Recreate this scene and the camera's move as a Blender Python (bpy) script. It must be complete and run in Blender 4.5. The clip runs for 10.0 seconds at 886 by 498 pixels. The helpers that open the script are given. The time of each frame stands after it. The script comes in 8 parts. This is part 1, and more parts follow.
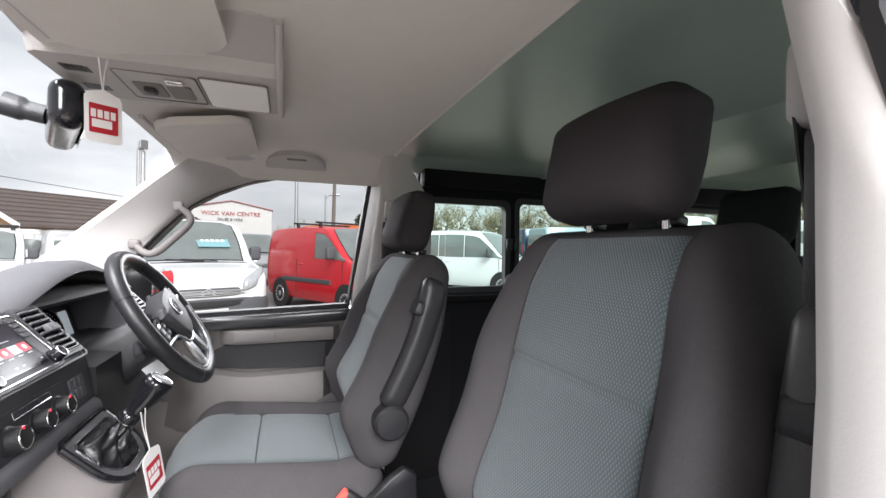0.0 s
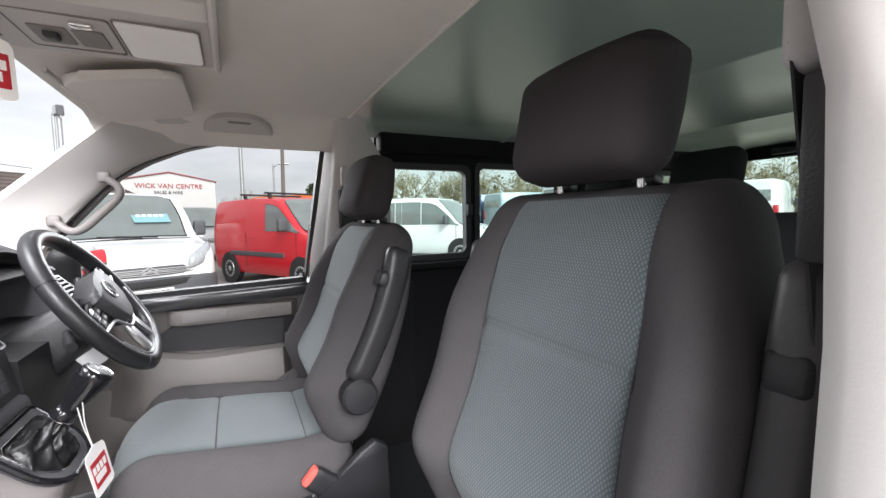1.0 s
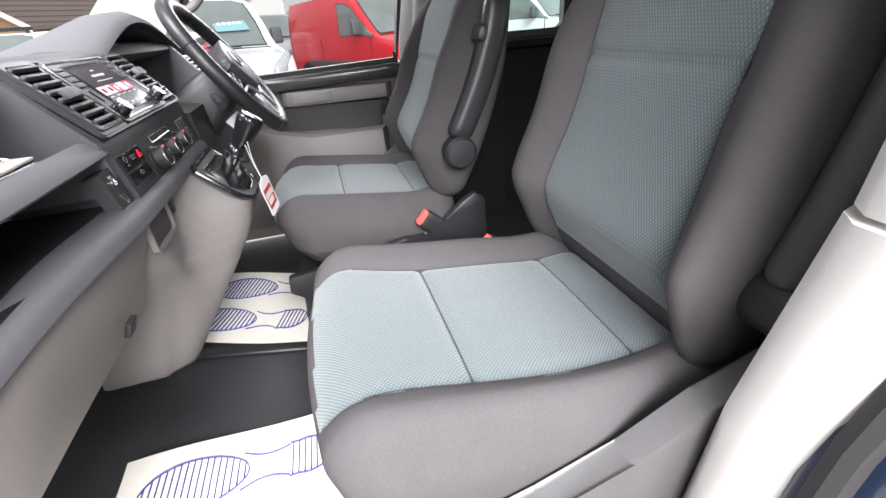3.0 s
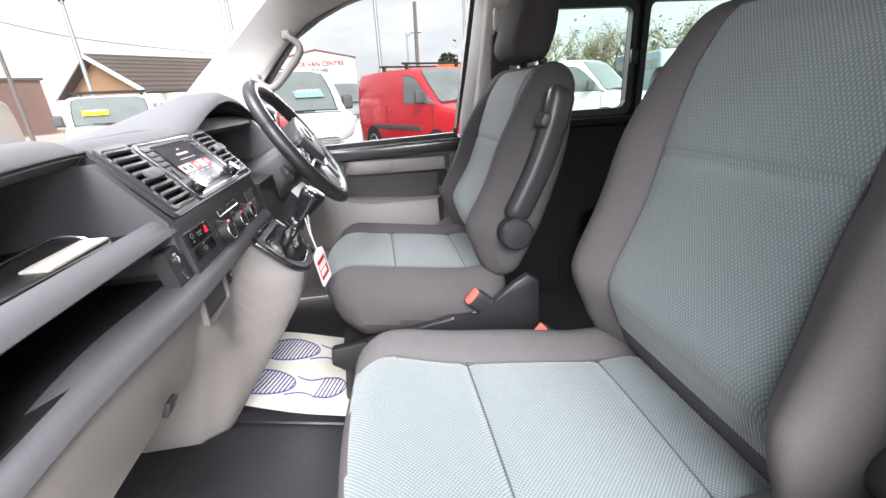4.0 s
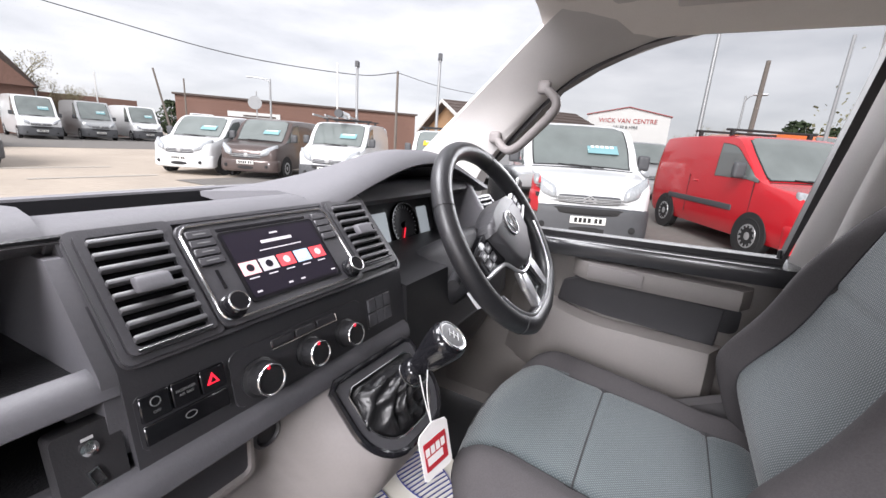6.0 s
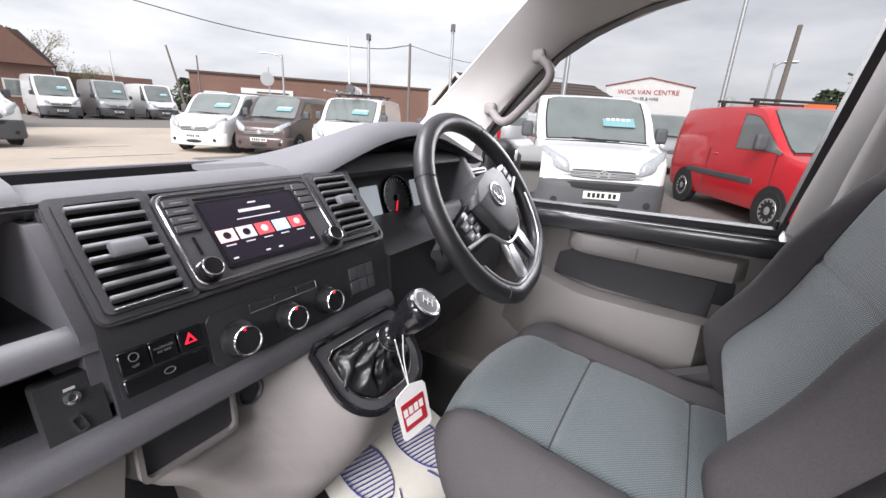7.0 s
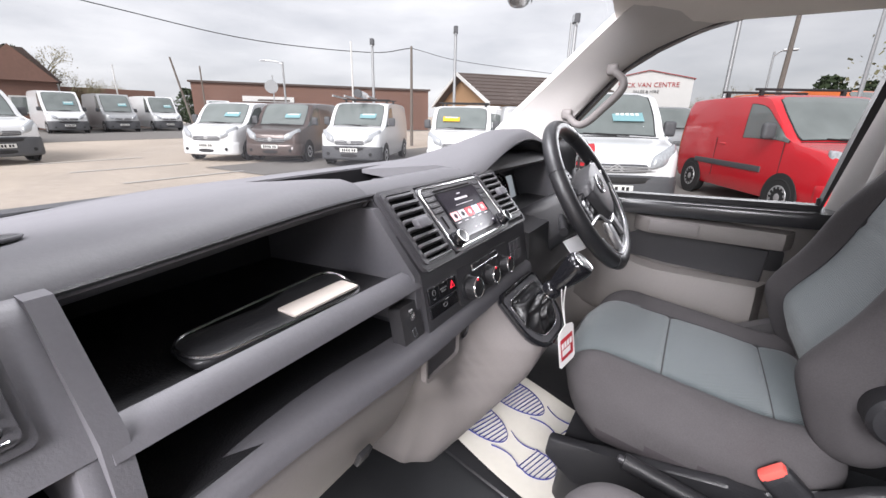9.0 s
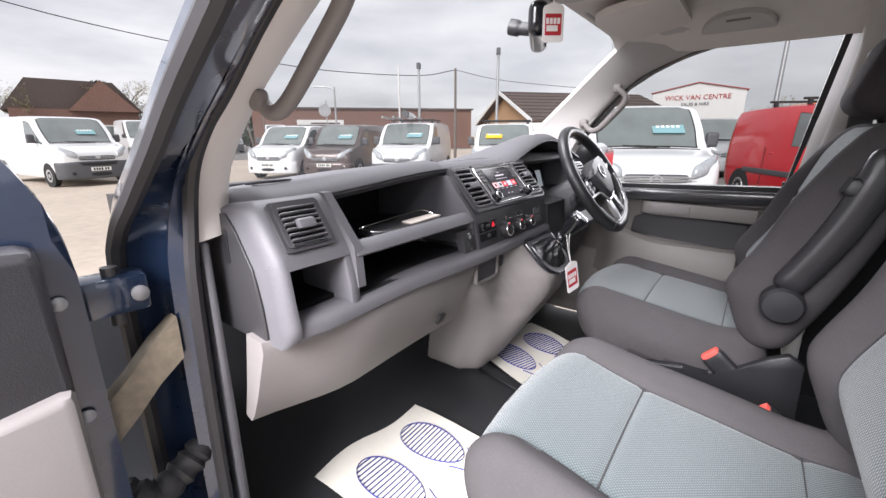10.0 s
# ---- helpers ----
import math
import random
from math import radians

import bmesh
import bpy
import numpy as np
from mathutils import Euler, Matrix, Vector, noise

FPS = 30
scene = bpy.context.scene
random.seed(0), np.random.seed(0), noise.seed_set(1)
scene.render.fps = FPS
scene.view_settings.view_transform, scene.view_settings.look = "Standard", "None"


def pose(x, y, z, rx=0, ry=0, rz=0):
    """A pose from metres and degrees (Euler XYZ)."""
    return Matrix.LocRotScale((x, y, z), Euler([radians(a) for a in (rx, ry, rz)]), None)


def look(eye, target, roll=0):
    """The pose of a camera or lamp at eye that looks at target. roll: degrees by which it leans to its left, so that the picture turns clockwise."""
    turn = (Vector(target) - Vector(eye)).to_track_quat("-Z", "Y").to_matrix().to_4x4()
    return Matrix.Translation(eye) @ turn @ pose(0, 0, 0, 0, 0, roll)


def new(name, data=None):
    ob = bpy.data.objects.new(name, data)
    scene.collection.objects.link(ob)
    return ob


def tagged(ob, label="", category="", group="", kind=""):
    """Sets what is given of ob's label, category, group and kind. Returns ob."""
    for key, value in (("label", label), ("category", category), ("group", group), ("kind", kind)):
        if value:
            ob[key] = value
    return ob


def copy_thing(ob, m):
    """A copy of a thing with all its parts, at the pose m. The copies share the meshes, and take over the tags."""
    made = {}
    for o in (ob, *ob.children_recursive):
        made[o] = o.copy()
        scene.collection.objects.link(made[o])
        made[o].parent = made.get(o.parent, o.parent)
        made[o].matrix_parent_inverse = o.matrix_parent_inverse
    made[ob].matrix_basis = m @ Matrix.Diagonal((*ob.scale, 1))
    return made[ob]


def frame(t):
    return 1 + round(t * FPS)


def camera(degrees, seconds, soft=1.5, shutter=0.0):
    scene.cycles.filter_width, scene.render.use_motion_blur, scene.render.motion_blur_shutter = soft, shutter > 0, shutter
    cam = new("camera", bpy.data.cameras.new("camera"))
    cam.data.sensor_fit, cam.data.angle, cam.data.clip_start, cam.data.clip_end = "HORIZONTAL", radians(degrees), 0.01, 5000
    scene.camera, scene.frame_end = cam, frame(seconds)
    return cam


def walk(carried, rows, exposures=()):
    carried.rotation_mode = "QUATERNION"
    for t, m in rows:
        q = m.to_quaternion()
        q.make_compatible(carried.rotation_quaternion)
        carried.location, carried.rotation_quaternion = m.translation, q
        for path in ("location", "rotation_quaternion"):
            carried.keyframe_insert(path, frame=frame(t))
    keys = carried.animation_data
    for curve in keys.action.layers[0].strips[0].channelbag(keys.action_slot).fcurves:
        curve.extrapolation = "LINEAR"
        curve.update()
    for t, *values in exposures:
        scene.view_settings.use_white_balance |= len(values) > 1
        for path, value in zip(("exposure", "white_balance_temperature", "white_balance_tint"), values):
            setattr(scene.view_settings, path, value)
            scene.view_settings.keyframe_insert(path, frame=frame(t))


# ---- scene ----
cam = camera(93.9, 10.0)
PATH = [
    (0, (-0.189, -0.824, 1.481), (0.517, 1.047, 1.479), 0.7),
    (0.5, (-0.188, -0.784, 1.515), (0.717, 0.999, 1.563), -0.3),
    (1, (-0.190, -0.782, 1.478), (0.704, 1.000, 1.320), -1.0),
    (1.5, (-0.207, -0.811, 1.438), (0.563, 0.967, 0.941), -3.1),
    (2, (-0.231, -0.837, 1.413), (0.396, 0.908, 0.662), -4.9),
    (2.5, (-0.252, -0.856, 1.387), (0.228, 0.847, 0.453), -5.4),
    (2.7, (-0.269, -0.862, 1.373), (0.183, 0.827, 0.402), -5.0),
    (3.8, (-0.270, -0.845, 1.372), (0.051, 0.955, 0.561), -3.9),
    (4, (-0.266, -0.806, 1.409), (-0.008, 1.047, 0.704), -3.3),
    (4.5, (-0.277, -0.674, 1.446), (-0.259, 1.263, 0.951), -2.2),
    (5, (-0.302, -0.469, 1.458), (-0.738, 1.445, 1.078), 1.0),
    (5.5, (-0.262, -0.355, 1.461), (-1.034, 1.438, 1.029), 3.7),
    (6.8, (-0.141, -0.321, 1.459), (-1.113, 1.326, 0.874), 3.2),
    (7, (-0.146, -0.317, 1.457), (-1.107, 1.328, 0.849), 3.4),
    (7.5, (-0.145, -0.316, 1.458), (-1.107, 1.33, 0.852), 3.3),
    (8, (-0.166, -0.334, 1.475), (-1.127, 1.312, 0.87), 2.9),
    (8.5, (-0.225, -0.431, 1.473), (-1.186, 1.213, 0.86), 2.0),
    (9, (-0.267, -0.631, 1.468), (-1.239, 1.007, 0.86), 1.2),
    (9.2, (-0.246, -0.718, 1.462), (-1.245, 0.904, 0.854), 1.0),
    (9.5, (-0.197, -0.817, 1.447), (-1.23, 0.791, 0.859), 0.4),
    (9.7, (-0.124, -0.903, 1.441), (-1.221, 0.683, 0.885), 0.1),
    (10, (-0.052, -0.998, 1.439), (-1.206, 0.546, 0.909), -0.2),
]
EXPOSURES = [(0, 1.45), (0.5, 1.58), (1.0, 1.55), (1.5, 1.45), (2.5, 1.42), (4.0, 1.9), (4.5, 1.92), (5.0, 1.84), (5.5, 1.62), (6.8, 1.42), (7.5, 1.38), (8.5, 1.35), (9.0, 1.30), (9.5, 1.24), (10.0, 1.2)]
walk(cam, [(t, look(eye, target, roll)) for t, eye, target, roll in PATH], [(t, stops + (0.06 if t < 6 or t > 9.2 else 0.11), 6390, 12 + 3 * (t > 5.2)) for t, stops in EXPOSURES])

# ---- sky and sun: bright overcast ----
SUN_EL, SUN_AZ = radians(38), radians(172)
world = bpy.data.worlds.new("overcast_sky")
scene.world = world
world.use_nodes = True
wn, wl = world.node_tree.nodes, world.node_tree.links
wn.clear()
w_out = wn.new("ShaderNodeOutputWorld")
w_bg = wn.new("ShaderNodeBackground")
w_sky = wn.new("ShaderNodeTexSky")
w_sky.sky_type = "NISHITA"
w_sky.sun_disc = False
w_sky.sun_elevation, w_sky.sun_rotation = SUN_EL, SUN_AZ
w_co = wn.new("ShaderNodeTexCoord")
w_map = wn.new("ShaderNodeMapping")
w_map.inputs["Scale"].default_value = (1.6, 1.6, 6.0)
w_noise = wn.new("ShaderNodeTexNoise")
w_noise.inputs["Scale"].default_value = 1.7
w_noise.inputs["Detail"].default_value = 6.0
w_noise.inputs["Roughness"].default_value = 0.55
w_ramp = wn.new("ShaderNodeValToRGB")
w_ramp.color_ramp.elements[0].position, w_ramp.color_ramp.elements[0].color = 0.33, (6.7, 6.85, 7.05, 1)
w_ramp.color_ramp.elements[1].position, w_ramp.color_ramp.elements[1].color = 0.68, (10.2, 10.2, 10.15, 1)
w_mix = wn.new("ShaderNodeMix")
w_mix.data_type = "RGBA"
w_mix.inputs[0].default_value = 0.9
wl.new(w_co.outputs["Generated"], w_map.inputs["Vector"])
wl.new(w_map.outputs["Vector"], w_noise.inputs["Vector"])
wl.new(w_noise.outputs["Fac"], w_ramp.inputs["Fac"])
wl.new(w_sky.outputs["Color"], w_mix.inputs[6])
wl.new(w_ramp.outputs["Color"], w_mix.inputs[7])
wl.new(w_mix.outputs[2], w_bg.inputs["Color"])
w_bg.inputs["Strength"].default_value = 0.044
wl.new(w_bg.outputs["Background"], w_out.inputs["Surface"])
sun = new("sun", bpy.data.lights.new("sun", "SUN"))
sun.data.energy, sun.data.angle, sun.data.color = 2.1, radians(35), (1.0, 0.97, 0.93)
sun.matrix_world = look((0, 0, 30), Vector((0, 0, 30)) - 10 * Vector((math.sin(SUN_AZ) * math.cos(SUN_EL), math.cos(SUN_AZ) * math.cos(SUN_EL), math.sin(SUN_EL))))


def sky_opening(name, eye, target, wide, high, watts):
    """Skylight that comes in through an opening of the cab."""
    ob = new(name, bpy.data.lights.new(name, "AREA"))
    ob.data.shape, ob.data.size, ob.data.size_y, ob.data.energy, ob.data.color = "RECTANGLE", wide, high, watts, (0.985, 0.99, 1.0)
    ob.matrix_world = look(eye, target)
    return ob
sky_opening("skylight_door", (-0.36, -3.2, 2.85), (-0.20, 0.1, 1.15), 2.6, 1.6, 158)
sky_opening("skylight_over_door", (-0.20, -2.2, 3.3), (-0.20, -0.35, 1.0), 2.4, 1.6, 36)
sky_opening("skylight_windscreen", (-1.45, 0.0, 3.3), (-0.40, 0.0, 1.2), 1.2, 1.0, 36)
sky_opening("skylight_driver_window", (-0.30, 1.75, 2.0), (-0.40, 0.0, 1.15), 1.0, 0.8, 15)
sky_opening("skylight_rear_windows", (1.4, -0.97, 1.50), (1.2, 0.3, 1.85), 2.0, 0.40, 1.5)

# ---- materials ----
def mat(name, color, rough=0.6, metal=0.0, var=0.15, scale=40.0, bump=0.0, bscale=None, spec=0.5, coat=0.0, big=0.1, bdist=0.002, island=0.0):
    """Principled surface with colour and gloss varied at a fine and a coarse scale."""
    m = bpy.data.materials.new(name)
    m.use_nodes = True
    n, l = m.node_tree.nodes, m.node_tree.links
    b = n["Principled BSDF"]
    co = n.new("ShaderNodeTexCoord")
    fine, coarse = n.new("ShaderNodeTexNoise"), n.new("ShaderNodeTexNoise")
    fine.inputs["Scale"].default_value, fine.inputs["Detail"].default_value = scale, 4
    coarse.inputs["Scale"].default_value, coarse.inputs["Detail"].default_value = max(scale / 14, 0.3), 3
    l.new(co.outputs["Object"], fine.inputs["Vector"])
    l.new(co.outputs["Object"], coarse.inputs["Vector"])
    hsv = n.new("ShaderNodeHueSaturation")
    hsv.inputs["Color"].default_value = (*color, 1)
    a = n.new("ShaderNodeMath")
    a.operation = "MULTIPLY_ADD"
    a.inputs[1].default_value, a.inputs[2].default_value = 2 * var, 1 - var - big
    l.new(fine.outputs["Fac"], a.inputs[0])
    c = n.new("ShaderNodeMath")
    c.operation = "MULTIPLY_ADD"
    c.inputs[1].default_value = 2 * big
    l.new(coarse.outputs["Fac"], c.inputs[0])
    l.new(a.outputs[0], c.inputs[2])
    last = c
    if island:
        g = n.new("ShaderNodeObjectInfo")
        d = n.new("ShaderNodeMath")
        d.operation = "MULTIPLY_ADD"
        d.inputs[1].default_value = island
        l.new(g.outputs["Random"], d.inputs[0])
        l.new(c.outputs[0], d.inputs[2])
        last = d
    l.new(last.outputs[0], hsv.inputs["Value"])
    l.new(hsv.outputs["Color"], b.inputs["Base Color"])
    r = n.new("ShaderNodeMath")
    r.operation = "MULTIPLY_ADD"
    r.inputs[1].default_value, r.inputs[2].default_value = 0.24 * rough, 0.88 * rough
    l.new(coarse.outputs["Fac"], r.inputs[0])
    l.new(r.outputs[0], b.inputs["Roughness"])
    b.inputs["Metallic"].default_value = metal
    b.inputs["Specular IOR Level"].default_value = spec
    b.inputs["Coat Weight"].default_value = coat
    b.inputs["Coat Roughness"].default_value = 0.06
    if bump:
        k = n.new("ShaderNodeTexNoise")
        k.inputs["Scale"].default_value, k.inputs["Detail"].default_value = bscale or scale, 3
        l.new(co.outputs["Object"], k.inputs["Vector"])
        h = n.new("ShaderNodeBump")
        h.inputs["Strength"].default_value, h.inputs["Distance"].default_value = bump, bdist
        l.new(k.outputs["Fac"], h.inputs["Height"])
        l.new(h.outputs["Normal"], b.inputs["Normal"])
    return m


def weave(name, light, dark, pitch, turn=45.0, contrast=1.0):
    """Woven seat cloth: two crossed sets of threads, seen as small lozenges."""
    m = mat(name, light, 0.92, var=0.12, scale=60, spec=0.15)
    n, l = m.node_tree.nodes, m.node_tree.links
    b = n["Principled BSDF"]
    co = n.new("ShaderNodeTexCoord")
    mp = n.new("ShaderNodeMapping")
    mp.inputs["Rotation"].default_value = (0, radians(20), radians(turn))
    l.new(co.outputs["Object"], mp.inputs["Vector"])
    waves = []
    for axis in ("X", "Y"):
        w = n.new("ShaderNodeTexWave")
        w.bands_direction = axis
        w.inputs["Scale"].default_value = 1 / pitch / 3.1416 * 0.5 * 3.1416
        w.inputs["Distortion"].default_value = 0.15
        l.new(mp.outputs["Vector"], w.inputs["Vector"])
        waves.append(w)
    p = n.new("ShaderNodeMath")
    p.operation = "MULTIPLY"
    l.new(waves[0].outputs["Fac"], p.inputs[0])
    l.new(waves[1].outputs["Fac"], p.inputs[1])
    mx = n.new("ShaderNodeMix")
    mx.data_type = "RGBA"
    mx.inputs[6].default_value = (*dark, 1)
    old = b.inputs["Base Color"].links[0].from_socket
    l.new(p.outputs[0], mx.inputs[0])
    l.new(old, mx.inputs[7])
    l.new(mx.outputs[2], b.inputs["Base Color"])
    h = n.new("ShaderNodeBump")
    h.inputs["Strength"].default_value, h.inputs["Distance"].default_value = 0.5, 0.0015
    l.new(p.outputs[0], h.inputs["Height"])
    l.new(h.outputs["Normal"], b.inputs["Normal"])
    b.inputs["Sheen Weight"].default_value = 0.25
    return m


def glass(name, tint=(0.68, 0.69, 0.69), ior=1.45):
    m = bpy.data.materials.new(name)
    m.use_nodes = True
    n, l = m.node_tree.nodes, m.node_tree.links
    n.clear()
    o = n.new("ShaderNodeOutputMaterial")
    mx = n.new("ShaderNodeMixShader")
    tr = n.new("ShaderNodeBsdfTransparent")
    tr.inputs["Color"].default_value = (*tint, 1)
    gl = n.new("ShaderNodeBsdfGlossy")
    gl.inputs["Roughness"].default_value = 0.01
    fr = n.new("ShaderNodeFresnel")
    fr.inputs["IOR"].default_value = ior
    sc = n.new("ShaderNodeMath")
    sc.operation = "MULTIPLY"
    sc.inputs[1].default_value = 0.14
    l.new(fr.outputs[0], sc.inputs[0])
    l.new(sc.outputs[0], mx.inputs[0])
    l.new(tr.outputs[0], mx.inputs[1])
    l.new(gl.outputs[0], mx.inputs[2])
    l.new(mx.outputs[0], o.inputs["Surface"])
    return m


def glow(name, color, strength):
    m = mat(name, color, 0.2, var=0.0, big=0.0)
    b = m.node_tree.nodes["Principled BSDF"]
    b.inputs["Emission Color"].default_value = (*color, 1)
    b.inputs["Emission Strength"].default_value = strength
    return m


M = {}
M["dash"] = mat("dash_plastic", (0.098, 0.096, 0.106), 0.56, scale=220, bump=0.35, bscale=520, var=0.1, bdist=0.0006)
M["fascia"] = mat("centre_fascia_plastic", (0.044, 0.043, 0.048), 0.45, scale=220, bump=0.35, bscale=520, var=0.1, bdist=0.0006)
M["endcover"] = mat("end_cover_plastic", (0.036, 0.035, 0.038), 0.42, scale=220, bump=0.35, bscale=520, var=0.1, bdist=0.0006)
M["dashtop"] = mat("dash_top_plastic", (0.092, 0.091, 0.098), 0.60, scale=220, bump=0.35, bscale=480, var=0.1, bdist=0.0006, spec=0.25)
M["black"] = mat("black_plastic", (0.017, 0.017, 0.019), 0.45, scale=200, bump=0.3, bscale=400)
M["gloss"] = mat("gloss_black", (0.01, 0.01, 0.012), 0.12, scale=90, var=0.05)
M["satin"] = mat("satin_black", (0.046, 0.045, 0.050), 0.38, scale=200, bump=0.2, bscale=500)
M["cream"] = mat("warm_grey_trim", (0.194, 0.178, 0.175), 0.55, scale=260, bump=0.25, bscale=620, var=0.06, big=0.05, bdist=0.0005)
M["cardpale"] = mat("pale_card", (0.60, 0.54, 0.49), 0.6, scale=120, bump=0.1, var=0.05)
M["trim"] = mat("grey_door_trim", (0.175, 0.160, 0.152), 0.6, scale=260, bump=0.3, bscale=620, var=0.07, big=0.05, bdist=0.0005)
M["headliner"] = mat("headliner_cloth", (0.64, 0.605, 0.575), 0.95, scale=320, bump=0.3, bscale=700, var=0.05, big=0.04, spec=0.2)
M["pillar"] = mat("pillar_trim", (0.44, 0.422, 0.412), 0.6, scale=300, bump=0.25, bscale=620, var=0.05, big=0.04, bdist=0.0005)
# Same trim, paler: light from the open door is put into the colour.
M["pillar_lit"] = mat("pillar_trim_lit", (0.66, 0.63, 0.61), 0.5, scale=300, bump=0.2, bscale=620, var=0.04, big=0.03, bdist=0.0005)
M["roofpaint"] = mat("sage_painted_steel", (0.31, 0.365, 0.34), 0.32, scale=30, var=0.05, spec=0.55, big=0.05)
M["chrome"] = mat("satin_chrome", (0.75, 0.75, 0.76), 0.18, metal=1.0, scale=60, var=0.04)
M["satin_silver"] = mat("satin_silver_trim", (0.55, 0.55, 0.56), 0.32, metal=0.9, scale=60, var=0.05)
M["pad"] = mat("airbag_cover_plastic", (0.050, 0.049, 0.053), 0.5, scale=220, bump=0.35, bscale=520, var=0.1, bdist=0.0006)
M["steel"] = mat("galvanised_steel", (0.42, 0.43, 0.44), 0.45, metal=0.8, scale=25)
M["mirror"] = mat("mirror_glass", (0.9, 0.92, 0.92), 0.02, metal=1.0, var=0.0, big=0.0)
M["bolster"] = mat("bolster_cloth", (0.062, 0.058, 0.060), 0.95, scale=420, bump=0.4, bscale=900, var=0.2, spec=0.15)
M["insert"] = weave("insert_cloth", (0.124, 0.148, 0.154), (0.062, 0.075, 0.079), 0.0056)
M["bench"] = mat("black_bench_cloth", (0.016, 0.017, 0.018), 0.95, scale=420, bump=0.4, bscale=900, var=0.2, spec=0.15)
M["head"] = mat("headrest_cloth", (0.045, 0.040, 0.043), 0.95, scale=420, bump=0.4, bscale=900, var=0.2, spec=0.15)
M["seam"] = mat("seam_thread", (0.03, 0.03, 0.032), 0.9)
M["thread"] = mat("grey_thread", (0.13, 0.14, 0.145), 0.9)
M["leather"] = mat("black_leather", (0.02, 0.02, 0.022), 0.38, scale=160, bump=0.35, bscale=260, bdist=0.001)
M["armrest"] = mat("black_armrest_plastic", (0.022, 0.021, 0.023), 0.40, scale=220, bump=0.2, bscale=620, bdist=0.0005)
M["valance"] = mat("charcoal_plastic", (0.065, 0.062, 0.064), 0.42, scale=220, bump=0.2, bscale=620, bdist=0.0005)
# Black vinyl, deepened so that the rear's dimness is partly in its colour.
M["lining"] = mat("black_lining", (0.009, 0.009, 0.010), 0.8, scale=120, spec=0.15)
M["rail"] = mat("smooth_black_rail", (0.035, 0.035, 0.038), 0.2, scale=200, var=0.08)
M["slat"] = mat("vent_slat_plastic", (0.066, 0.065, 0.07), 0.42, scale=220, bump=0.2, bscale=420, var=0.08)
M["gaiter"] = mat("gaiter_leather", (0.012, 0.012, 0.013), 0.36, scale=160, bump=0.5, bscale=70, bdist=0.003)
M["rubber"] = mat("rubber_floor", (0.022, 0.023, 0.025), 0.42, scale=18, bump=0.25, bscale=60, big=0.2)
M["seal"] = mat("rubber_seal", (0.025, 0.024, 0.026), 0.6, scale=90)
M["paper"] = mat("paper_mat", (0.72, 0.69, 0.62), 0.85, scale=60, bump=0.4, bscale=14, bdist=0.004, var=0.05, big=0.07)
M["ink"] = mat("blue_ink", (0.045, 0.05, 0.21), 0.8, scale=90, var=0.2)
M["tag"] = mat("white_card", (0.78, 0.77, 0.76), 0.5, var=0.03)
M["tagred"] = mat("red_print", (0.42, 0.012, 0.022), 0.5, var=0.05)
M["redplastic"] = mat("red_buckle", (0.75, 0.10, 0.08), 0.4, var=0.05)
M["blue"] = mat("dark_blue_metallic", (0.013, 0.025, 0.056), 0.28, metal=0.35, scale=300, coat=1.0, var=0.1)
M["grease"] = mat("check_strap_greasy", (0.21, 0.175, 0.13), 0.6, scale=60, var=0.5, bump=0.6)
# grey tint added to dim the bright outdoors; it stands for no tinted pane
M["glass"] = glass("view_dimming_glass")
M["greenglass"] = glass("green_tint_glass", (0.85, 0.95, 0.92))
M["screenglass"] = glass("windscreen_glass", (0.95, 0.955, 0.955), 1.12)
M["screen"] = glow("screen_dark", (0.012, 0.010, 0.016), 0.25)
M["scr_white"] = glow("screen_white", (0.42, 0.40, 0.42), 0.28)
M["scr_red"] = glow("screen_red", (0.62, 0.06, 0.07), 0.4)
M["scr_pink"] = glow("screen_pink", (0.66, 0.36, 0.36), 0.4)
M["scr_blue"] = glow("screen_blue", (0.32, 0.42, 0.55), 0.35)
M["hazred"] = glow("hazard_red", (0.85, 0.02, 0.04), 0.5)
M["dim"] = mat("faint_marking", (0.16, 0.16, 0.165), 0.6, var=0.03)
# near-black that paints the shade inside hollows of the dashboard
M["void"] = mat("hollow_shade_black", (0.006, 0.006, 0.007), 0.9, spec=0.1)
M["mark"] = mat("white_marking", (0.55, 0.55, 0.56), 0.6, var=0.03)
M["lcd"] = glow("grey_display", (0.36, 0.40, 0.42), 0.25)
M["skyblue"] = mat("cyan_price_card", (0.20, 0.38, 0.41), 0.5, var=0.06)


# ---- mesh tools ----
def part(name, bm, material, parent=None, label="", smooth=40.0, kind="", category=""):
    """Links a bmesh as one mesh object under a thing or a part."""
    bmesh.ops.recalc_face_normals(bm, faces=bm.faces)
    me = bpy.data.meshes.new(name)
    bm.to_mesh(me)
    bm.free()
    me.materials.append(material)
    if smooth:
        me.shade_smooth()
        me.set_sharp_from_angle(angle=radians(smooth))
    ob = new(name, me)
    if parent is not None:
        ob.parent = parent
        if parent.type == "EMPTY":
            ob.matrix_parent_inverse = Matrix.Translation(-Vector(parent.location))
    return tagged(ob, label, category, "", kind)


def thing(name, base, label, category, group="", kind=""):
    ob = new(name)
    ob.location = base
    ob.empty_display_size = 0.05
    return tagged(ob, label, category, group, kind)


def add(bm, verts, faces):
    vs = [bm.verts.new(v) for v in verts]
    for f in faces:
        try:
            bm.faces.new([vs[i] for i in f])
        except ValueError:
            pass
    return vs


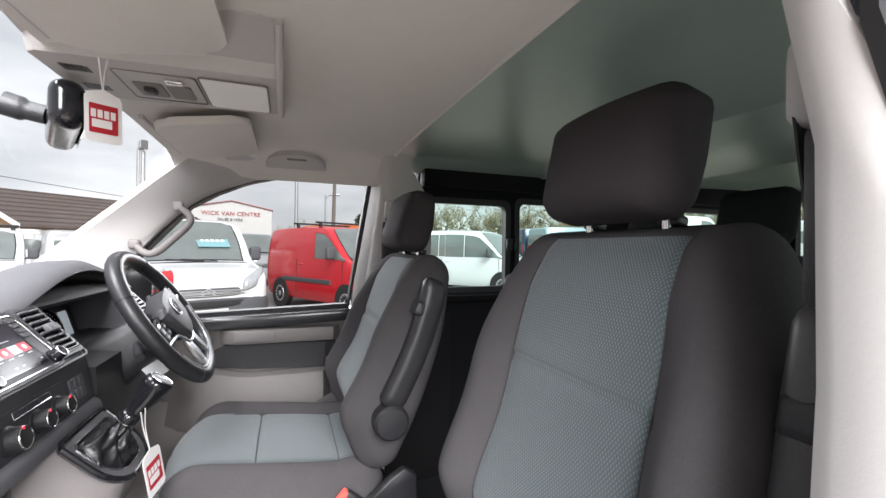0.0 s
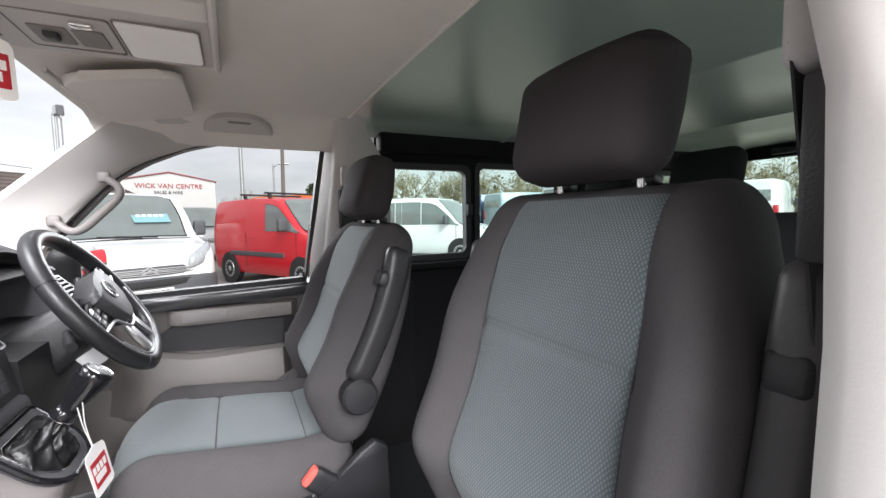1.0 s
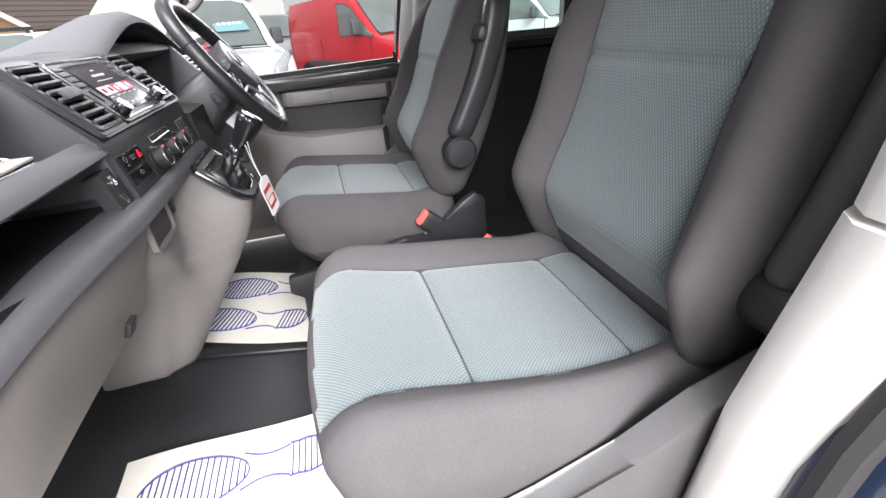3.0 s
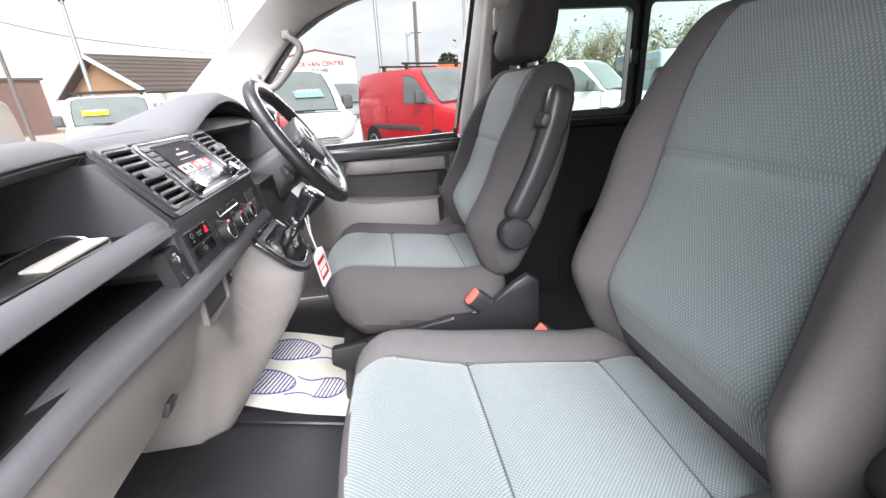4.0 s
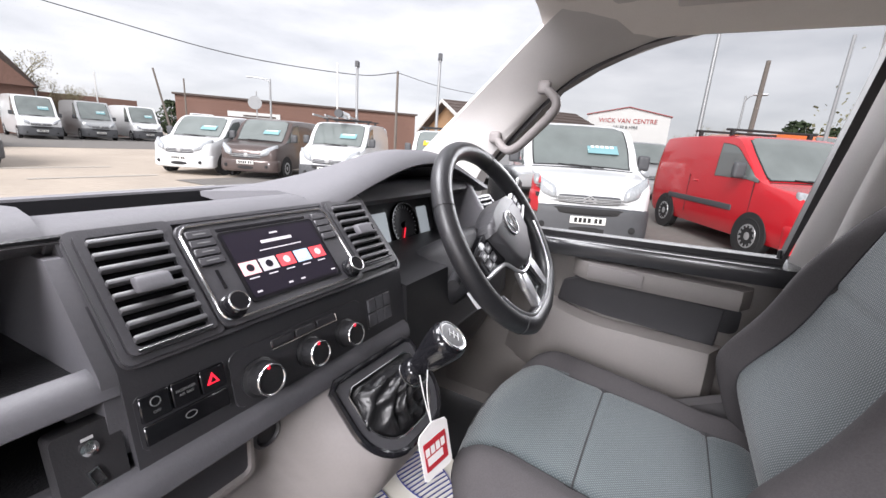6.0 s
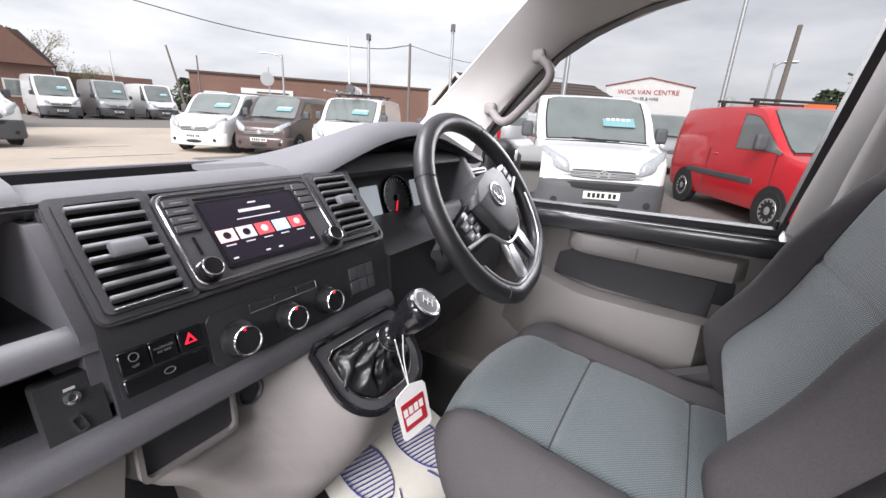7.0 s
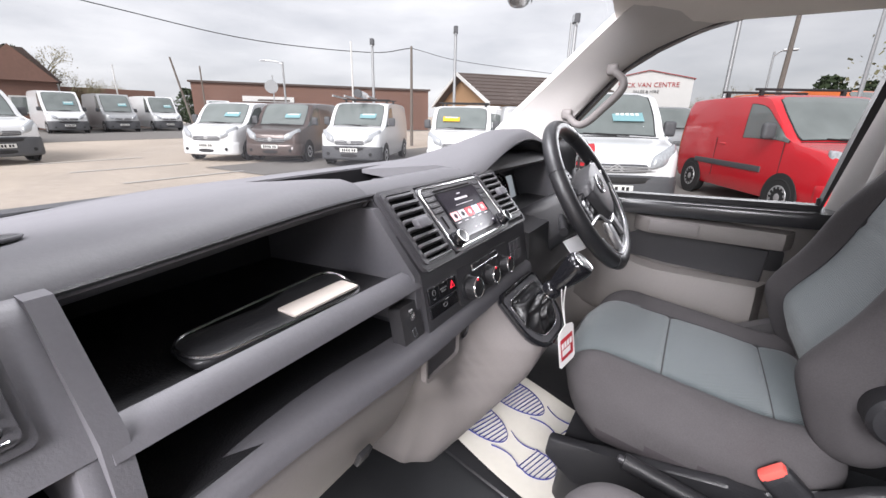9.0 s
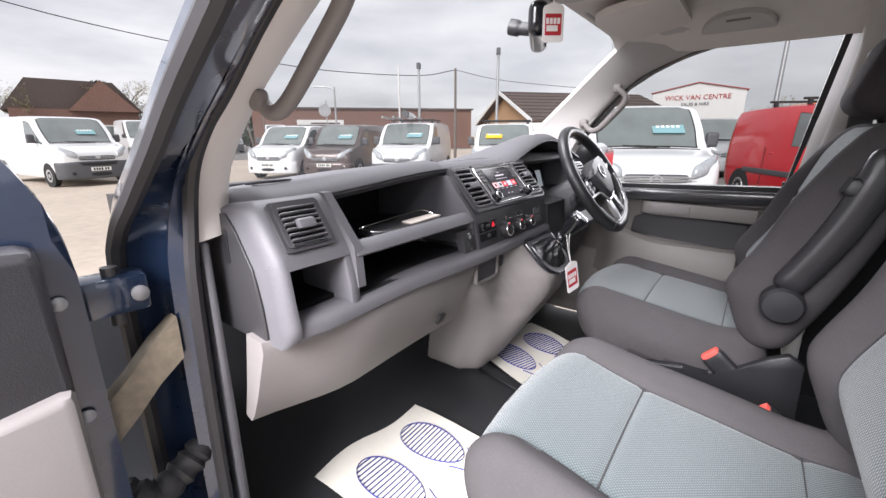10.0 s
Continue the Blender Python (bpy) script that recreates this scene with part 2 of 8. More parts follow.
def box(x0, x1, y0, y1, z0, z1, bevel=0.0, seg=2, m=None, bm=None):
    """A box with rounded edges; m lays it elsewhere."""
    b = bm or bmesh.new()
    own = bmesh.new() if bevel else b
    vs = add(own, [(x, y, z) for x in (x0, x1) for y in (y0, y1) for z in (z0, z1)],
             [(0, 1, 3, 2), (4, 6, 7, 5), (0, 4, 5, 1), (2, 3, 7, 6), (0, 2, 6, 4), (1, 5, 7, 3)])
    if bevel:
        lim = 0.49 * min(abs(x1 - x0), abs(y1 - y0), abs(z1 - z0))
        bmesh.ops.bevel(own, geom=own.edges[:], offset=min(bevel, lim), segments=seg, affect="EDGES", profile=0.5)
        if m is not None:
            own.transform(m)
        if bm is not None:
            me = bpy.data.meshes.new("tmp")
            own.to_mesh(me)
            own.free()
            b.from_mesh(me)
            bpy.data.meshes.remove(me)
            return b
        return own
    if m is not None:
        for v in vs:
            v.co = m @ v.co
    return b


def rbox(size, r, n=(8, 8, 8), f=None):
    """Rounded box about the origin on a fine grid; f(v, u) moves each point, u in -1..1 being its place on the plain box."""
    b = bmesh.new()
    sx, sy, sz = (s / 2 for s in size)
    seen = {}
    def vert(i, j, k):
        key = (i, j, k)
        if key not in seen:
            u = Vector((2 * i / n[0] - 1, 2 * j / n[1] - 1, 2 * k / n[2] - 1))
            p = Vector((u.x * sx, u.y * sy, u.z * sz))
            rr = min(r, sx, sy, sz) * 0.999
            q = Vector((max(-sx + rr, min(sx - rr, p.x)), max(-sy + rr, min(sy - rr, p.y)), max(-sz + rr, min(sz - rr, p.z))))
            d = p - q
            p = q + d.normalized() * rr if d.length > 1e-9 else p
            seen[key] = b.verts.new(f(p, u) if f else p)
        return seen[key]
    for a in range(3):
        o = [x for x in range(3) if x != a]
        for side in (0, n[a]):
            for i in range(n[o[0]]):
                for j in range(n[o[1]]):
                    q = []
                    for di, dj in ((0, 0), (1, 0), (1, 1), (0, 1)):
                        key = [0, 0, 0]
                        key[a], key[o[0]], key[o[1]] = side, i + di, j + dj
                        q.append(vert(*key))
                    b.faces.new(q)
    return b


def loft(rings, closed=True, cap=True, bm=None):
    b = bm or bmesh.new()
    vs = [[b.verts.new(p) for p in ring] for ring in rings]
    n = len(rings[0])
    for i in range(len(rings) - 1):
        for j in range(n if closed else n - 1):
            k = (j + 1) % n
            b.faces.new((vs[i][j], vs[i][k], vs[i + 1][k], vs[i + 1][j]))
    if cap and closed:
        b.faces.new(vs[0][::-1])
        b.faces.new(vs[-1])
    return b


def curve_points(pts, steps=6, closed=False):
    """Points along a smooth curve through pts."""
    pts = [Vector(p) for p in pts]
    out, n = [], len(pts)
    for i in range(n if closed else n - 1):
        p0 = pts[i - 1] if i or closed else 2 * pts[0] - pts[1]
        p1, p2 = pts[i], pts[(i + 1) % n]
        p3 = pts[(i + 2) % n] if i + 2 < n or closed else 2 * pts[-1] - pts[-2]
        for s in range(steps):
            t = s / steps
            out.append(0.5 * (2 * p1 + (p2 - p0) * t + (2 * p0 - 5 * p1 + 4 * p2 - p3) * t * t + (3 * p1 - p0 - 3 * p2 + p3) * t ** 3))
    if not closed:
        out.append(pts[-1])
    return out


def tube(pts, r, sides=8, closed=False, bm=None, flat=1.0, up=None):
    """A tube along pts; r one radius or one a point; flat squashes it along its second axis."""
    pts = [Vector(p) for p in pts]
    n = len(pts)
    rings, side = [], Vector(up) if up else None
    for i, p in enumerate(pts):
        a, c = pts[i - 1] if i or closed else p, pts[(i + 1) % n] if i < n - 1 or closed else p
        t = (c - a).normalized()
        if side is None:
            side = t.orthogonal().normalized()
        side = (side - t * side.dot(t)).normalized()
        w = t.cross(side)
        q = r[i] if isinstance(r, (list, tuple)) else r
        rings.append([p + side * (q * math.cos(2 * math.pi * k / sides)) + w * (q * flat * math.sin(2 * math.pi * k / sides)) for k in range(sides)])
    if closed:
        rings.append(rings[0])
        b = loft(rings, cap=False, bm=bm)
        bmesh.ops.remove_doubles(b, verts=b.verts, dist=1e-6)
        return b
    return loft(rings, bm=bm)


def lathe(profile, m=None, sides=32, bm=None):
    """Turned about z: rows of radius and height; m lays it down."""
    b = bm or bmesh.new()
    rings = [[Vector((r * math.cos(2 * math.pi * k / sides), r * math.sin(2 * math.pi * k / sides), z)) for k in range(sides)] for r, z in profile]
    if m is not None:
        rings = [[m @ p for p in ring] for ring in rings]
    return loft(rings, bm=b)


def prism(poly, depth, m=None, bevel=0.0, seg=2):
    """A flat outline (x, y) given thickness along z, from 0 to depth."""
    b = bmesh.new()
    low = [b.verts.new((p[0], p[1], 0)) for p in poly]
    top = [b.verts.new((p[0], p[1], depth)) for p in poly]
    b.faces.new(low[::-1])
    b.faces.new(top)
    n = len(poly)
    for i in range(n):
        b.faces.new((low[i], low[(i + 1) % n], top[(i + 1) % n], top[i]))
    if bevel:
        bmesh.ops.bevel(b, geom=b.edges[:], offset=bevel, segments=seg, affect="EDGES", profile=0.5)
    if m is not None:
        b.transform(m)
    return b


def frame_ring(outer, inner, depth, m=None):
    """A flat frame between two outlines with as many corners."""
    n = len(outer)
    rings = [[Vector((*p, z)) for p in o] for o, z in ((inner, 0), (outer, 0), (outer, depth), (inner, depth))]
    b = bmesh.new()
    vs = [[b.verts.new(m @ p if m is not None else p) for p in ring] for ring in rings]
    for i in range(4):
        for j in range(n):
            k = (j + 1) % n
            b.faces.new((vs[i][j], vs[i][k], vs[(i + 1) % 4][k], vs[(i + 1) % 4][j]))
    return b


def basis(o, ex, ey, ez):
    """The pose with that origin and those axes."""
    m = Matrix((ex, ey, ez)).transposed().to_4x4()
    m.translation = o
    return m


def rounded(x0, x1, y0, y1, r, seg=5):
    out = []
    for cx, cy, a in ((x1 - r, y1 - r, 0), (x0 + r, y1 - r, 90), (x0 + r, y0 + r, 180), (x1 - r, y0 + r, 270)):
        for s in range(seg + 1):
            t = radians(a + 90 * s / seg)
            out.append((cx + r * math.cos(t), cy + r * math.sin(t)))
    return out


def lettering(words, size, m, depth=0.0006, spacing=1.0):
    """Words in the built-in font, as a bmesh, centred, reading along x with y up."""
    cu = bpy.data.curves.new("words", "FONT")
    cu.body, cu.size, cu.align_x, cu.align_y, cu.extrude, cu.space_character = words, size, "CENTER", "CENTER", depth, spacing
    cu.resolution_u = 2
    ob = new("words", cu)
    me = bpy.data.meshes.new_from_object(ob.evaluated_get(bpy.context.evaluated_depsgraph_get()))
    b = bmesh.new()
    b.from_mesh(me)
    b.transform(m)
    bpy.data.objects.remove(ob)
    bpy.data.meshes.remove(me)
    bpy.data.curves.remove(cu)
    return b


def lerp(a, b, t):
    return a + (b - a) * t


def smoothstep(a, b, x):
    t = max(0.0, min(1.0, (x - a) / (b - a)))
    return t * t * (3 - 2 * t)

# ---- the van's shell ----
def strip(name, rows, material, label, kind="structure", parent=None, smooth=50.0, thick=0.012, away=(0, 0, 1)):
    """A sheet through rows of points, given thickness on the side that away points to."""
    b = bmesh.new()
    w = Vector(away).normalized() * thick
    n = len(rows[0])
    a = [[b.verts.new(p) for p in r] for r in rows]
    c = [[b.verts.new(Vector(p) + w) for p in r] for r in rows]
    for i in range(len(rows) - 1):
        for j in range(n - 1):
            b.faces.new((a[i][j], a[i][j + 1], a[i + 1][j + 1], a[i + 1][j]))
            b.faces.new((c[i][j], c[i + 1][j], c[i + 1][j + 1], c[i][j + 1]))
    for j in range(n - 1):
        b.faces.new((a[0][j], c[0][j], c[0][j + 1], a[0][j + 1]))
        b.faces.new((a[-1][j], a[-1][j + 1], c[-1][j + 1], c[-1][j]))
    for i in range(len(rows) - 1):
        b.faces.new((a[i][0], a[i + 1][0], c[i + 1][0], c[i][0]))
        b.faces.new((a[i][-1], c[i][-1], c[i + 1][-1], a[i + 1][-1]))
    return part(name, b, material, parent, label, smooth, kind)


FLOOR = 0.62
# rubber floor with a sloped toe board
prof = [(2.7, FLOOR), (-0.74, FLOOR), (-0.86, 0.66), (-1.02, 0.86), (-1.10, 1.10)]
rows = []
for k in range(33):
    y = -0.86 + 1.72 * k / 32
    rows.append([(x, y, z + 0.004 * math.sin(9 * y + 5 * x)) for x, z in prof])
strip("floor", rows, M["rubber"], "black moulded rubber cab floor covering", away=(0, 0, -1), thick=0.03)

# cab headliner: shallow dome, edges roll down to the doors
def liner_z(x, y, top):
    e = abs(y) / 0.74
    return top - 0.012 * e * e - 0.075 * smoothstep(0.72, 1.0, e) - 0.045 * smoothstep(-0.25, -0.55, x)
rows = [[(x, y, liner_z(x, y, 1.80)) for x in (-0.508, -0.500, -0.485, -0.44, -0.36, -0.24, -0.10, 0.05, 0.138, 0.146)] for y in [-0.74 + 1.48 * k / 36 for k in range(37)]]
strip("ceiling", rows, M["headliner"], "warm grey cloth cab headliner", thick=0.02)
tube_pts = [(0.150, y, liner_z(0.146, y, 1.803)) for y in [-0.70 + 1.40 * k / 30 for k in range(31)]]
part("trim", tube(tube_pts, 0.006, 6), M["headliner"], None, "pale edge strip of the cab headliner", kind="structure")
# painted rear roof
rows = []
for k in range(41):
    y = -0.84 + 1.68 * k / 40
    e = abs(y) / 0.84
    rows.append([(x, y, 1.842 - 0.012 * e * e - 0.034 * smoothstep(0.8, 1, e) + 0.03 * smoothstep(1.0, 2.7, x) - (0.006 if i in (3, 4, 8, 9) else 0)) for i, x in enumerate((0.150, 0.5, 0.88, 0.89, 0.91, 0.92, 1.3, 1.70, 1.71, 1.73, 1.74, 2.2, 2.72))])
strip("ceiling_rear", rows, M["roofpaint"], "sage green painted steel roof panel", thick=0.02)
# outer skin of the roof
rows = [[(x, y, 1.93 - 0.05 * (abs(y) / 0.9) ** 4 - (0.09 if x < -0.45 else 0)) for x in (-0.47, -0.38, 0.2, 1.4, 2.78)] for y in [-0.92 + 1.84 * k / 20 for k in range(21)]]
strip("roof_skin", rows, M["blue"], "dark blue metallic van roof skin", thick=0.01)

# windscreen
rows = []
for k in range(25):
    s = -1 + 2 * k / 24
    bow = 0.20 * (1 - s * s)
    rows.append([Vector((lerp(-0.93, -0.475, t) - bow * lerp(1.0, 0.45, t), s * lerp(0.735, 0.63, t), lerp(1.325, 1.765, t))) for t in [j / 8 for j in range(10)]])
ws = strip("windscreen", rows, M["screenglass"], "clear windscreen glass", away=(-0.7, 0, 0.7), thick=0.005)
ws.visible_shadow = False

# pillars beside the windscreen, mirrored
def a_pillar(side):
    name = "windscreen_pillar"
    e1 = curve_points([(-0.98, side * 0.735, 1.30), (-0.875, side * 0.712, 1.405), (-0.67, side * 0.655, 1.575), (-0.467, side * 0.595, 1.738), (-0.36, side * 0.55, 1.775)], 5)
    e2 = curve_points([(-0.705, side * 0.74, 1.27), (-0.672, side * 0.738, 1.40), (-0.487, side * 0.736, 1.612), (-0.316, side * 0.736, 1.698), (-0.175, side * 0.735, 1.735)], 5)
    if side < 0:          # the open door leaves the body's own edge in view
        e2 = curve_points([(-0.706, -0.731, 1.285), (-0.698, -0.719, 1.385), (-0.602, -0.706, 1.495), (-0.45, -0.695, 1.61), (-0.28, -0.685, 1.70)], 5)
    deep = 0.07 if side > 0 else 0.012
    rings = []
    for p, q in zip(e1, e2):
        mid = (p + q) / 2
        inn = Vector((0.25, -side, -0.1)).normalized()
        if side < 0:
            v_ = Vector((-0.006, 0.047, 0.008))
            rings.append([p, p.lerp(q, 0.35) + Vector((0.01, 0.024, 0)), p.lerp(q, 0.72) + Vector((0.012, 0.044, 0)), q + v_ + Vector((-0.012, 0.006, 0)), q + v_, q + v_ * 0.5 + Vector((0.004, 0, 0)), q,
                          q + Vector((0.0, -deep, 0.0)), p + Vector((-0.02, -deep, 0.03))])
            continue
        rings.append([p, p.lerp(q, 0.25) + inn * 0.003, mid + inn * 0.007, p.lerp(q, 0.85) + inn * 0.006, q,
                      q + Vector((0.0, side * deep, 0.0)), p + Vector((-0.02, side * deep, 0.03))])
    b = loft(rings)
    # passenger side takes the lit copy of the trim colour
    ob = part("pillar_a_" + ("driver" if side > 0 else "passenger"), b, M["pillar"] if side > 0 else M["pillar_lit"], None, "warm grey plastic windscreen pillar trim", 50, "structure")
    return ob
for side in (1, -1):
    a_pillar(side)

def grab_handle(side, label):
    base = (-0.58, side * 0.735, 1.50)
    h = thing("grab_handle", base, label, "handle", "pillar grab handles")
    a, c = Vector((-0.655, side * 0.722, 1.462)), Vector((-0.490, side * 0.700, 1.628))
    if side < 0:
        a, c = Vector((-0.612, -0.668, 1.486)), Vector((-0.465, -0.650, 1.632))
    if side > 0:
        a, c = a.lerp(c, 0.13), a.lerp(c, 0.86)
    d = Vector((0.09, -side * 0.03, -0.075)) * (0.50 if side > 0 else 0.30)
    pts = curve_points([a, a + d * 0.75, a.lerp(c, 0.14) + d * 1.08, a.lerp(c, 0.5) + d * 1.12, a.lerp(c, 0.86) + d * 1.08, c + d * 0.75, c], 6)
    part("grip", tube(pts, [(0.0098 if side > 0 else 0.0100) + 0.002 * math.sin(math.pi * i / (len(pts) - 1)) for i in range(len(pts))], 12), M["cream"], h)
    for p in (a, c):
        part("foot", rbox((0.042, 0.03, 0.042), 0.012, (6, 5, 6), lambda v, u: v * (0.75 if side > 0 else 0.68) + p), M["cream"], h)
grab_handle(1, "grey plastic grab handle on the windscreen pillar beside the wheel")
grab_handle(-1, "grey plastic grab handle on the passenger windscreen pillar")

# door posts
def b_pillar(side, light):
    def ring(z, x0, x1, yi):
        y0, yo = side * yi, side * 0.84
        m = side
        w_ = 1.0 if side > 0 else lerp(lerp(1.2, 1.6, smoothstep(1.05, 1.35, z)), 0.62, smoothstep(1.40, 1.68, z))
        return [Vector((x0 + 0.03, y0 + m * 0.075 * w_, z)), Vector((x0 + 0.004, y0 + m * 0.055 * w_, z)), Vector((x0 + 0.006, y0 + m * 0.022, z)), Vector((x0 + 0.022, y0 + m * 0.005, z)), Vector((x0 + 0.04, y0, z)), Vector((x1 - 0.04, y0, z)),
                Vector((x1 - 0.01, y0 + m * 0.012, z)), Vector((x1, y0 + m * 0.05, z)), Vector((x1, yo, z)), Vector((x0 + (0.02 if side < 0 else -0.016), yo, z))]
    who = "driver" if side > 0 else "passenger"
    out_ = 0.016 if side < 0 else 0.0
    up = [ring(1.234, 0.066, 0.33, 0.655 + out_), ring(1.40, 0.085, 0.33, 0.648 + 1.2 * out_), ring(1.55, 0.105, 0.33, 0.640 + 0.9 * out_), ring(1.66, 0.116, 0.315, 0.628), ring(1.70, 0.116, 0.285, 0.612), ring(1.74, 0.114, 0.25, 0.59), ring(1.77, 0.108, 0.225, 0.562), ring(1.80, 0.10, 0.21, 0.53)]
    part("pillar_b_upper_" + who, loft(up), light, None, "warm grey plastic door post trim, upper part", 50, "structure")
    low = [ring(0.60, 0.04, 0.36, 0.655 - out_), ring(0.80, 0.045, 0.35, 0.655 - out_), ring(1.0, 0.052, 0.345, 0.655 - 0.6 * out_), ring(1.228, 0.062, 0.332, 0.653 + out_)]
    part("pillar_b_lower_" + who, loft(low), light, None, "warm grey plastic door post trim, lower part", 50, "structure")
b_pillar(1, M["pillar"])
# added sheet: closes a gap that let daylight in behind the post
part("wall_filler_driver", box(0.15, 0.40, 0.640, 0.651, 0.60, 1.235, 0.004), M["lining"], None, "black filler sheet behind the driver's door post", kind="structure")
# lit copy of the post trim, beside the open door
b_pillar(-1, M["pillar_lit"])

# belt reel covers, straps and adjusters on the posts
def seat_belt(side):
    s = thing("seat_belt", (0.2, side * 0.7, 0.7), "black seat belt hanging from a plastic door post anchor", "seat belt", "front seat belts")
    x, y = 0.16 if side > 0 else 0.20, 0.636
    part("strap", strip_bm([(x, side * (y - 0.018), 1.60), (x + 0.01, side * 0.635, 1.40), (x + 0.02, side * 0.64, 1.25), (x + 0.03, side * 0.642, 0.95), (x + 0.03, side * 0.644, 0.72)], 0.047), M["seam"], s)
    part("anchor_cover", rbox((0.050, 0.030, 0.075), 0.0145, (6, 6, 8), lambda v, u: Vector((x, side * (y - 0.012), 1.615)) + v), M["pillar"], s, "warm grey plastic belt anchor cover")
    part("adjuster_rail", box(x - 0.03, x + 0.03, side * (y + 0.01) - 0.018, side * (y + 0.01) + 0.018, 1.44, 1.575, 0.006), M["black"], s)


def strip_bm(pts, width):
    """A strap along pts, its width along x."""
    b = bmesh.new()
    rings = []
    for p in curve_points(pts, 5):
        rings.append([p + Vector((-width / 2, 0.001, 0)), p + Vector((width / 2, 0.001, 0)), p + Vector((width / 2, -0.001, 0)), p + Vector((-width / 2, -0.001, 0))])
    return loft(rings, bm=b)
for side in (1, -1):
    seat_belt(side)

# rear compartment sides with windows, tailgate
def window_wall(name, side, y, panes, x0, x1, z0, z1):
    """A dark lined side with window openings through it."""
    b = bmesh.new()
    xs = sorted({x0, x1, *[v for p in panes for v in p[:2]]})
    zs = sorted({z0, z1, *[v for p in panes for v in p[2:4]]})
    for i in range(len(xs) - 1):
        for j in range(len(zs) - 1):
            cx, cz = (xs[i] + xs[i + 1]) / 2, (zs[j] + zs[j + 1]) / 2
            if any(p[0] < cx < p[1] and p[2] < cz < p[3] for p in panes):
                continue
            box(xs[i], xs[i + 1], side * y, side * (y + 0.05), zs[j], zs[j + 1], bm=b)
    bmesh.ops.remove_doubles(b, verts=b.verts, dist=1e-5)
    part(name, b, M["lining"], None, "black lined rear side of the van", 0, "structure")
W_PANES = [(0.36, 0.755, 1.30, 1.69), (0.80, 1.30, 1.30, 1.705), (1.55, 2.45, 1.30, 1.71)]
window_wall("wall_driver_side", 1, 0.845, W_PANES, 0.325, 2.72, 0.60, 1.90)
window_wall("wall_passenger_side", -1, 0.845, W_PANES, 0.325, 2.72, 0.60, 1.90)
n_w = 0
for side in (1, -1):
    for x0, x1, z0, z1 in W_PANES:
        n_w += 1
        w = thing("window_%d" % n_w, (x0, side * 0.86, z0), "green tinted rear side window in a black frame", "window", "", "structure")
        m = basis((0, side * 0.852, 0), (1, 0, 0), (0, 0, 1), (0, -1, 0))
        o, i = rounded(x0 - 0.012, x1 + 0.012, z0 - 0.012, z1 + 0.012, 0.035), rounded(x0 + 0.014, x1 - 0.014, z0 + 0.014, z1 - 0.014, 0.03)
        part("window_frame", frame_ring(o, i, 0.03, basis((0, side * 0.852 + 0.015, 0), (1, 0, 0), (0, 0, 1), (0, -1, 0))), M["seal"], w)
        g = part("pane", prism(o, 0.004, basis((0, side * 0.875, 0), (1, 0, 0), (0, 0, 1), (0, -1, 0))), M["greenglass"], w)
        g.visible_shadow = False
        if x0 < 1.0 and side > 0:
            part("latch", box(x1 - 0.012 if x0 < 0.5 else x0 - 0.02, x1 + 0.02 if x0 < 0.5 else x0, side * 0.825, side * 0.85, 1.475, 1.53, 0.006), M["black"], w)
b = bmesh.new()
for y0, y1, z0, z1 in ((-0.88, -0.76, 0.6, 1.90), (0.76, 0.88, 0.6, 1.90), (-0.76, 0.76, 0.6, 1.32), (-0.76, 0.76, 1.79, 1.90)):
    box(2.68, 2.73, y0, y1, z0, z1, bm=b)
part("wall_tailgate", b, M["lining"], None, "black lined tailgate of the van", 0, "structure")
w = thing("window_%d" % (n_w + 1), (2.7, 0, 1.3), "tinted tailgate window", "window", "", "structure")
g = part("pane", box(2.70, 2.704, -0.77, 0.77, 1.31, 1.80), M["greenglass"], w)
g.visible_shadow = False
part("brake_light", box(2.655, 2.68, 0.40, 0.56, 1.805, 1.84, 0.006), M["black"], w)
# black cant rails over the rear windows
for side in (1, -1):
    part("trim", box(0.33, 2.68, min(side * 0.78, side * 0.845), max(side * 0.78, side * 0.845), 1.735, 1.845, 0.012), M["lining"], None, "black plastic rail over the rear side windows", kind="structure")
    part("trim", box(0.345, 2.68, min(side * 0.79, side * 0.845), max(side * 0.79, side * 0.845), 1.255, 1.285, 0.01), M["lining"], None, "black ledge under the rear side windows", kind="structure")
# firewall behind the dashboard
part("wall_bulkhead", box(-1.16, -1.12, -0.72, 0.80, 0.5, 1.32), M["black"], None, "black front bulkhead", kind="structure")

# ---- dashboard ----
UD, UN = Vector((0.667, 0, -0.745)).normalized(), Vector((0.745, 0, 0.667)).normalized()
LD, LN = Vector((0.2, 0, -0.98)).normalized(), Vector((0.98, 0, 0.2)).normalized()
UPPER = basis((-0.640, 0, 1.357), (0, 1, 0), UD, UN)     # x: across, y: down the panel, z: out of it
LOWER = basis((-0.560, 0, 1.245), (0, 1, 0), LD, LN)
PEND = basis((-0.634, 0, 1.344), (0, 1, 0), Vector((0.573, 0, -0.819)).normalized(), Vector((0.819, 0, 0.573)).normalized())
dash = thing("dashboard", (-0.7, 0, 1.1), "charcoal plastic dashboard with open shelves above a pale glovebox", "dashboard")


def sweep(prof, ys, f=None):
    """A closed outline (x, z) drawn out along y."""
    return loft([[Vector((x + (f(y)[0] if f else 0), y, z + (f(y)[1] if f else 0))) for x, z in prof] for y in ys])


def span(a, c, n):
    return [lerp(a, c, i / n) for i in range(n + 1)]


def bend(y):
    """The ends of the dashboard draw back towards the screen."""
    e = smoothstep(0.62, 0.82, abs(y))
    return (-0.06 * e, -0.012 * e - 0.022 * smoothstep(-0.20, -0.62, y))


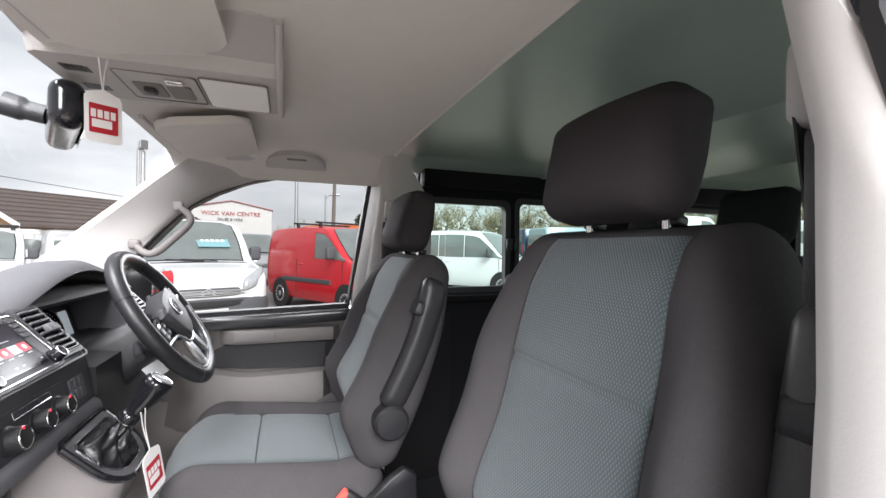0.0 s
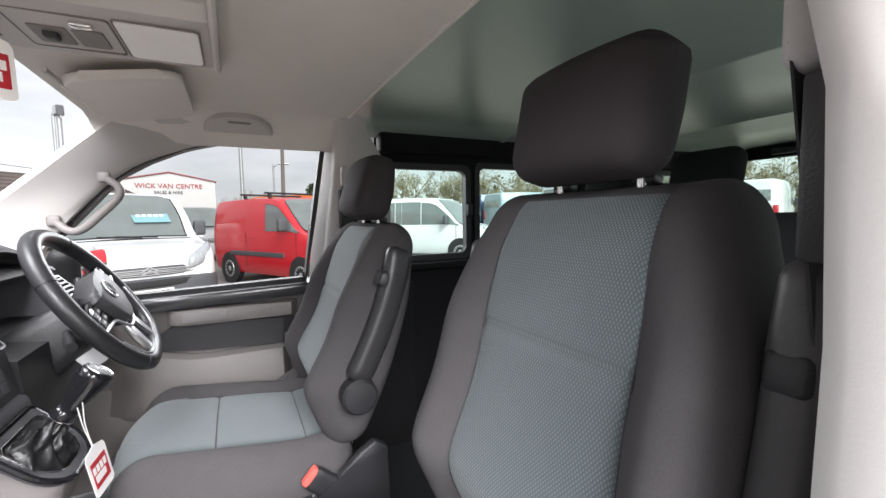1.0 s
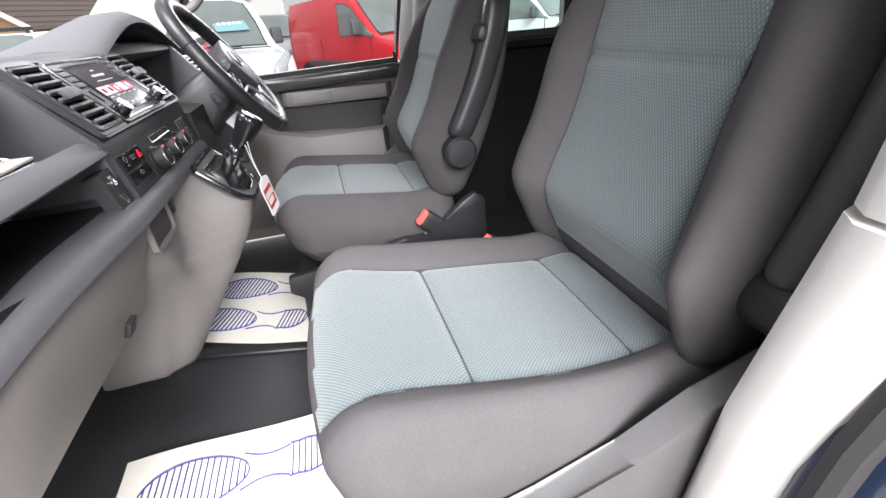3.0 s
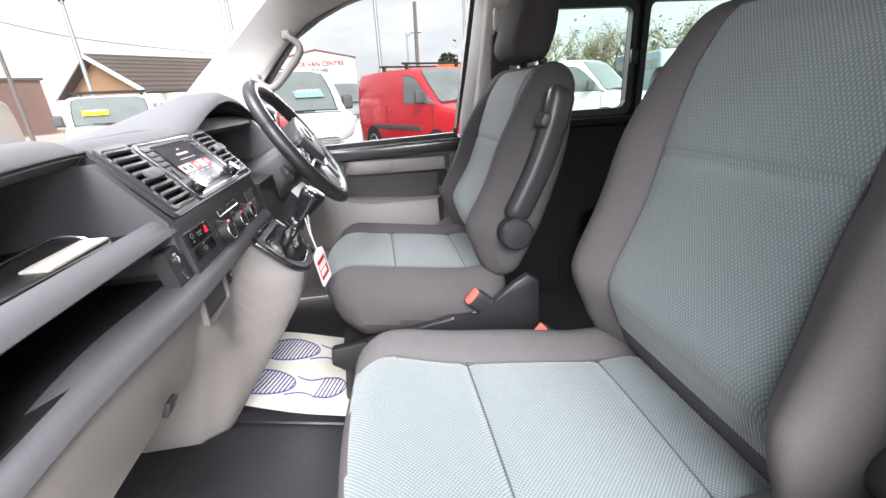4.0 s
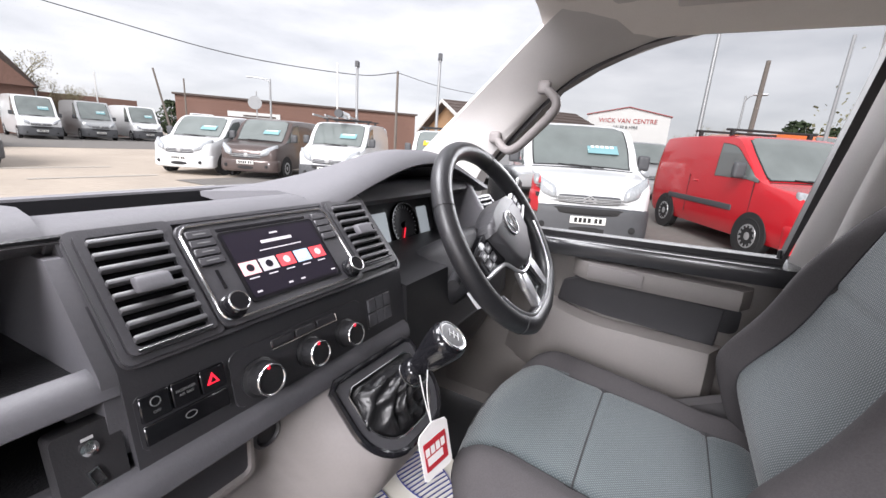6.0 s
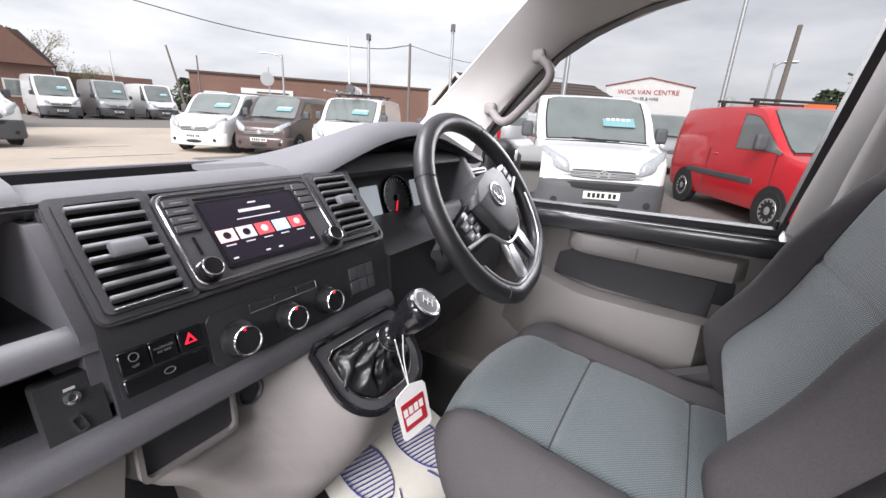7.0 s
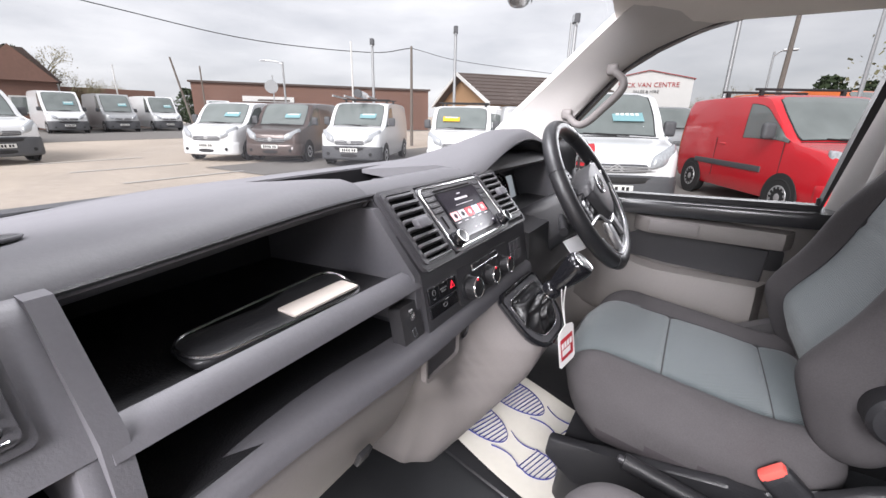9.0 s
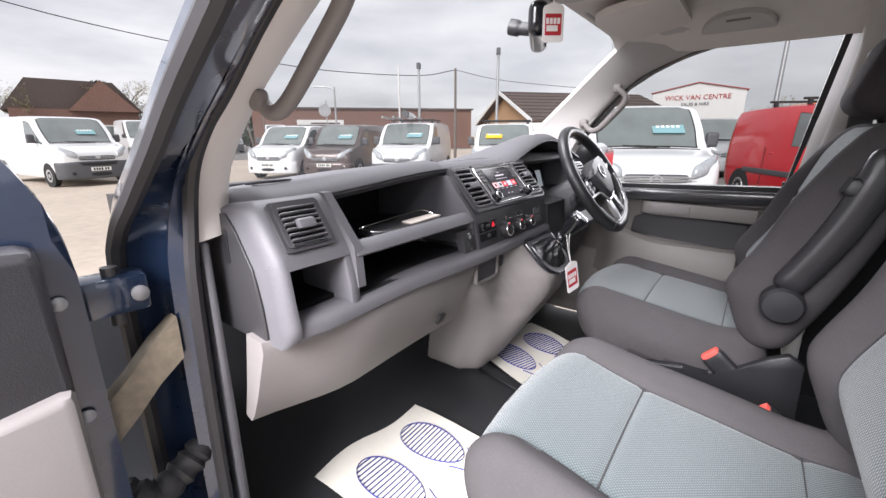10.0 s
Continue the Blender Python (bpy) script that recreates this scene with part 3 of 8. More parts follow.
def bend_end(y):
    """The rounded passenger end."""
    e = smoothstep(-0.640, -0.702, y)
    return (-0.02 * smoothstep(0.62, 0.70, -y) - 0.07 * e * e, -0.022 * smoothstep(-0.20, -0.62, y) - 0.030 * e * e)


TOP = [(-1.13, 1.328), (-1.0, 1.346), (-0.85, 1.363), (-0.74, 1.377), (-0.695, 1.381), (-0.668, 1.377), (-0.650, 1.367), (-0.642, 1.357), (-0.66, 1.345), (-0.80, 1.325), (-1.13, 1.30)]
TRAY = [(-1.13, 1.328), (-1.0, 1.346), (-0.925, 1.354), (-0.910, 1.300), (-0.725, 1.302), (-0.712, 1.363), (-0.706, 1.369), (-0.698, 1.3715), (-0.668, 1.371), (-0.650, 1.364), (-0.642, 1.357), (-0.66, 1.335), (-0.80, 1.285), (-1.13, 1.28)]
part("top_pad", sweep(TOP, span(-0.699, -0.20, 24), bend_end), M["dashtop"], dash, "grained grey dashboard top")
part("top_tray", sweep(TRAY, span(-0.1999, 0.1999, 4)), M["dashtop"], dash, "shallow open tray in the dashboard top")
part("top_pad", sweep(TOP, span(0.20, 0.735, 12), bend), M["dashtop"], dash, "grained grey dashboard top")
# black sheet over the tray's floor and front wall paints its shade
part("tray_shade", sweep([(-0.9215, 1.351), (-0.9195, 1.351), (-0.906, 1.304), (-0.728, 1.3055), (-0.728, 1.3035), (-0.9085, 1.302)], (-0.197, 0.197)), M["void"], dash)
part("tray_step", box(-0.900, -0.735, 0.10, 0.194, 1.303, 1.330, 0.006), M["dash"], dash)
# oval demister outlet near the passenger's pillar
OV = pose(-0.801, -0.556, 1.3515, 0, -7.4, 0)
ov = [(0.038 * math.cos(a), 0.042 * math.sin(a)) for a in span(0, 6.283, 32)[:-1]]
part("demister", prism(ov, 0.003, OV), M["black"], dash, "oval black demister outlet")
part("demister_rim", tube([OV @ Vector((p[0] * 1.02, p[1] * 1.02, 0.0028)) for p in ov], 0.0016, 6, closed=True), M["dashtop"], dash)
# thin groove under the top pad
part("groove", tube([(-0.6445 + bend_end(y)[0], y, 1.361 + bend_end(y)[1]) for y in span(-0.690, 0.19, 30)], 0.0026, 6), M["black"], dash)

# solid blocks: passenger end, centre stack, driver's end
FACE = [(-0.642, 1.356), (-0.562, 1.264), (-0.558, 1.250), (-0.541, 1.160), (-0.60, 1.150), (-0.80, 1.20), (-0.80, 1.34)]
PFACE = [(-0.646, 1.345), (-0.636, 1.340), (-0.626, 1.332), (-0.588, 1.278), (-0.578, 1.262), (-0.572, 1.248), (-0.60, 1.244), (-0.80, 1.244), (-0.80, 1.325)]


def end_round(y):
    e = max(0.0, min(1.0, (-0.676 - y) / 0.020))
    return (-0.026 * (1 - math.sqrt(max(0.0, 1 - e * e))), -0.010 * e * e)
part("passenger_end", sweep(PFACE, span(-0.696, -0.553, 30), end_round), M["dash"], dash)
PCOL = [(-0.578, 1.262), (-0.572, 1.248), (-0.563, 1.195), (-0.556, 1.165), (-0.556, 1.150), (-0.565, 1.136), (-0.80, 1.134), (-0.80, 1.262)]
part("end_column", sweep(PCOL, span(-0.6955, -0.674, 14), end_round), M["dash"], dash, "rounded outer end of the dashboard")
EC = basis((0, -0.6962, 0), (1, 0, 0), (0, 0, 1), (0, -1, 0))
ecov = part("end_cover", prism([(-0.690, 1.325), (-0.668, 1.302), (-0.630, 1.246), (-0.616, 1.190), (-0.610, 1.140), (-0.622, 1.128), (-0.80, 1.128), (-0.82, 1.315)], 0.0035, EC, 0.0015, 2), M["endcover"], dash, "charcoal end cover of the dashboard")
part("slot", prism(rounded(-0.705, -0.690, 1.245, 1.300, 0.006), 0.0010, EC @ pose(0, 0, 0.0036)), M["black"], ecov)
part("cubby_side", prism([(-0.80, 1.15), (-0.556, 1.15), (-0.560, 1.200), (-0.573, 1.250), (-0.80, 1.25)], 0.020, basis((0, -0.553, 0), (1, 0, 0), (0, 0, 1), (0, -1, 0)), 0.006, 2), M["dash"], dash)
# cubby walls near black: the shade inside is put into the colour
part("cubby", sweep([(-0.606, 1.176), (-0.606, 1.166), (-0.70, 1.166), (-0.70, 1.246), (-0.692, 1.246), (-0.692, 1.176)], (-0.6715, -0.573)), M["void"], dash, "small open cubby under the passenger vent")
part("centre_block", sweep(FACE, span(-0.195, 0.195, 2)), M["fascia"], dash, "black plastic centre fascia")
# black rather than dash grey: the shadow under the dash is put into its colour
part("driver_end", sweep([(-0.70, 1.25), (-0.62, 1.245), (-0.545, 1.235), (-0.535, 1.10), (-0.60, 1.02), (-0.80, 1.0), (-0.85, 1.2)], span(0.195, 0.74, 8), bend), M["black"], dash)

# passenger shelves, open to the front
SH = (-0.555, -0.195)
part("upper_shelf_lip", sweep([(-0.592, 1.258), (-0.583, 1.266), (-0.572, 1.264), (-0.562, 1.255), (-0.558, 1.246), (-0.565, 1.241), (-0.60, 1.241), (-0.61, 1.25)], span(SH[0] + 0.0005, SH[1] - 0.0005, 2)), M["dash"], dash)
part("upper_shelf", sweep([(-0.60, 1.252), (-0.60, 1.240), (-0.87, 1.222), (-0.87, 1.336), (-0.86, 1.336), (-0.86, 1.234)], span(SH[0] + 0.0005, SH[1] - 0.0005, 1)), M["black"], dash)
part("lower_shelf", sweep([(-0.565, 1.176), (-0.565, 1.166), (-0.85, 1.161), (-0.85, 1.222), (-0.84, 1.221), (-0.84, 1.173)], span(SH[0] + 0.0005, SH[1] - 0.0005, 1)), M["black"], dash)
for y0, y1 in ((SH[0] - 0.004, SH[0] + 0.012), (SH[1] - 0.012, SH[1] + 0.004)):
    part("shelf_cheek", prism([(-0.632, 1.346), (-0.562, 1.262), (-0.556, 1.192), (-0.86, 1.18), (-0.86, 1.345)], y1 - y0, basis((0, y1, 0), (1, 0, 0), (0, 0, 1), (0, -1, 0))), M["dash"], dash)
# rail below the shelves
RAIL = [(-0.595, 1.174), (-0.562, 1.180), (-0.546, 1.179), (-0.536, 1.174), (-0.531, 1.164), (-0.530, 1.154), (-0.538, 1.146), (-0.60, 1.146)]
part("lower_rail", sweep(RAIL, span(-0.688, 0.19, 30), lambda y: (-0.02 * smoothstep(-0.2, -0.5, y) - 0.012 * smoothstep(-0.62, -0.69, y), -0.010 * smoothstep(-0.3, -0.7, y))), M["dash"], dash)


def vent(y0, y1, b0, b1, slats, tab, P=UPPER):
    """Air outlet: frame, flat black sheet for the shaded well, slats and a tab."""
    v = part("air_vent", frame_ring(rounded(y0, y1, b0, b1, 0.006), rounded(y0 + 0.007, y1 - 0.007, b0 + 0.006, b1 - 0.006, 0.004), 0.010, P @ pose(0, 0, -0.002)), M["satin"], dash, "square air vent with slats")
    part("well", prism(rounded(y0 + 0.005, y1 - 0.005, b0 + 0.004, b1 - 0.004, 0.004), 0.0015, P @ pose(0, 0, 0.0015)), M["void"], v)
    pitch = (b1 - b0 - 0.012) / slats
    for i in range(slats):
        t = b0 + 0.006 + pitch * (i + 0.5)
        part("slat", box(y0 + 0.0065, y1 - 0.0065, -0.25 * pitch, 0.19 * pitch, -0.0035, 0.0035, 0.0018, 2, P @ pose(0, t, 0.0085, 16)), M["slat"], v)
    part("tab", rbox((0.030, 0.017, 0.012), 0.0035, (6, 5, 4), lambda p, u: P @ (p + Vector(((y0 + y1) / 2, lerp(b0, b1, tab) + 0.002 * u.z, 0.015)))), M["dash"], v)
    part("surround", frame_ring(rounded(y0 - 0.006, y1 + 0.006, b0 - 0.004, b1 + 0.006, 0.007), rounded(y0 - 0.0005, y1 + 0.0005, b0 + 0.0005, b1 - 0.0005, 0.006), 0.006, P @ pose(0, 0, -0.001)), M["fascia"], v)
    part("chrome_edge", tube([P @ Vector((y, b1 - 0.003, 0.0095)) for y in span(y0 + 0.006, y1 - 0.006, 4)], 0.0011, 6), M["chrome"], v)
vent(-0.186, -0.111, -0.003, 0.117, 8, 0.52)
vent(0.107, 0.183, -0.003, 0.107, 8, 0.50)
vent(-0.664, -0.586, 0.010, 0.084, 7, 0.55, PEND)
part("centre_bezel", frame_ring(rounded(-0.1935, 0.1935, -0.006, 0.126, 0.012), rounded(-0.1895, 0.1895, -0.002, 0.122, 0.010), 0.0045, UPPER @ pose(0, 0, -0.001)), M["fascia"], dash)

# radio with screen
radio = part("radio", prism(rounded(-0.108, 0.103, 0.002, 0.122, 0.012), 0.008, UPPER, 0.0015, 1), M["satin"], dash, "black touchscreen radio with chrome edging and two knobs")
part("chrome_ring", tube([UPPER @ Vector((p[0], p[1], 0.0085)) for p in rounded(-0.1035, 0.0965, 0.006, 0.116, 0.012)], 0.0015, 6, closed=True), M["chrome"], radio)
SCREEN = UPPER @ pose(0.0075, 0, 0)
part("disc_slot", box(-0.074, 0.050, 0.0135, 0.0165, 0.0075, 0.0088, m=SCREEN), M["gloss"], radio)
part("glass_front", prism(rounded(-0.0755, 0.0575, 0.019, 0.106, 0.004), 0.0095, SCREEN), M["gloss"], radio)
scr = part("screen", prism(rounded(-0.0715, 0.0535, 0.0225, 0.102, 0.002), 0.010, SCREEN), M["screen"], radio, "lit touchscreen showing radio stations")
part("title_bar", box(-0.031, 0.013, 0.0372, 0.0412, 0.0099, 0.0104, m=SCREEN), M["scr_white"], scr)
part("text_bar", box(-0.038, 0.022, 0.0490, 0.0503, 0.0099, 0.0104, m=SCREEN), M["scr_white"], scr)
part("clock_bar", box(-0.014, -0.003, 0.0285, 0.0305, 0.0099, 0.0104, m=SCREEN), M["scr_white"], scr)
for i, key in enumerate(("scr_pink", "scr_white", "scr_red", "scr_blue", "scr_red")):
    y = -0.0705 + i * 0.0245
    t = part("station_tile", box(y, y + 0.0215, 0.0595, 0.0755, 0.0099, 0.0105, m=SCREEN), M[key], scr)
    part("mark", lathe([(0.0046, 0), (0.0046, 0.0008)], SCREEN @ pose(y + 0.0107, 0.0675, 0.0101), 16), M["screen"] if i < 2 else M["scr_pink"], t)
    part("caption", box(y + 0.004, y + 0.016, 0.0792, 0.0806, 0.0099, 0.0104, m=SCREEN), M["scr_white"], scr)
for y in (-0.066, -0.024, -0.006, 0.044):
    part("icon", box(y, y + 0.006, 0.0955, 0.0975, 0.0099, 0.0104, m=SCREEN), M["scr_white"], scr)
for side, y0, y1 in ((0, -0.1070, -0.0805), (1, 0.0610, 0.0840)):
    for i in range(4):
        part("key", box(y0, y1, 0.0125 + i * 0.0105, 0.0218 + i * 0.0105, 0.0075, 0.0105, 0.001, 1, SCREEN), M["satin"], radio)
        if not side:
            part("key_mark", box(y0 + 0.007, y1 - 0.006, 0.0164 + i * 0.0105, 0.0178 + i * 0.0105, 0.0104, 0.0108, m=SCREEN), M["dim"], radio)
part("card_slot", box(-0.0885, -0.0855, 0.060, 0.082, 0.0078, 0.0092, m=UPPER), M["gloss"], radio)
for y in (-0.0905, 0.0835):
    k = part("knob", lathe([(0.0135, 0), (0.0135, 0.003), (0.0118, 0.004), (0.0115, 0.015), (0.0100, 0.0175)], UPPER @ pose(y, 0.1035, 0.0075), 28), M["gloss"], radio, "black knob with a chrome ring")
    part("knob_ring", tube([UPPER @ pose(y, 0.1035, 0.0245) @ Vector((0.0102 * math.cos(a), 0.0102 * math.sin(a), 0)) for a in span(0, 6.283, 24)[:-1]], 0.001, 6, closed=True), M["chrome"], k)

# heater controls
hv = part("heater_panel", prism(rounded(-0.106, 0.092, 0.004, 0.064, 0.010), 0.004, LOWER, 0.001, 1), M["satin"], dash, "black heater control panel with three round knobs")
for y, r in ((-0.076, 0.0180), (-0.007, 0.0160), (0.056, 0.0160)):
    k = part("knob", lathe([(r * 1.18, 0), (r * 1.18, 0.004), (r, 0.006), (r * 0.94, 0.020), (r * 0.7, 0.0215)], LOWER @ pose(y, 0.041, 0.003), 32), M["black"], hv, "round rubber knob with a chrome ring")
    part("knob_ring", tube([LOWER @ pose(y, 0.041, 0.0245) @ Vector((0.88 * r * math.cos(a), 0.88 * r * math.sin(a), 0)) for a in span(0, 6.283, 28)[:-1]], 0.0013, 6, closed=True), M["chrome"], k)
    part("pointer", box(-0.0012, 0.0012, -0.92 * r, -0.72 * r, 0.0225, 0.0262, m=LOWER @ pose(y, 0.041, 0, 0, 0, -8)), M["hazred"], k)
for i in range(3):
    part("key", box(-0.056 + i * 0.033, -0.026 + i * 0.033, 0.008, 0.017, 0.003, 0.0065, 0.001, 1, LOWER), M["satin"], hv)
part("chrome_strip", tube([LOWER @ Vector(p) for p in ((-0.057, 0.009, 0.005), (-0.057, 0.0185, 0.006), (0.042, 0.0185, 0.006), (0.042, 0.009, 0.005))], 0.0009, 6), M["chrome"], hv)
# switch rows beside it
sw = part("switch_panel", prism(rounded(-0.190, -0.109, 0.006, 0.056, 0.005), 0.003, LOWER, 0.001, 1), M["satin"], dash, "black switch panel with a red hazard triangle")
for i in range(3):
    part("switch", box(-0.187 + i * 0.0255, -0.163 + i * 0.0255, 0.008, 0.031, 0.002, 0.006, 0.001, 1, LOWER), M["gloss"], sw)
part("switch", box(-0.187, -0.112, 0.034, 0.052, 0.002, 0.005, 0.001, 1, LOWER), M["gloss"], sw)
tri = [(-0.131, 0.0235), (-0.119, 0.0235), (-0.125, 0.0125)]
part("hazard_triangle", prism(tri, 0.0010, LOWER @ pose(0, 0, 0.006)), M["hazred"], sw)
part("hazard_triangle_centre", prism([(-0.1280, 0.0220), (-0.1220, 0.0220), (-0.125, 0.0166)], 0.0005, LOWER @ pose(0, 0, 0.0068)), M["gloss"], sw)
flip = pose(0, 0, 0, 180)
part("lettering", lettering("PASSENGER", 0.0034, LOWER @ pose(-0.1495, 0.0165, 0.0062) @ flip, 0.0002), M["dim"], sw)
part("lettering", lettering("AIR BAG", 0.0034, LOWER @ pose(-0.1495, 0.0205, 0.0062) @ flip, 0.0002), M["dim"], sw)
part("lettering", lettering("OFF", 0.0036, LOWER @ pose(-0.175, 0.0245, 0.0062) @ flip, 0.0002), M["dim"], sw)
part("symbol", tube([LOWER @ pose(-0.175, 0.0155, 0.0064) @ Vector((0.004 * math.cos(a), 0.004 * math.sin(a), 0)) for a in span(0, 6.283, 16)[:-1]], 0.0005, 5, closed=True), M["dim"], sw)
part("symbol", tube([LOWER @ pose(-0.149, 0.042, 0.0054) @ Vector((0.005 * math.cos(a), 0.003 * math.sin(a), 0)) for a in span(0, 6.283, 16)[:-1]], 0.0005, 5, closed=True), M["dim"], sw)
sb = part("blank_switches", prism(rounded(0.104, 0.162, 0.008, 0.056, 0.004), 0.003, LOWER, 0.001, 1), M["satin"], dash)
for i in range(3):
    for j in range(2):
        part("blank", box(0.107 + i * 0.0178, 0.1235 + i * 0.0178, 0.012 + j * 0.021, 0.031 + j * 0.021, 0.002, 0.0052, 0.001, 1, LOWER), M["dash"], sb)
# sockets panel at the shelf's inner end
ax = part("sockets_panel", prism(rounded(-0.243, -0.199, 0.014, 0.084, 0.005), 0.020, LOWER @ pose(0, 0, -0.024)), M["endcover"], dash, "small panel with an audio jack and a usb port")
part("jack", lathe([(0.006, 0), (0.006, 0.002), (0.0035, 0.0025), (0.003, 0.0005)], LOWER @ pose(-0.221, 0.032, -0.004), 20), M["chrome"], ax)
part("usb_port", frame_ring(rounded(-0.0075, 0.0075, -0.004, 0.004, 0.001), rounded(-0.006, 0.006, -0.0028, 0.0028, 0.0006), 0.002, LOWER @ pose(-0.221, 0.056, -0.004, 0, 0, 75)), M["chrome"], ax)
for b_ in (0.024, 0.069):
    part("symbol", box(-0.225, -0.217, b_ - 0.0012, b_ + 0.0012, -0.0042, -0.0036, m=LOWER), M["mark"], ax)

# pale glovebox and lower cover
GLOVE = [(-0.600, 1.150), (-0.558, 1.146), (-0.556, 1.128), (-0.592, 1.035), (-0.612, 0.992), (-0.624, 0.978), (-0.640, 0.984), (-0.622, 1.050)]
gb = part("glovebox", sweep(GLOVE, span(-0.708, -0.195, 14), lambda y: (-0.060 * smoothstep(-0.52, -0.74, y), -0.012 * smoothstep(-0.30, -0.72, y))), M["cream"], dash, "pale warm grey glovebox lid")
part("latch", box(-0.012, 0.012, -0.004, 0.02, -0.004, 0.004, 0.002, 2, basis((-0.578, -0.30, 1.04), (0, 1, 0), Vector((-0.4, 0, -0.91)).normalized(), Vector((0.91, 0, -0.4)).normalized())), M["black"], gb)

# pale centre console running to the floor, and its small open tray
def console_front(z, y):
    """The front of the console: set back beside the tray, swelling out under the gear lever."""
    back = -0.566 - 0.40 * max(0.0, 1.03 - z)
    nose = -0.526 + 1.0 * (1.152 - z) if z > 1.075 else -0.449 - 0.10 * (1.075 - z) - 2.6 * (1.075 - z) ** 2 * (z > 0.98) - (0.0235 + 0.58 * (0.98 - z) if z <= 0.98 else 0)
    return lerp(back, max(back, nose), smoothstep(-0.055 - 0.03 * (z < 1.0), 0.035, y))
cons = []
for z, y0 in ((1.150, -0.20), (1.13, -0.20), (1.10, -0.20), (1.075, -0.19), (1.055, -0.175), (1.03, -0.155), (1.0, -0.13), (0.95, -0.10), (0.88, -0.075), (0.80, -0.06), (0.74, -0.05), (0.72, -0.03)):
    ys = span(y0, 0.150, 20)
    fr = [Vector((console_front(z, y) - 0.035 * smoothstep(y0 + 0.04, y0, y), y, z)) for y in ys]
    fr += [Vector((console_front(z, 0.15) - 0.006, 0.163, z)), Vector((console_front(z, 0.15) - 0.022, 0.172, z)), Vector((console_front(z, 0.15) - 0.06, 0.176, z))]
    xb = -0.76 - 0.25 * max(0.0, 1.0 - z)
    cons.append(fr + [Vector((xb, 0.176, z)), Vector((xb, y0, z))])
part("console", loft(cons), M["cream"], dash, "pale warm grey centre console down to the floor", 60)
TR = basis((-0.5645, 0, 1.130), (0, 1, 0), (0, 0, -1), (1, 0, 0))
tr = part("tray_rim", frame_ring(rounded(-0.186, -0.082, -0.012, 0.048, 0.010), rounded(-0.181, -0.086, -0.009, 0.042, 0.007), 0.009, TR), M["cream"], dash, "grey rim of a small open tray")
part("tray_recess", prism(rounded(-0.182, -0.085, -0.010, 0.043, 0.007), 0.003, TR), M["fascia"], tr)
soc = part("power_socket", lathe([(0.019, 0), (0.019, 0.005), (0.0155, 0.007), (0.0135, 0.004), (0.013, -0.004)], basis((-0.5655, -0.060, 1.119), (0, 1, 0), (0, 0, -1), (1, 0, 0)), 28), M["satin"], dash, "round power socket")
part("socket_cap", lathe([(0.0135, 0.001), (0.0125, 0.004), (0.004, 0.005)], basis((-0.5655, -0.060, 1.119), (0, 1, 0), (0, 0, -1), (1, 0, 0)), 24), M["black"], soc)

# gear lever
gear = thing("gear_lever", (-0.47, 0.10, 1.06), "black leather gear lever with a chrome-topped knob and gaiter", "gear lever")
GP = basis((-0.486, 0.087, 1.112), Vector((0.71, 0, -0.704)).normalized(), (0, 1, 0), Vector((0.704, 0, 0.71)).normalized())


def gate(grow_):
    """Outline of the gaiter surround: square at the dashboard, round towards the seats."""
    h, w_, r = 0.062 + grow_, 0.086 + grow_, 0.062 + 0.6 * grow_
    out = [(-h, w_ - 0.012), (-h + 0.008, w_)]
    out += [(h - r + r * math.cos(a), w_ - r + r * math.sin(a)) for a in span(1.5708, 0, 8)]
    out += [(h - r + r * math.cos(a), -w_ + r + r * math.sin(a)) for a in span(0, -1.5708, 8)]
    return out + [(-h + 0.008, -w_), (-h, -w_ + 0.012)]
part("surround", frame_ring(gate(0.0), gate(-0.016), 0.010, GP @ pose(0, 0, -0.002)), M["satin"], gear, "black plastic gaiter surround")
part("surround_edge", tube([GP @ Vector((p[0], p[1], 0.006)) for p in gate(-0.001)], 0.005, 8, closed=True), M["gloss"], gear)
part("chrome_rim", tube([GP @ Vector((p[0], p[1], 0.0085)) for p in gate(-0.017)], 0.0013, 6, closed=True), M["chrome"], gear)
knob_top = Vector((-0.409, 0.097, 1.226))
stick = (knob_top - Vector((-0.452, 0.089, 1.170))).normalized()
rings = []
base_ = gate(-0.016)
tall = [GP @ Vector((0, 0, 0)), knob_top - stick * 0.078]
for i in range(19):
    t = i / 18
    c = tall[0].lerp(tall[1], t ** 1.15)
    k_ = lerp(1.0, 0.17, smoothstep(0.0, 0.92, t) ** 0.8)
    ring_ = []
    for k in range(64):
        f_ = k / 64 * len(base_)
        p, q = Vector(base_[int(f_)]), Vector(base_[(int(f_) + 1) % len(base_)])
        e = p.lerp(q, f_ - int(f_))
        a = math.atan2(e.y, e.x)
        wob = 1 + math.sin(math.pi * min(1, t * 1.1)) ** 0.7 * (0.12 * math.sin(4 * a + 5 * t) + 0.09 * math.sin(7 * a - 13 * t + 1) + 0.05 * math.sin(13 * a + 9 * t) + 0.06 * math.sin(22 * t + 2 * a))
        ring_.append(c + GP.to_3x3() @ Vector((e.x * k_ * wob, e.y * k_ * wob, 0.006 * math.sin(9 * a + 16 * t) * math.sin(math.pi * t))))
    rings.append(ring_)
part("gaiter", loft(rings), M["gaiter"], gear, "creased black leather gaiter", 80)
sm = basis(knob_top, stick.orthogonal().normalized(), stick.cross(stick.orthogonal().normalized()), stick)
part("shaft", lathe([(0.013, -0.105), (0.013, -0.088), (0.0175, -0.084), (0.0180, -0.072), (0.0150, -0.068), (0.012, -0.066)], sm, 24), M["gloss"], gear)
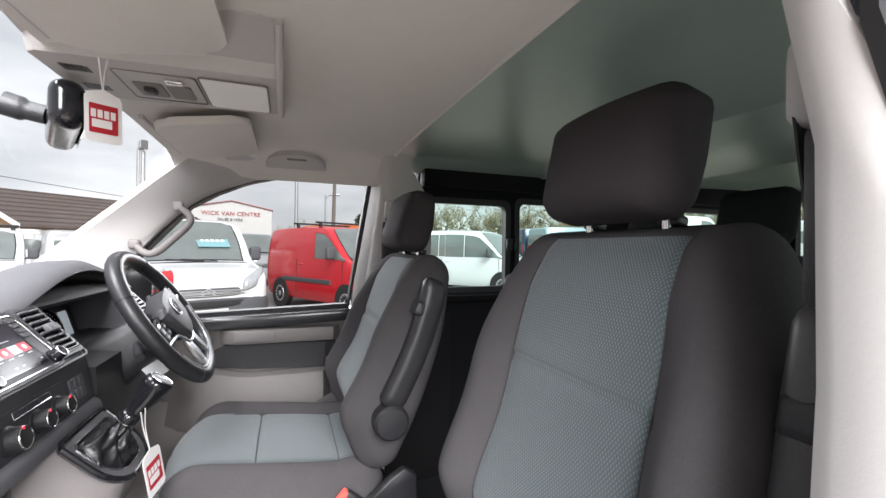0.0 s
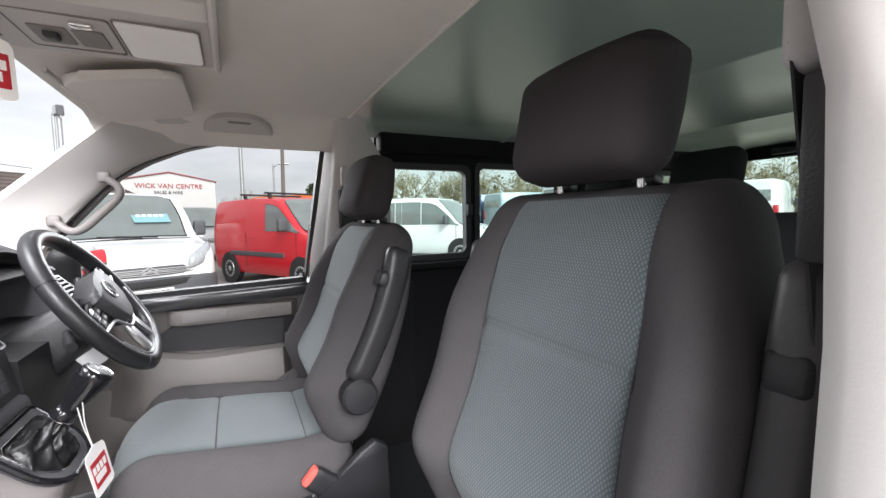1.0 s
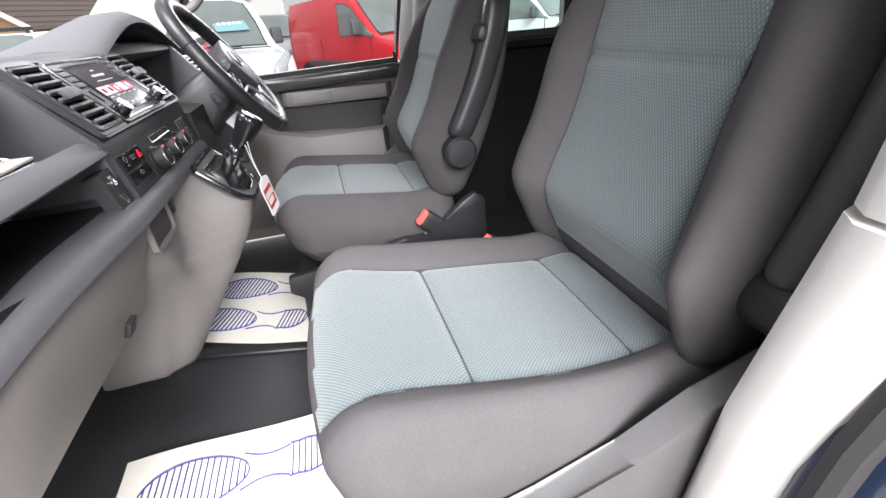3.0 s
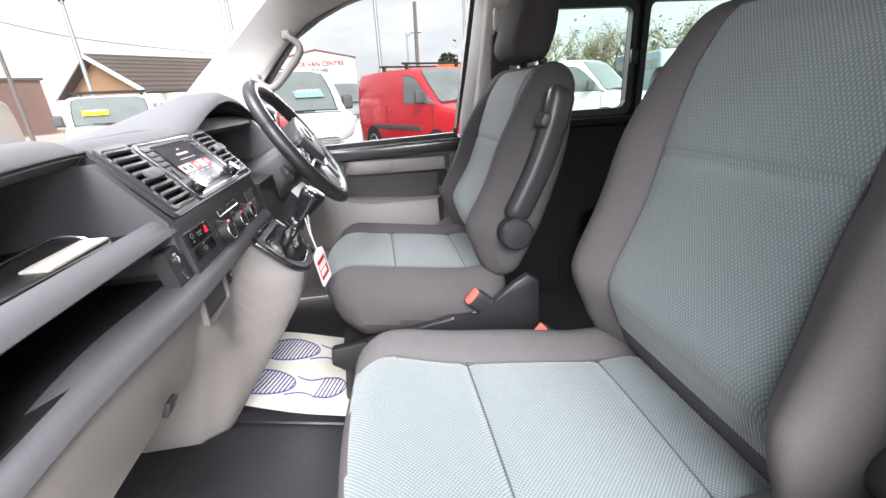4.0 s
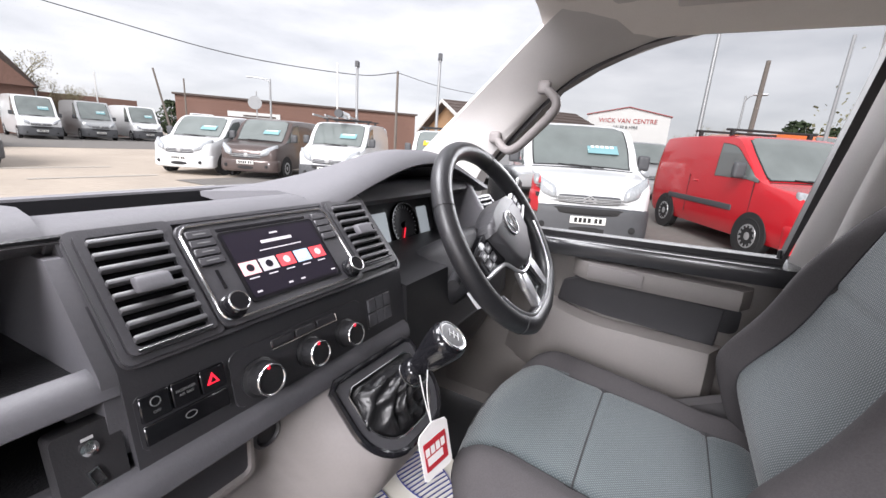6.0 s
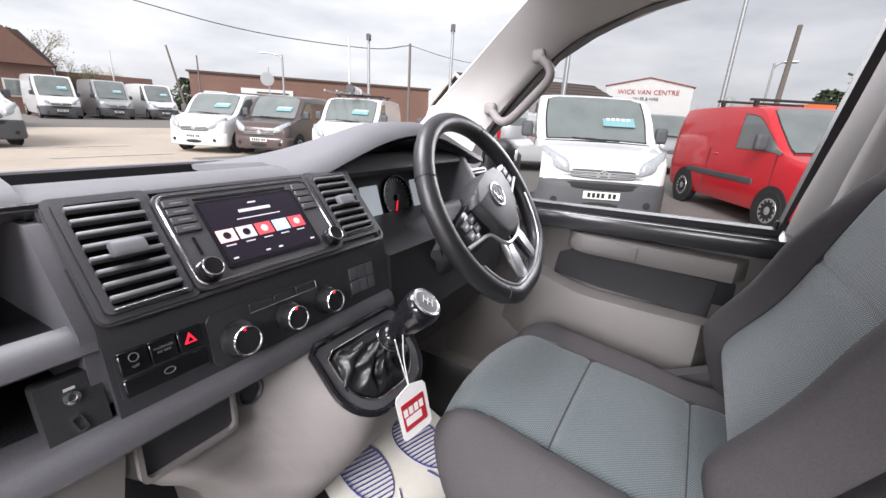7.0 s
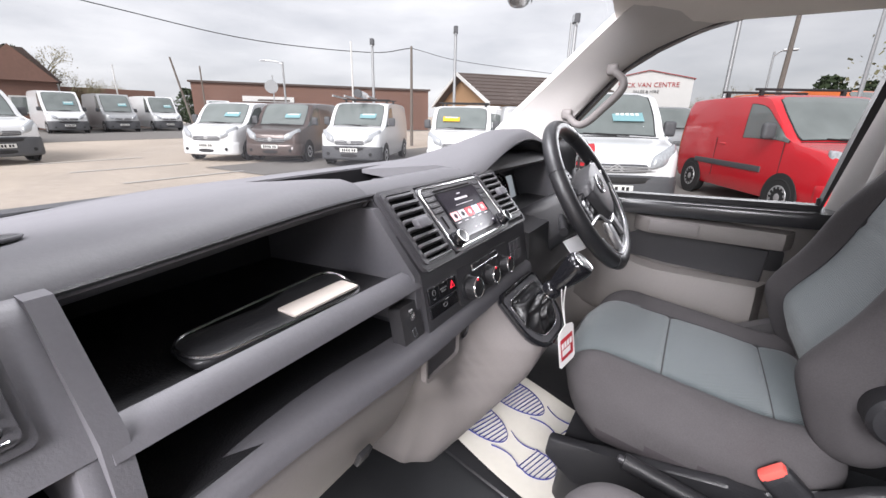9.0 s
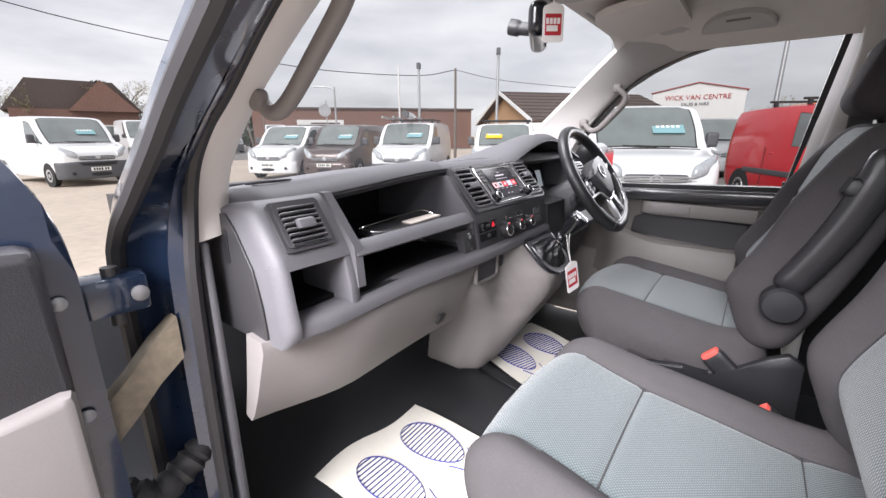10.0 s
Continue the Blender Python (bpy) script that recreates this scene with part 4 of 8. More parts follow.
part("collar_ring", tube([sm @ Vector((0.0178 * math.cos(a), 0.0178 * math.sin(a), -0.086)) for a in span(0, 6.283, 28)[:-1]], 0.0012, 6, closed=True), M["chrome"], gear)
part("knob", lathe([(0.012, -0.072), (0.0135, -0.066), (0.0165, -0.056), (0.0215, -0.036), (0.0255, -0.016), (0.0262, -0.008), (0.0245, -0.001), (0.0205, 0.0025)], sm, 32), M["gloss"], gear)
part("cap_ring", tube([sm @ Vector((0.0205 * math.cos(a), 0.0205 * math.sin(a), 0.002)) for a in span(0, 6.283, 32)[:-1]], 0.0017, 8, closed=True), M["chrome"], gear)
part("cap", lathe([(0.018, 0.0), (0.017, 0.0028), (0.010, 0.0036), (0.001, 0.0038)], sm, 28), M["black"], gear, "black cap with a white shift pattern")
for a, c in (((-0.007, -0.006), (-0.007, 0.006)), ((0, -0.006), (0, 0.006)), ((0.007, -0.006), (0.007, 0.006)), ((-0.007, 0), (0.007, 0))):
    part("shift_pattern", tube([sm @ Vector((a[0], a[1], 0.0045)), sm @ Vector((c[0], c[1], 0.0045))], 0.0006, 5), M["mark"], gear)


def hang_tag(name, top, across, down, label, cord, size):
    t = thing(name, top, label, "tag", "hanging card tags")
    ax_, dn = Vector(across).normalized(), Vector(down).normalized()
    m = basis(top, ax_, dn, ax_.cross(dn)) @ Matrix.Scale(size, 4)
    part("card", prism([(-0.0, 0.0), (0.026, 0.010), (0.030, 0.018), (0.030, 0.098), (0.024, 0.104), (-0.024, 0.104), (-0.030, 0.098), (-0.030, 0.018), (-0.026, 0.010)], 0.0012, m), M["tag"], t)
    for dz in (-0.0006, 0.0012):
        part("print", prism(rounded(-0.023, 0.023, 0.030, 0.086, 0.002), 0.0006, m @ pose(0, 0, dz)), M["tagred"], t)
        for r, row in enumerate(((-0.0165, -0.0060, 0.0045, 0.0150), (-0.0150, -0.0050, 0.0060))):
            for i, x in enumerate(row):
                y = 0.041 + r * 0.019
                part("mark", box(x - 0.0040, x + 0.0040 + 0.003 * r, y, y + 0.0155, dz - 0.0003, dz + 0.0009, m=m), M["tag"], t)
    for dx in (-0.003, 0.003):
        part("cord", tube(curve_points([m @ Vector((0, 0.008, 0.001)), m @ Vector((dx, -0.5 * cord, 0.004)), m @ Vector((dx * 2.5, -cord, 0.0))], 5), 0.0009, 5), M["tag"], t)
hang_tag("hang_tag", (-0.422, 0.084, 1.104), (0.26, 0.94, 0.20), (0.10, 0.20, -1), "white card tag with a red print on the gear lever", 0.090, 0.88)

# ---- driver's instruments ----
def hood_h(y):
    s = max(-1.0, min(1.0, (y - 0.400) / 0.305))
    return 0.072 * (0.5 + 0.5 * math.cos(math.pi * s)) ** 0.62
hood = []
for y in span(0.095, 0.705, 26):
    h = hood_h(y)
    hood.append([Vector((-0.96, y, 1.345 + 0.05 * h)), Vector((-0.82, y, 1.362 + 0.55 * h)), Vector((-0.72, y, 1.374 + 0.92 * h)), Vector((-0.665, y, 1.371 + h)), Vector((-0.640, y, 1.358 + h)), Vector((-0.634, y, 1.349 + 0.97 * h)), Vector((-0.66, y, 1.340 + 0.95 * h)), Vector((-0.82, y, 1.335 + 0.5 * h))])
part("binnacle_hood", loft(hood), M["dashtop"], dash, "arched grey hood over the instruments", 60)
well = []
for k in range(13):
    s = -1 + 2 * k / 12
    y = 0.395 + 0.20 * s
    h = hood_h(y) * 0.9 - 0.008
    well.append([Vector((-0.64, y, 1.355 + h)), Vector((-0.75, y, 1.35 + h * 0.8)), Vector((-0.745, y, 1.245)), Vector((-0.60, y, 1.235)), Vector((-0.60, y, 1.225)), Vector((-0.77, y, 1.225)), Vector((-0.78, y, 1.36 + h * 0.85)), Vector((-0.66, y, 1.36 + h))])
part("instrument_well", loft(well), M["black"], dash)
for y0, y1 in ((0.180, 0.197), (0.593, 0.612)):
    part("binnacle_cheek", prism([(-0.638, 1.362), (-0.560, 1.258), (-0.60, 1.22), (-0.78, 1.22), (-0.78, 1.37), (-0.66, 1.372)], y1 - y0, basis((0, y1, 0), (1, 0, 0), (0, 0, 1), (0, -1, 0)), 0.003, 1), M["dash"], dash)
IC = basis((-0.730, 0.0, 1.270), (0, 1, 0), Vector((0.30, 0, -0.954)).normalized(), Vector((0.954, 0, 0.30)).normalized())
clus = part("instrument_panel", prism(rounded(0.200, 0.575, -0.060, 0.060, 0.03), 0.006, IC), M["satin"], dash, "instrument panel with round dials and a grey display")
for y in (0.268, 0.445):
    part("dial", lathe([(0.052, 0.006), (0.052, 0.012), (0.049, 0.013), (0.048, 0.008)], IC @ pose(y, 0, 0), 36), M["gloss"], clus)
    part("dial_ring", tube([IC @ pose(y, 0, 0.013) @ Vector((0.0505 * math.cos(a), 0.0505 * math.sin(a), 0)) for a in span(0, 6.283, 36)[:-1]], 0.0013, 6, closed=True), M["chrome"], clus)
    for i in range(22):
        a = radians(130 + 280 * i / 21)
        part("tick", box(0.039, 0.045, -0.0006, 0.0006, 0.0085, 0.0092, m=IC @ pose(y, 0, 0) @ Matrix.Rotation(a, 4, "Z")), M["mark"], clus)
    part("needle", box(0.0, 0.036, -0.0012, 0.0012, 0.010, 0.0115, m=IC @ pose(y, 0, 0) @ Matrix.Rotation(radians(118), 4, "Z")), M["hazred"], clus)
    part("hub", lathe([(0.008, 0.009), (0.007, 0.014)], IC @ pose(y, 0, 0), 20), M["gloss"], clus)
part("display", prism(rounded(0.328, 0.385, -0.036, 0.036, 0.003), 0.0015, IC @ pose(0, 0, 0.006)), M["lcd"], clus)
part("display", prism(rounded(0.506, 0.548, -0.036, 0.030, 0.004), 0.0015, IC @ pose(0, 0, 0.006)), M["lcd"], clus)
vent_d = part("air_vent", frame_ring(rounded(0.615, 0.715, 0.020, 0.105, 0.006), rounded(0.623, 0.707, 0.027, 0.098, 0.004), 0.010, UPPER @ pose(0, 0, -0.02)), M["satin"], dash)
# flat black sheet for the shade behind the slats
part("well", prism(rounded(0.620, 0.710, 0.024, 0.101, 0.004), 0.0015, UPPER @ pose(0, 0, -0.018)), M["void"], vent_d)
for i in range(5):
    part("slat", box(0.6235, 0.7065, -0.0042, 0.0034, -0.0035, 0.0035, 0.002, 2, UPPER @ pose(0, 0.035 + 0.0135 * i, -0.012, 14)), M["slat"], vent_d)
part("vent_block", sweep([(-0.665, 1.352), (-0.615, 1.30), (-0.575, 1.245), (-0.80, 1.22), (-0.82, 1.36)], span(0.612, 0.74, 4), bend), M["dash"], dash)

# ---- steering wheel ----
WC = Vector((-0.470, 0.398, 1.300))
WA = radians(33)
WN = Vector((math.cos(WA), 0, math.sin(WA)))
WU = Vector((-math.sin(WA), 0, math.cos(WA)))
WM = basis(WC, (0, 1, 0), WU, WN) @ Matrix.Rotation(radians(18), 4, "Z")            # x: to the driver's right, y: up, z: towards the driver
wheel = thing("steering_wheel", WC, "black leather steering wheel with satin spokes and a round badge", "steering wheel")
RIM = 0.176
pts, rad = [], []
for k in range(72):
    a = 2 * math.pi * k / 72
    r = RIM - (0.012 * smoothstep(-0.8, -1.0, math.sin(a)))
    pts.append(WM @ Vector((r * math.cos(a), r * math.sin(a), 0)))
part("rim", tube(pts, 0.0178, 16, closed=True, up=WN), M["leather"], wheel, "black leather rim")
part("rim_seam", tube([WM @ Vector((0.1615 * math.cos(a), 0.1615 * math.sin(a), 0.0)) for a in span(0, 6.283, 72)[:-1]], 0.0015, 6, closed=True), M["mark"], wheel)
for a in (42, 138, 222, 318):
    ar = radians(a)
    ring_c, rd = Vector((RIM * math.cos(ar), RIM * math.sin(ar), 0)), Vector((math.cos(ar), math.sin(ar), 0))
    part("rim_joint", tube([WM @ (ring_c + rd * 0.0182 * math.cos(q) + Vector((0, 0, 0.0182)) * math.sin(q)) for q in span(0, 6.283, 20)[:-1]], 0.0008, 5, closed=True), M["black"], wheel)
pad = [(0.084 * math.sin(q), 0.030 + 0.026 * math.cos(q)) for q in span(-1.45, 1.45, 12)] + [(0.076, 0.006), (0.062, -0.028), (0.046, -0.054), (0.028, -0.066), (0.0, -0.070), (-0.028, -0.066), (-0.046, -0.054), (-0.062, -0.028), (-0.076, 0.006)]
part("airbag_pad", prism(pad, 0.040, WM @ pose(0, 0, -0.012), 0.013, 5), M["pad"], wheel, "grained black airbag cover", 70)
for sx in (-1, 1):
    sp = [(sx * 0.060, 0.040), (sx * 0.120, 0.036), (sx * 0.164, 0.030), (sx * 0.166, -0.006), (sx * 0.120, -0.016), (sx * 0.060, -0.030)]
    part("side_spoke", prism(sp if sx > 0 else sp[::-1], 0.018, WM @ pose(0, 0, -0.008), 0.004, 2), M["gloss"], wheel, "glossy spoke with buttons")
    for i in range(2):
        for j in range(2):
            part("button", box(sx * (0.100 + 0.028 * j) - 0.012, sx * (0.100 + 0.028 * j) + 0.012, 0.010 - 0.018 * i, 0.025 - 0.018 * i, 0.009, 0.0125, 0.002, 1, WM), M["satin"], wheel)
            part("button_mark", box(sx * (0.100 + 0.028 * j) - 0.005, sx * (0.100 + 0.028 * j) + 0.005, 0.015 - 0.018 * i, 0.019 - 0.018 * i, 0.0124, 0.0130, m=WM), M["mark"], wheel)
    lo = [(sx * 0.014, -0.078), (sx * 0.040, -0.066), (sx * 0.048, -0.100), (sx * 0.054, -0.166), (sx * 0.034, -0.168), (sx * 0.026, -0.110)]
    part("lower_spoke", prism(lo if sx > 0 else lo[::-1], 0.014, WM @ pose(0, 0, -0.004), 0.004, 2), M["satin_silver"], wheel, "satin silver lower spoke")
    part("spoke_line", tube(curve_points([WM @ Vector(p) for p in ((sx * 0.158, -0.010, 0.009), (sx * 0.110, -0.020, 0.011), (sx * 0.078, -0.030, 0.013), (sx * 0.056, -0.058, 0.014), (sx * 0.034, -0.074, 0.014), (0, -0.080, 0.014))], 5), 0.0036, 8), M["satin_silver"], wheel)
part("lower_plate", prism([(-0.026, -0.076), (0.026, -0.076), (0.036, -0.160), (-0.036, -0.160)][::-1], 0.008, WM @ pose(0, 0, -0.006), 0.002, 1), M["gloss"], wheel)
part("rim_inlay", tube([WM @ Vector((0.1625 * math.cos(a), 0.1625 * math.sin(a) + 0.011 * smoothstep(-0.8, -1.0, math.sin(a)), 0.0125)) for a in span(3.45, 5.97, 40)], 0.0042, 8, flat=0.6), M["satin_silver"], wheel, "satin silver inlay along the lower rim")
badge = part("badge", lathe([(0.0235, 0.026), (0.0235, 0.0295), (0.020, 0.031)], WM @ pose(0, 0.012, 0), 32), M["satin"], wheel, "round silver badge")
part("badge_ring", tube([WM @ pose(0, 0.012, 0.0305) @ Vector((0.022 * math.cos(a), 0.022 * math.sin(a), 0)) for a in span(0, 6.283, 32)[:-1]], 0.0018, 8, closed=True), M["chrome"], badge)
for p in (((-0.013, 0.010), (-0.004, -0.014)), ((-0.004, -0.014), (0.0, -0.004)), ((0.0, -0.004), (0.004, -0.014)), ((0.004, -0.014), (0.013, 0.010)), ((-0.006, 0.017), (0, 0.004)), ((0, 0.004), (0.006, 0.017))):
    part("badge_bar", tube([WM @ pose(0, 0.012, 0.031) @ Vector((*q, 0)) for q in p], 0.0016, 6), M["chrome"], badge)
# column cowl and stalks
col = thing("steering_column", (-0.6, 0.398, 1.2), "black steering column cowl with control stalks", "steering column")
rings = []
for t, w_, h_, dz in ((0.02, 0.05, 0.045, 0), (0.05, 0.062, 0.06, -0.006), (0.13, 0.066, 0.075, -0.015), (0.24, 0.07, 0.09, -0.03), (0.34, 0.075, 0.12, -0.05)):
    c = WC - WN * t + Vector((0, 0, dz))
    rings.append([c + Vector((0, 1, 0)) * p[0] + WU * p[1] for p in rounded(-w_, w_, -h_, h_ * 0.75, 0.03, 4)])
part("cowl", loft(rings), M["black"], col)
for sx, tip in ((-1, (-0.165, 0.006, -0.045)), (1, (0.165, 0.02, -0.045))):
    part("stalk", tube([WM @ Vector((sx * 0.05, 0.0, -0.07)), WM @ Vector((sx * 0.09, 0.004, -0.062)), WM @ Vector((sx * 0.135, 0.006, -0.05)), WM @ Vector(tip)], [0.007, 0.008, 0.011, 0.010], 12), M["black"], col)
part("key", box(-0.062, -0.058, -0.10, -0.06, -0.10, -0.06, m=WM), M["mark"], col, "white key fob tag")
part("knee_cover", sweep([(-0.62, 1.12), (-0.535, 1.105), (-0.60, 0.96), (-0.70, 0.90), (-0.85, 0.95), (-0.85, 1.1)], span(0.185, 0.74, 8), bend), M["black"], dash)

# ---- seats ----
def split_faces(b, test):
    """Takes the faces that pass the test out of b into a bmesh of their own."""
    mine = [f for f in b.faces if test(f.calc_center_median())]
    o = bmesh.new()
    vs = {}
    for f in mine:
        for v in f.verts:
            if v not in vs:
                vs[v] = o.verts.new(v.co)
        o.faces.new([vs[v] for v in f.verts])
    bmesh.ops.delete(b, geom=mine, context="FACES")
    return o


BACK_LEAN = radians(18)


def seat(yc, dx, cloth, label, inner, tilt=0.0, slope=0.0, back_set=0.0):
    """A front seat: yc its middle, dx how far back it stands, inner the side (+1 or -1 in y) of the cab's middle."""
    s = thing("car_seat", (dx, yc, FLOOR), label, "car seat", "front seats")
    O = Vector((dx, yc, 0))
    ins = 0.148

    def widen(y, half, mid, to):
        """Moves the panel's edge from mid to to, keeping the seat's outer edge."""
        a = abs(y)
        a = a * to / mid if a < mid else to + (a - mid) * (half - to) / (half - mid)
        return math.copysign(a, y)

    def cushion_edge(x, y):
        if y * inner < 0:
            return 0.148 + 0.024 * smoothstep(-0.20, 0.10, x)
        return 0.148 - (0.026 * smoothstep(-0.20, -0.02, x) if yc < 0 else 0)

    def back_edge(t, y):
        if y * inner < 0:
            return 0.146 + 0.040 * smoothstep(0.55, 0.05, t) + 0.010 * smoothstep(0.6, 1.0, t)
        return 0.152 - (0.014 * smoothstep(0.95, 0.5, t) if yc < 0 else 0)

    def cushion(v, u):
        top = u.z > 0.0
        p = Vector(v)
        ay = abs(p.y)
        if top:
            p.z += 0.022 * smoothstep(ins - 0.01, ins + 0.05, ay) - 0.02 * smoothstep(ins + 0.06, 0.255, ay)
            p.z += 0.010 * (1 - (ay / 0.25) ** 2)
            p.z -= 0.020 * smoothstep(-0.16, -0.26, p.x)
            p.z += 0.02 * smoothstep(0.12, 0.25, p.x)
            if u.z > 0.98:
                for g in (-0.042, 0.150):
                    d = abs(p.x - g) if ay < ins else 9
                    p.z -= 0.006 * max(0, 1 - d / 0.011)
                d = abs(ay - ins - 0.008 * smoothstep(-0.1, -0.25, p.x))
                if p.x > -0.235:
                    p.z -= 0.006 * max(0, 1 - d / 0.011)
        x0 = p.x
        p.x += (0.03 if yc < 0 else 0.05) * (ay / 0.25) ** 2 * smoothstep(-0.02, -0.22, p.x)
        if yc < 0:
            p.x += 0.045 * smoothstep(-0.02, 0.20, x0)
        p.y = widen(p.y, 0.25, ins, cushion_edge(x0, p.y))
        p.y *= 1.0 - 0.06 * smoothstep(0.05, 0.25, p.x)
        p.x += 0.030 * smoothstep(0.6, -1.0, u.z) * smoothstep(-0.10, -0.24, x0)
        p.z += 0.03 - 0.055 * (p.x + 0.05) * 0.9 - slope * (p.x + 0.22)
        return O + Vector((-0.115, 0, 0.880)) + p
    b = rbox((0.50, 0.50, 0.165), 0.062, (72, 72, 12), cushion)
    inside = split_faces(b, lambda c: abs(c.y - yc) < cushion_edge(c.x - dx + 0.115, c.y - yc) * (1 - 0.06 * smoothstep(-0.065, 0.135, c.x - dx)) + 0.008 * smoothstep(-0.215, -0.365, c.x - dx) and c.z > 0.905 - slope * max(0.0, c.x - dx + 0.335) and c.x - dx > -0.348)
    # Lower sides get a darker cloth colour that paints the shade there.
    skirt = split_faces(b, lambda c: c.z < (0.862 if yc < 0 else 0.872))
    part("cushion_skirt", skirt, M["head"], s, "lower cushion side, cloth darkened for its shade")
    part("cushion_side", b, M["bolster"], s, "dark grey cloth cushion bolsters")
    cu = part("cushion_panel", inside, cloth, s, "woven grey-green cloth cushion panel", 60)

    def on_top(x, y):
        return cushion(Vector((x, y, 0.0825)), Vector((x / 0.25, y / 0.25, 1.0))) + Vector((0, 0, 0.0012))
    for g in (-0.042, 0.150):
        part("seam", tube([on_top(g, y) for y in span(-ins, ins, 24)], 0.0016, 5), M["seam"], cu)
    for k in (-1, 1):
        part("seam", tube([on_top(x, k * (ins + 0.008 * smoothstep(-0.1, -0.25, x))) for x in span(-0.185, 0.186, 24)], 0.0013, 5), M["seam"], cu)

    rec = Matrix.Translation(O + Vector((0.085 + back_set, 0, 0.965))) @ Matrix.Rotation(BACK_LEAN + tilt, 4, "Y")
    HB = 0.580 if yc < 0 else 0.540

    def back(v, u):
        p = Vector(v)                       # x: through the back (front is minus), y: across, z: up
        t = (p.z + HB / 2) / HB
        ay = abs(p.y) / 0.25
        front = u.x < -0.0
        wide = 1.0 - 0.17 * smoothstep(0.62, 1.0, t) - 0.06 * smoothstep(0.35, 0.0, t)
        p.y = widen(p.y, 0.25, 0.15, back_edge(t, p.y)) * wide * (0.995 if yc < 0 and p.y * inner < 0 else 1.0)
        if front:
            bol = smoothstep(0.56, 0.80, ay) - 0.55 * smoothstep(0.86, 1.0, ay)
            p.x -= 0.034 * bol * (1 - 0.85 * smoothstep(0.55, 0.92, t))
            p.x -= 0.020 * math.exp(-((t - 0.22) / 0.16) ** 2)
            p.x += 0.020 * smoothstep(0.8, 1.0, t) + 0.050 * smoothstep(0.24, 0.02, t)
            if u.x < -0.98:
                d = abs(ay - 0.60)
                p.x += 0.005 * max(0, 1 - d / 0.04)
                if ay < 0.6:
                    p.x += 0.006 * max(0, 1 - abs(t - 0.605) / 0.016)
        else:
            p.x += 0.02 * math.sin(math.pi * t)
        p.z += HB / 2 - 0.015
        return rec @ p
    b = rbox((0.115, 0.50, HB), 0.05, (8, 64, 72), back)
    inv = rec.inverted()

    def in_panel(c):
        q = inv @ c
        t = (q.z + 0.015) / HB
        wide = 1.0 - 0.17 * smoothstep(0.62, 1.0, t) - 0.06 * smoothstep(0.35, 0.0, t)
        return abs(q.y) < back_edge(t, q.y) * wide * (0.995 if yc < 0 and q.y * inner < 0 else 1.0) and q.x < -0.03 and t < 0.965
    inside = split_faces(b, in_panel)
    part("backrest_side", b, M["bolster"], s, "dark grey cloth backrest bolsters")
    bp = part("backrest_panel", inside, cloth, s, "woven grey-green cloth backrest panel", 60)
    def on_back(y, t):
        return back(Vector((-0.0575, y, (t - 0.5) * HB)), Vector((-1.0, y / 0.25, 2 * t - 1))) - rec.to_3x3() @ Vector((0.0012, 0, 0))
    part("seam", tube([on_back(y, 0.605) for y in span(-0.149, 0.149, 24)], 0.0013, 5), M["thread"], bp)
    for k in (-1, 1):
        part("seam", tube([on_back(k * 0.15, t) for t in span(0.10, 0.90, 30)], 0.0013, 5), M["seam"], bp)

    # head restraint on two posts
    def head(v, u):
        p = Vector(v)
        t = u.z
        p.y *= 1.0 + 0.05 * t - 0.05 * smoothstep(0.7, 1.0, t)
        p.x *= 1.0 - (0.12 + 0.42 * smoothstep(-0.2, 1.0, t)) * (u.x > 0)
        p.x -= 0.012 * (1 - u.y * u.y) * (u.x < 0)
        return rec @ (p + Vector((-0.038, 0.006 if yc < 0 else 0.0, HB + (0.070 if yc < 0 else 0.068))))
    part("head_restraint", rbox((0.096, 0.250, 0.168), 0.036, (12, 20, 16), head), M["head"], s, "dark grey cloth head restraint")
    for y in (-0.072, 0.072):
        part("post", tube([rec @ Vector((0.0, y, HB - 0.04)), rec @ Vector((-0.030, y, HB + 0.05))], 0.006, 12), M["chrome"], s)
        part("post_guide", rbox((0.022, 0.034, 0.016), 0.006, (4, 6, 4), lambda v, u: rec @ (v + Vector((0.0, y, HB - 0.008)))), M["black"], s)

    # armrests folded up beside the back, one on each side
    for k in (-1, 1):
        y = k * (0.262 if k == inner else 0.268 if yc < 0 else 0.256)
        fore = -0.012 if yc < 0 and k != inner else 0.0
        arm = Matrix.Translation(rec @ Vector((-0.018 + fore, y, 0.155))) @ Matrix.Rotation(BACK_LEAN + tilt + radians(3 if fore == 0 else -1), 4, "Y")
        def armf(v, u):
            p = Vector(v)
            p.y *= 1 - 0.22 * smoothstep(0.5, 1, u.z)
            p.x += 0.012 * math.sin(math.pi * (u.z + 1) / 2)
            return arm @ (p + Vector((0, 0, 0.155)))
        # Paler plastic on the passenger seat paints the door's light on matching armrests.
        a = part("armrest", rbox((0.060, 0.050 if fore == 0 else 0.044, 0.335 if yc < 0 else 0.310), 0.020, (8, 8, 22), armf), M["valance"] if yc < 0 else M["armrest"], s, "black plastic armrest folded upright")
        part("knurled_wheel", rbox((0.054, 0.046 if fore == 0 else 0.034, 0.036), 0.008, (6, 8, 6), lambda v, u: arm @ (v + Vector((-0.003 if fore == 0 else 0.004, 0, 0.232)))), M["black"], a)
        for g in range(6 if fore == 0 else 0):
            part("ridge", tube([arm @ Vector((-0.0295, -0.015 + 0.006 * g, 0.216)), arm @ Vector((-0.0295, -0.015 + 0.006 * g, 0.248))], 0.0016, 5), M["black"], a)
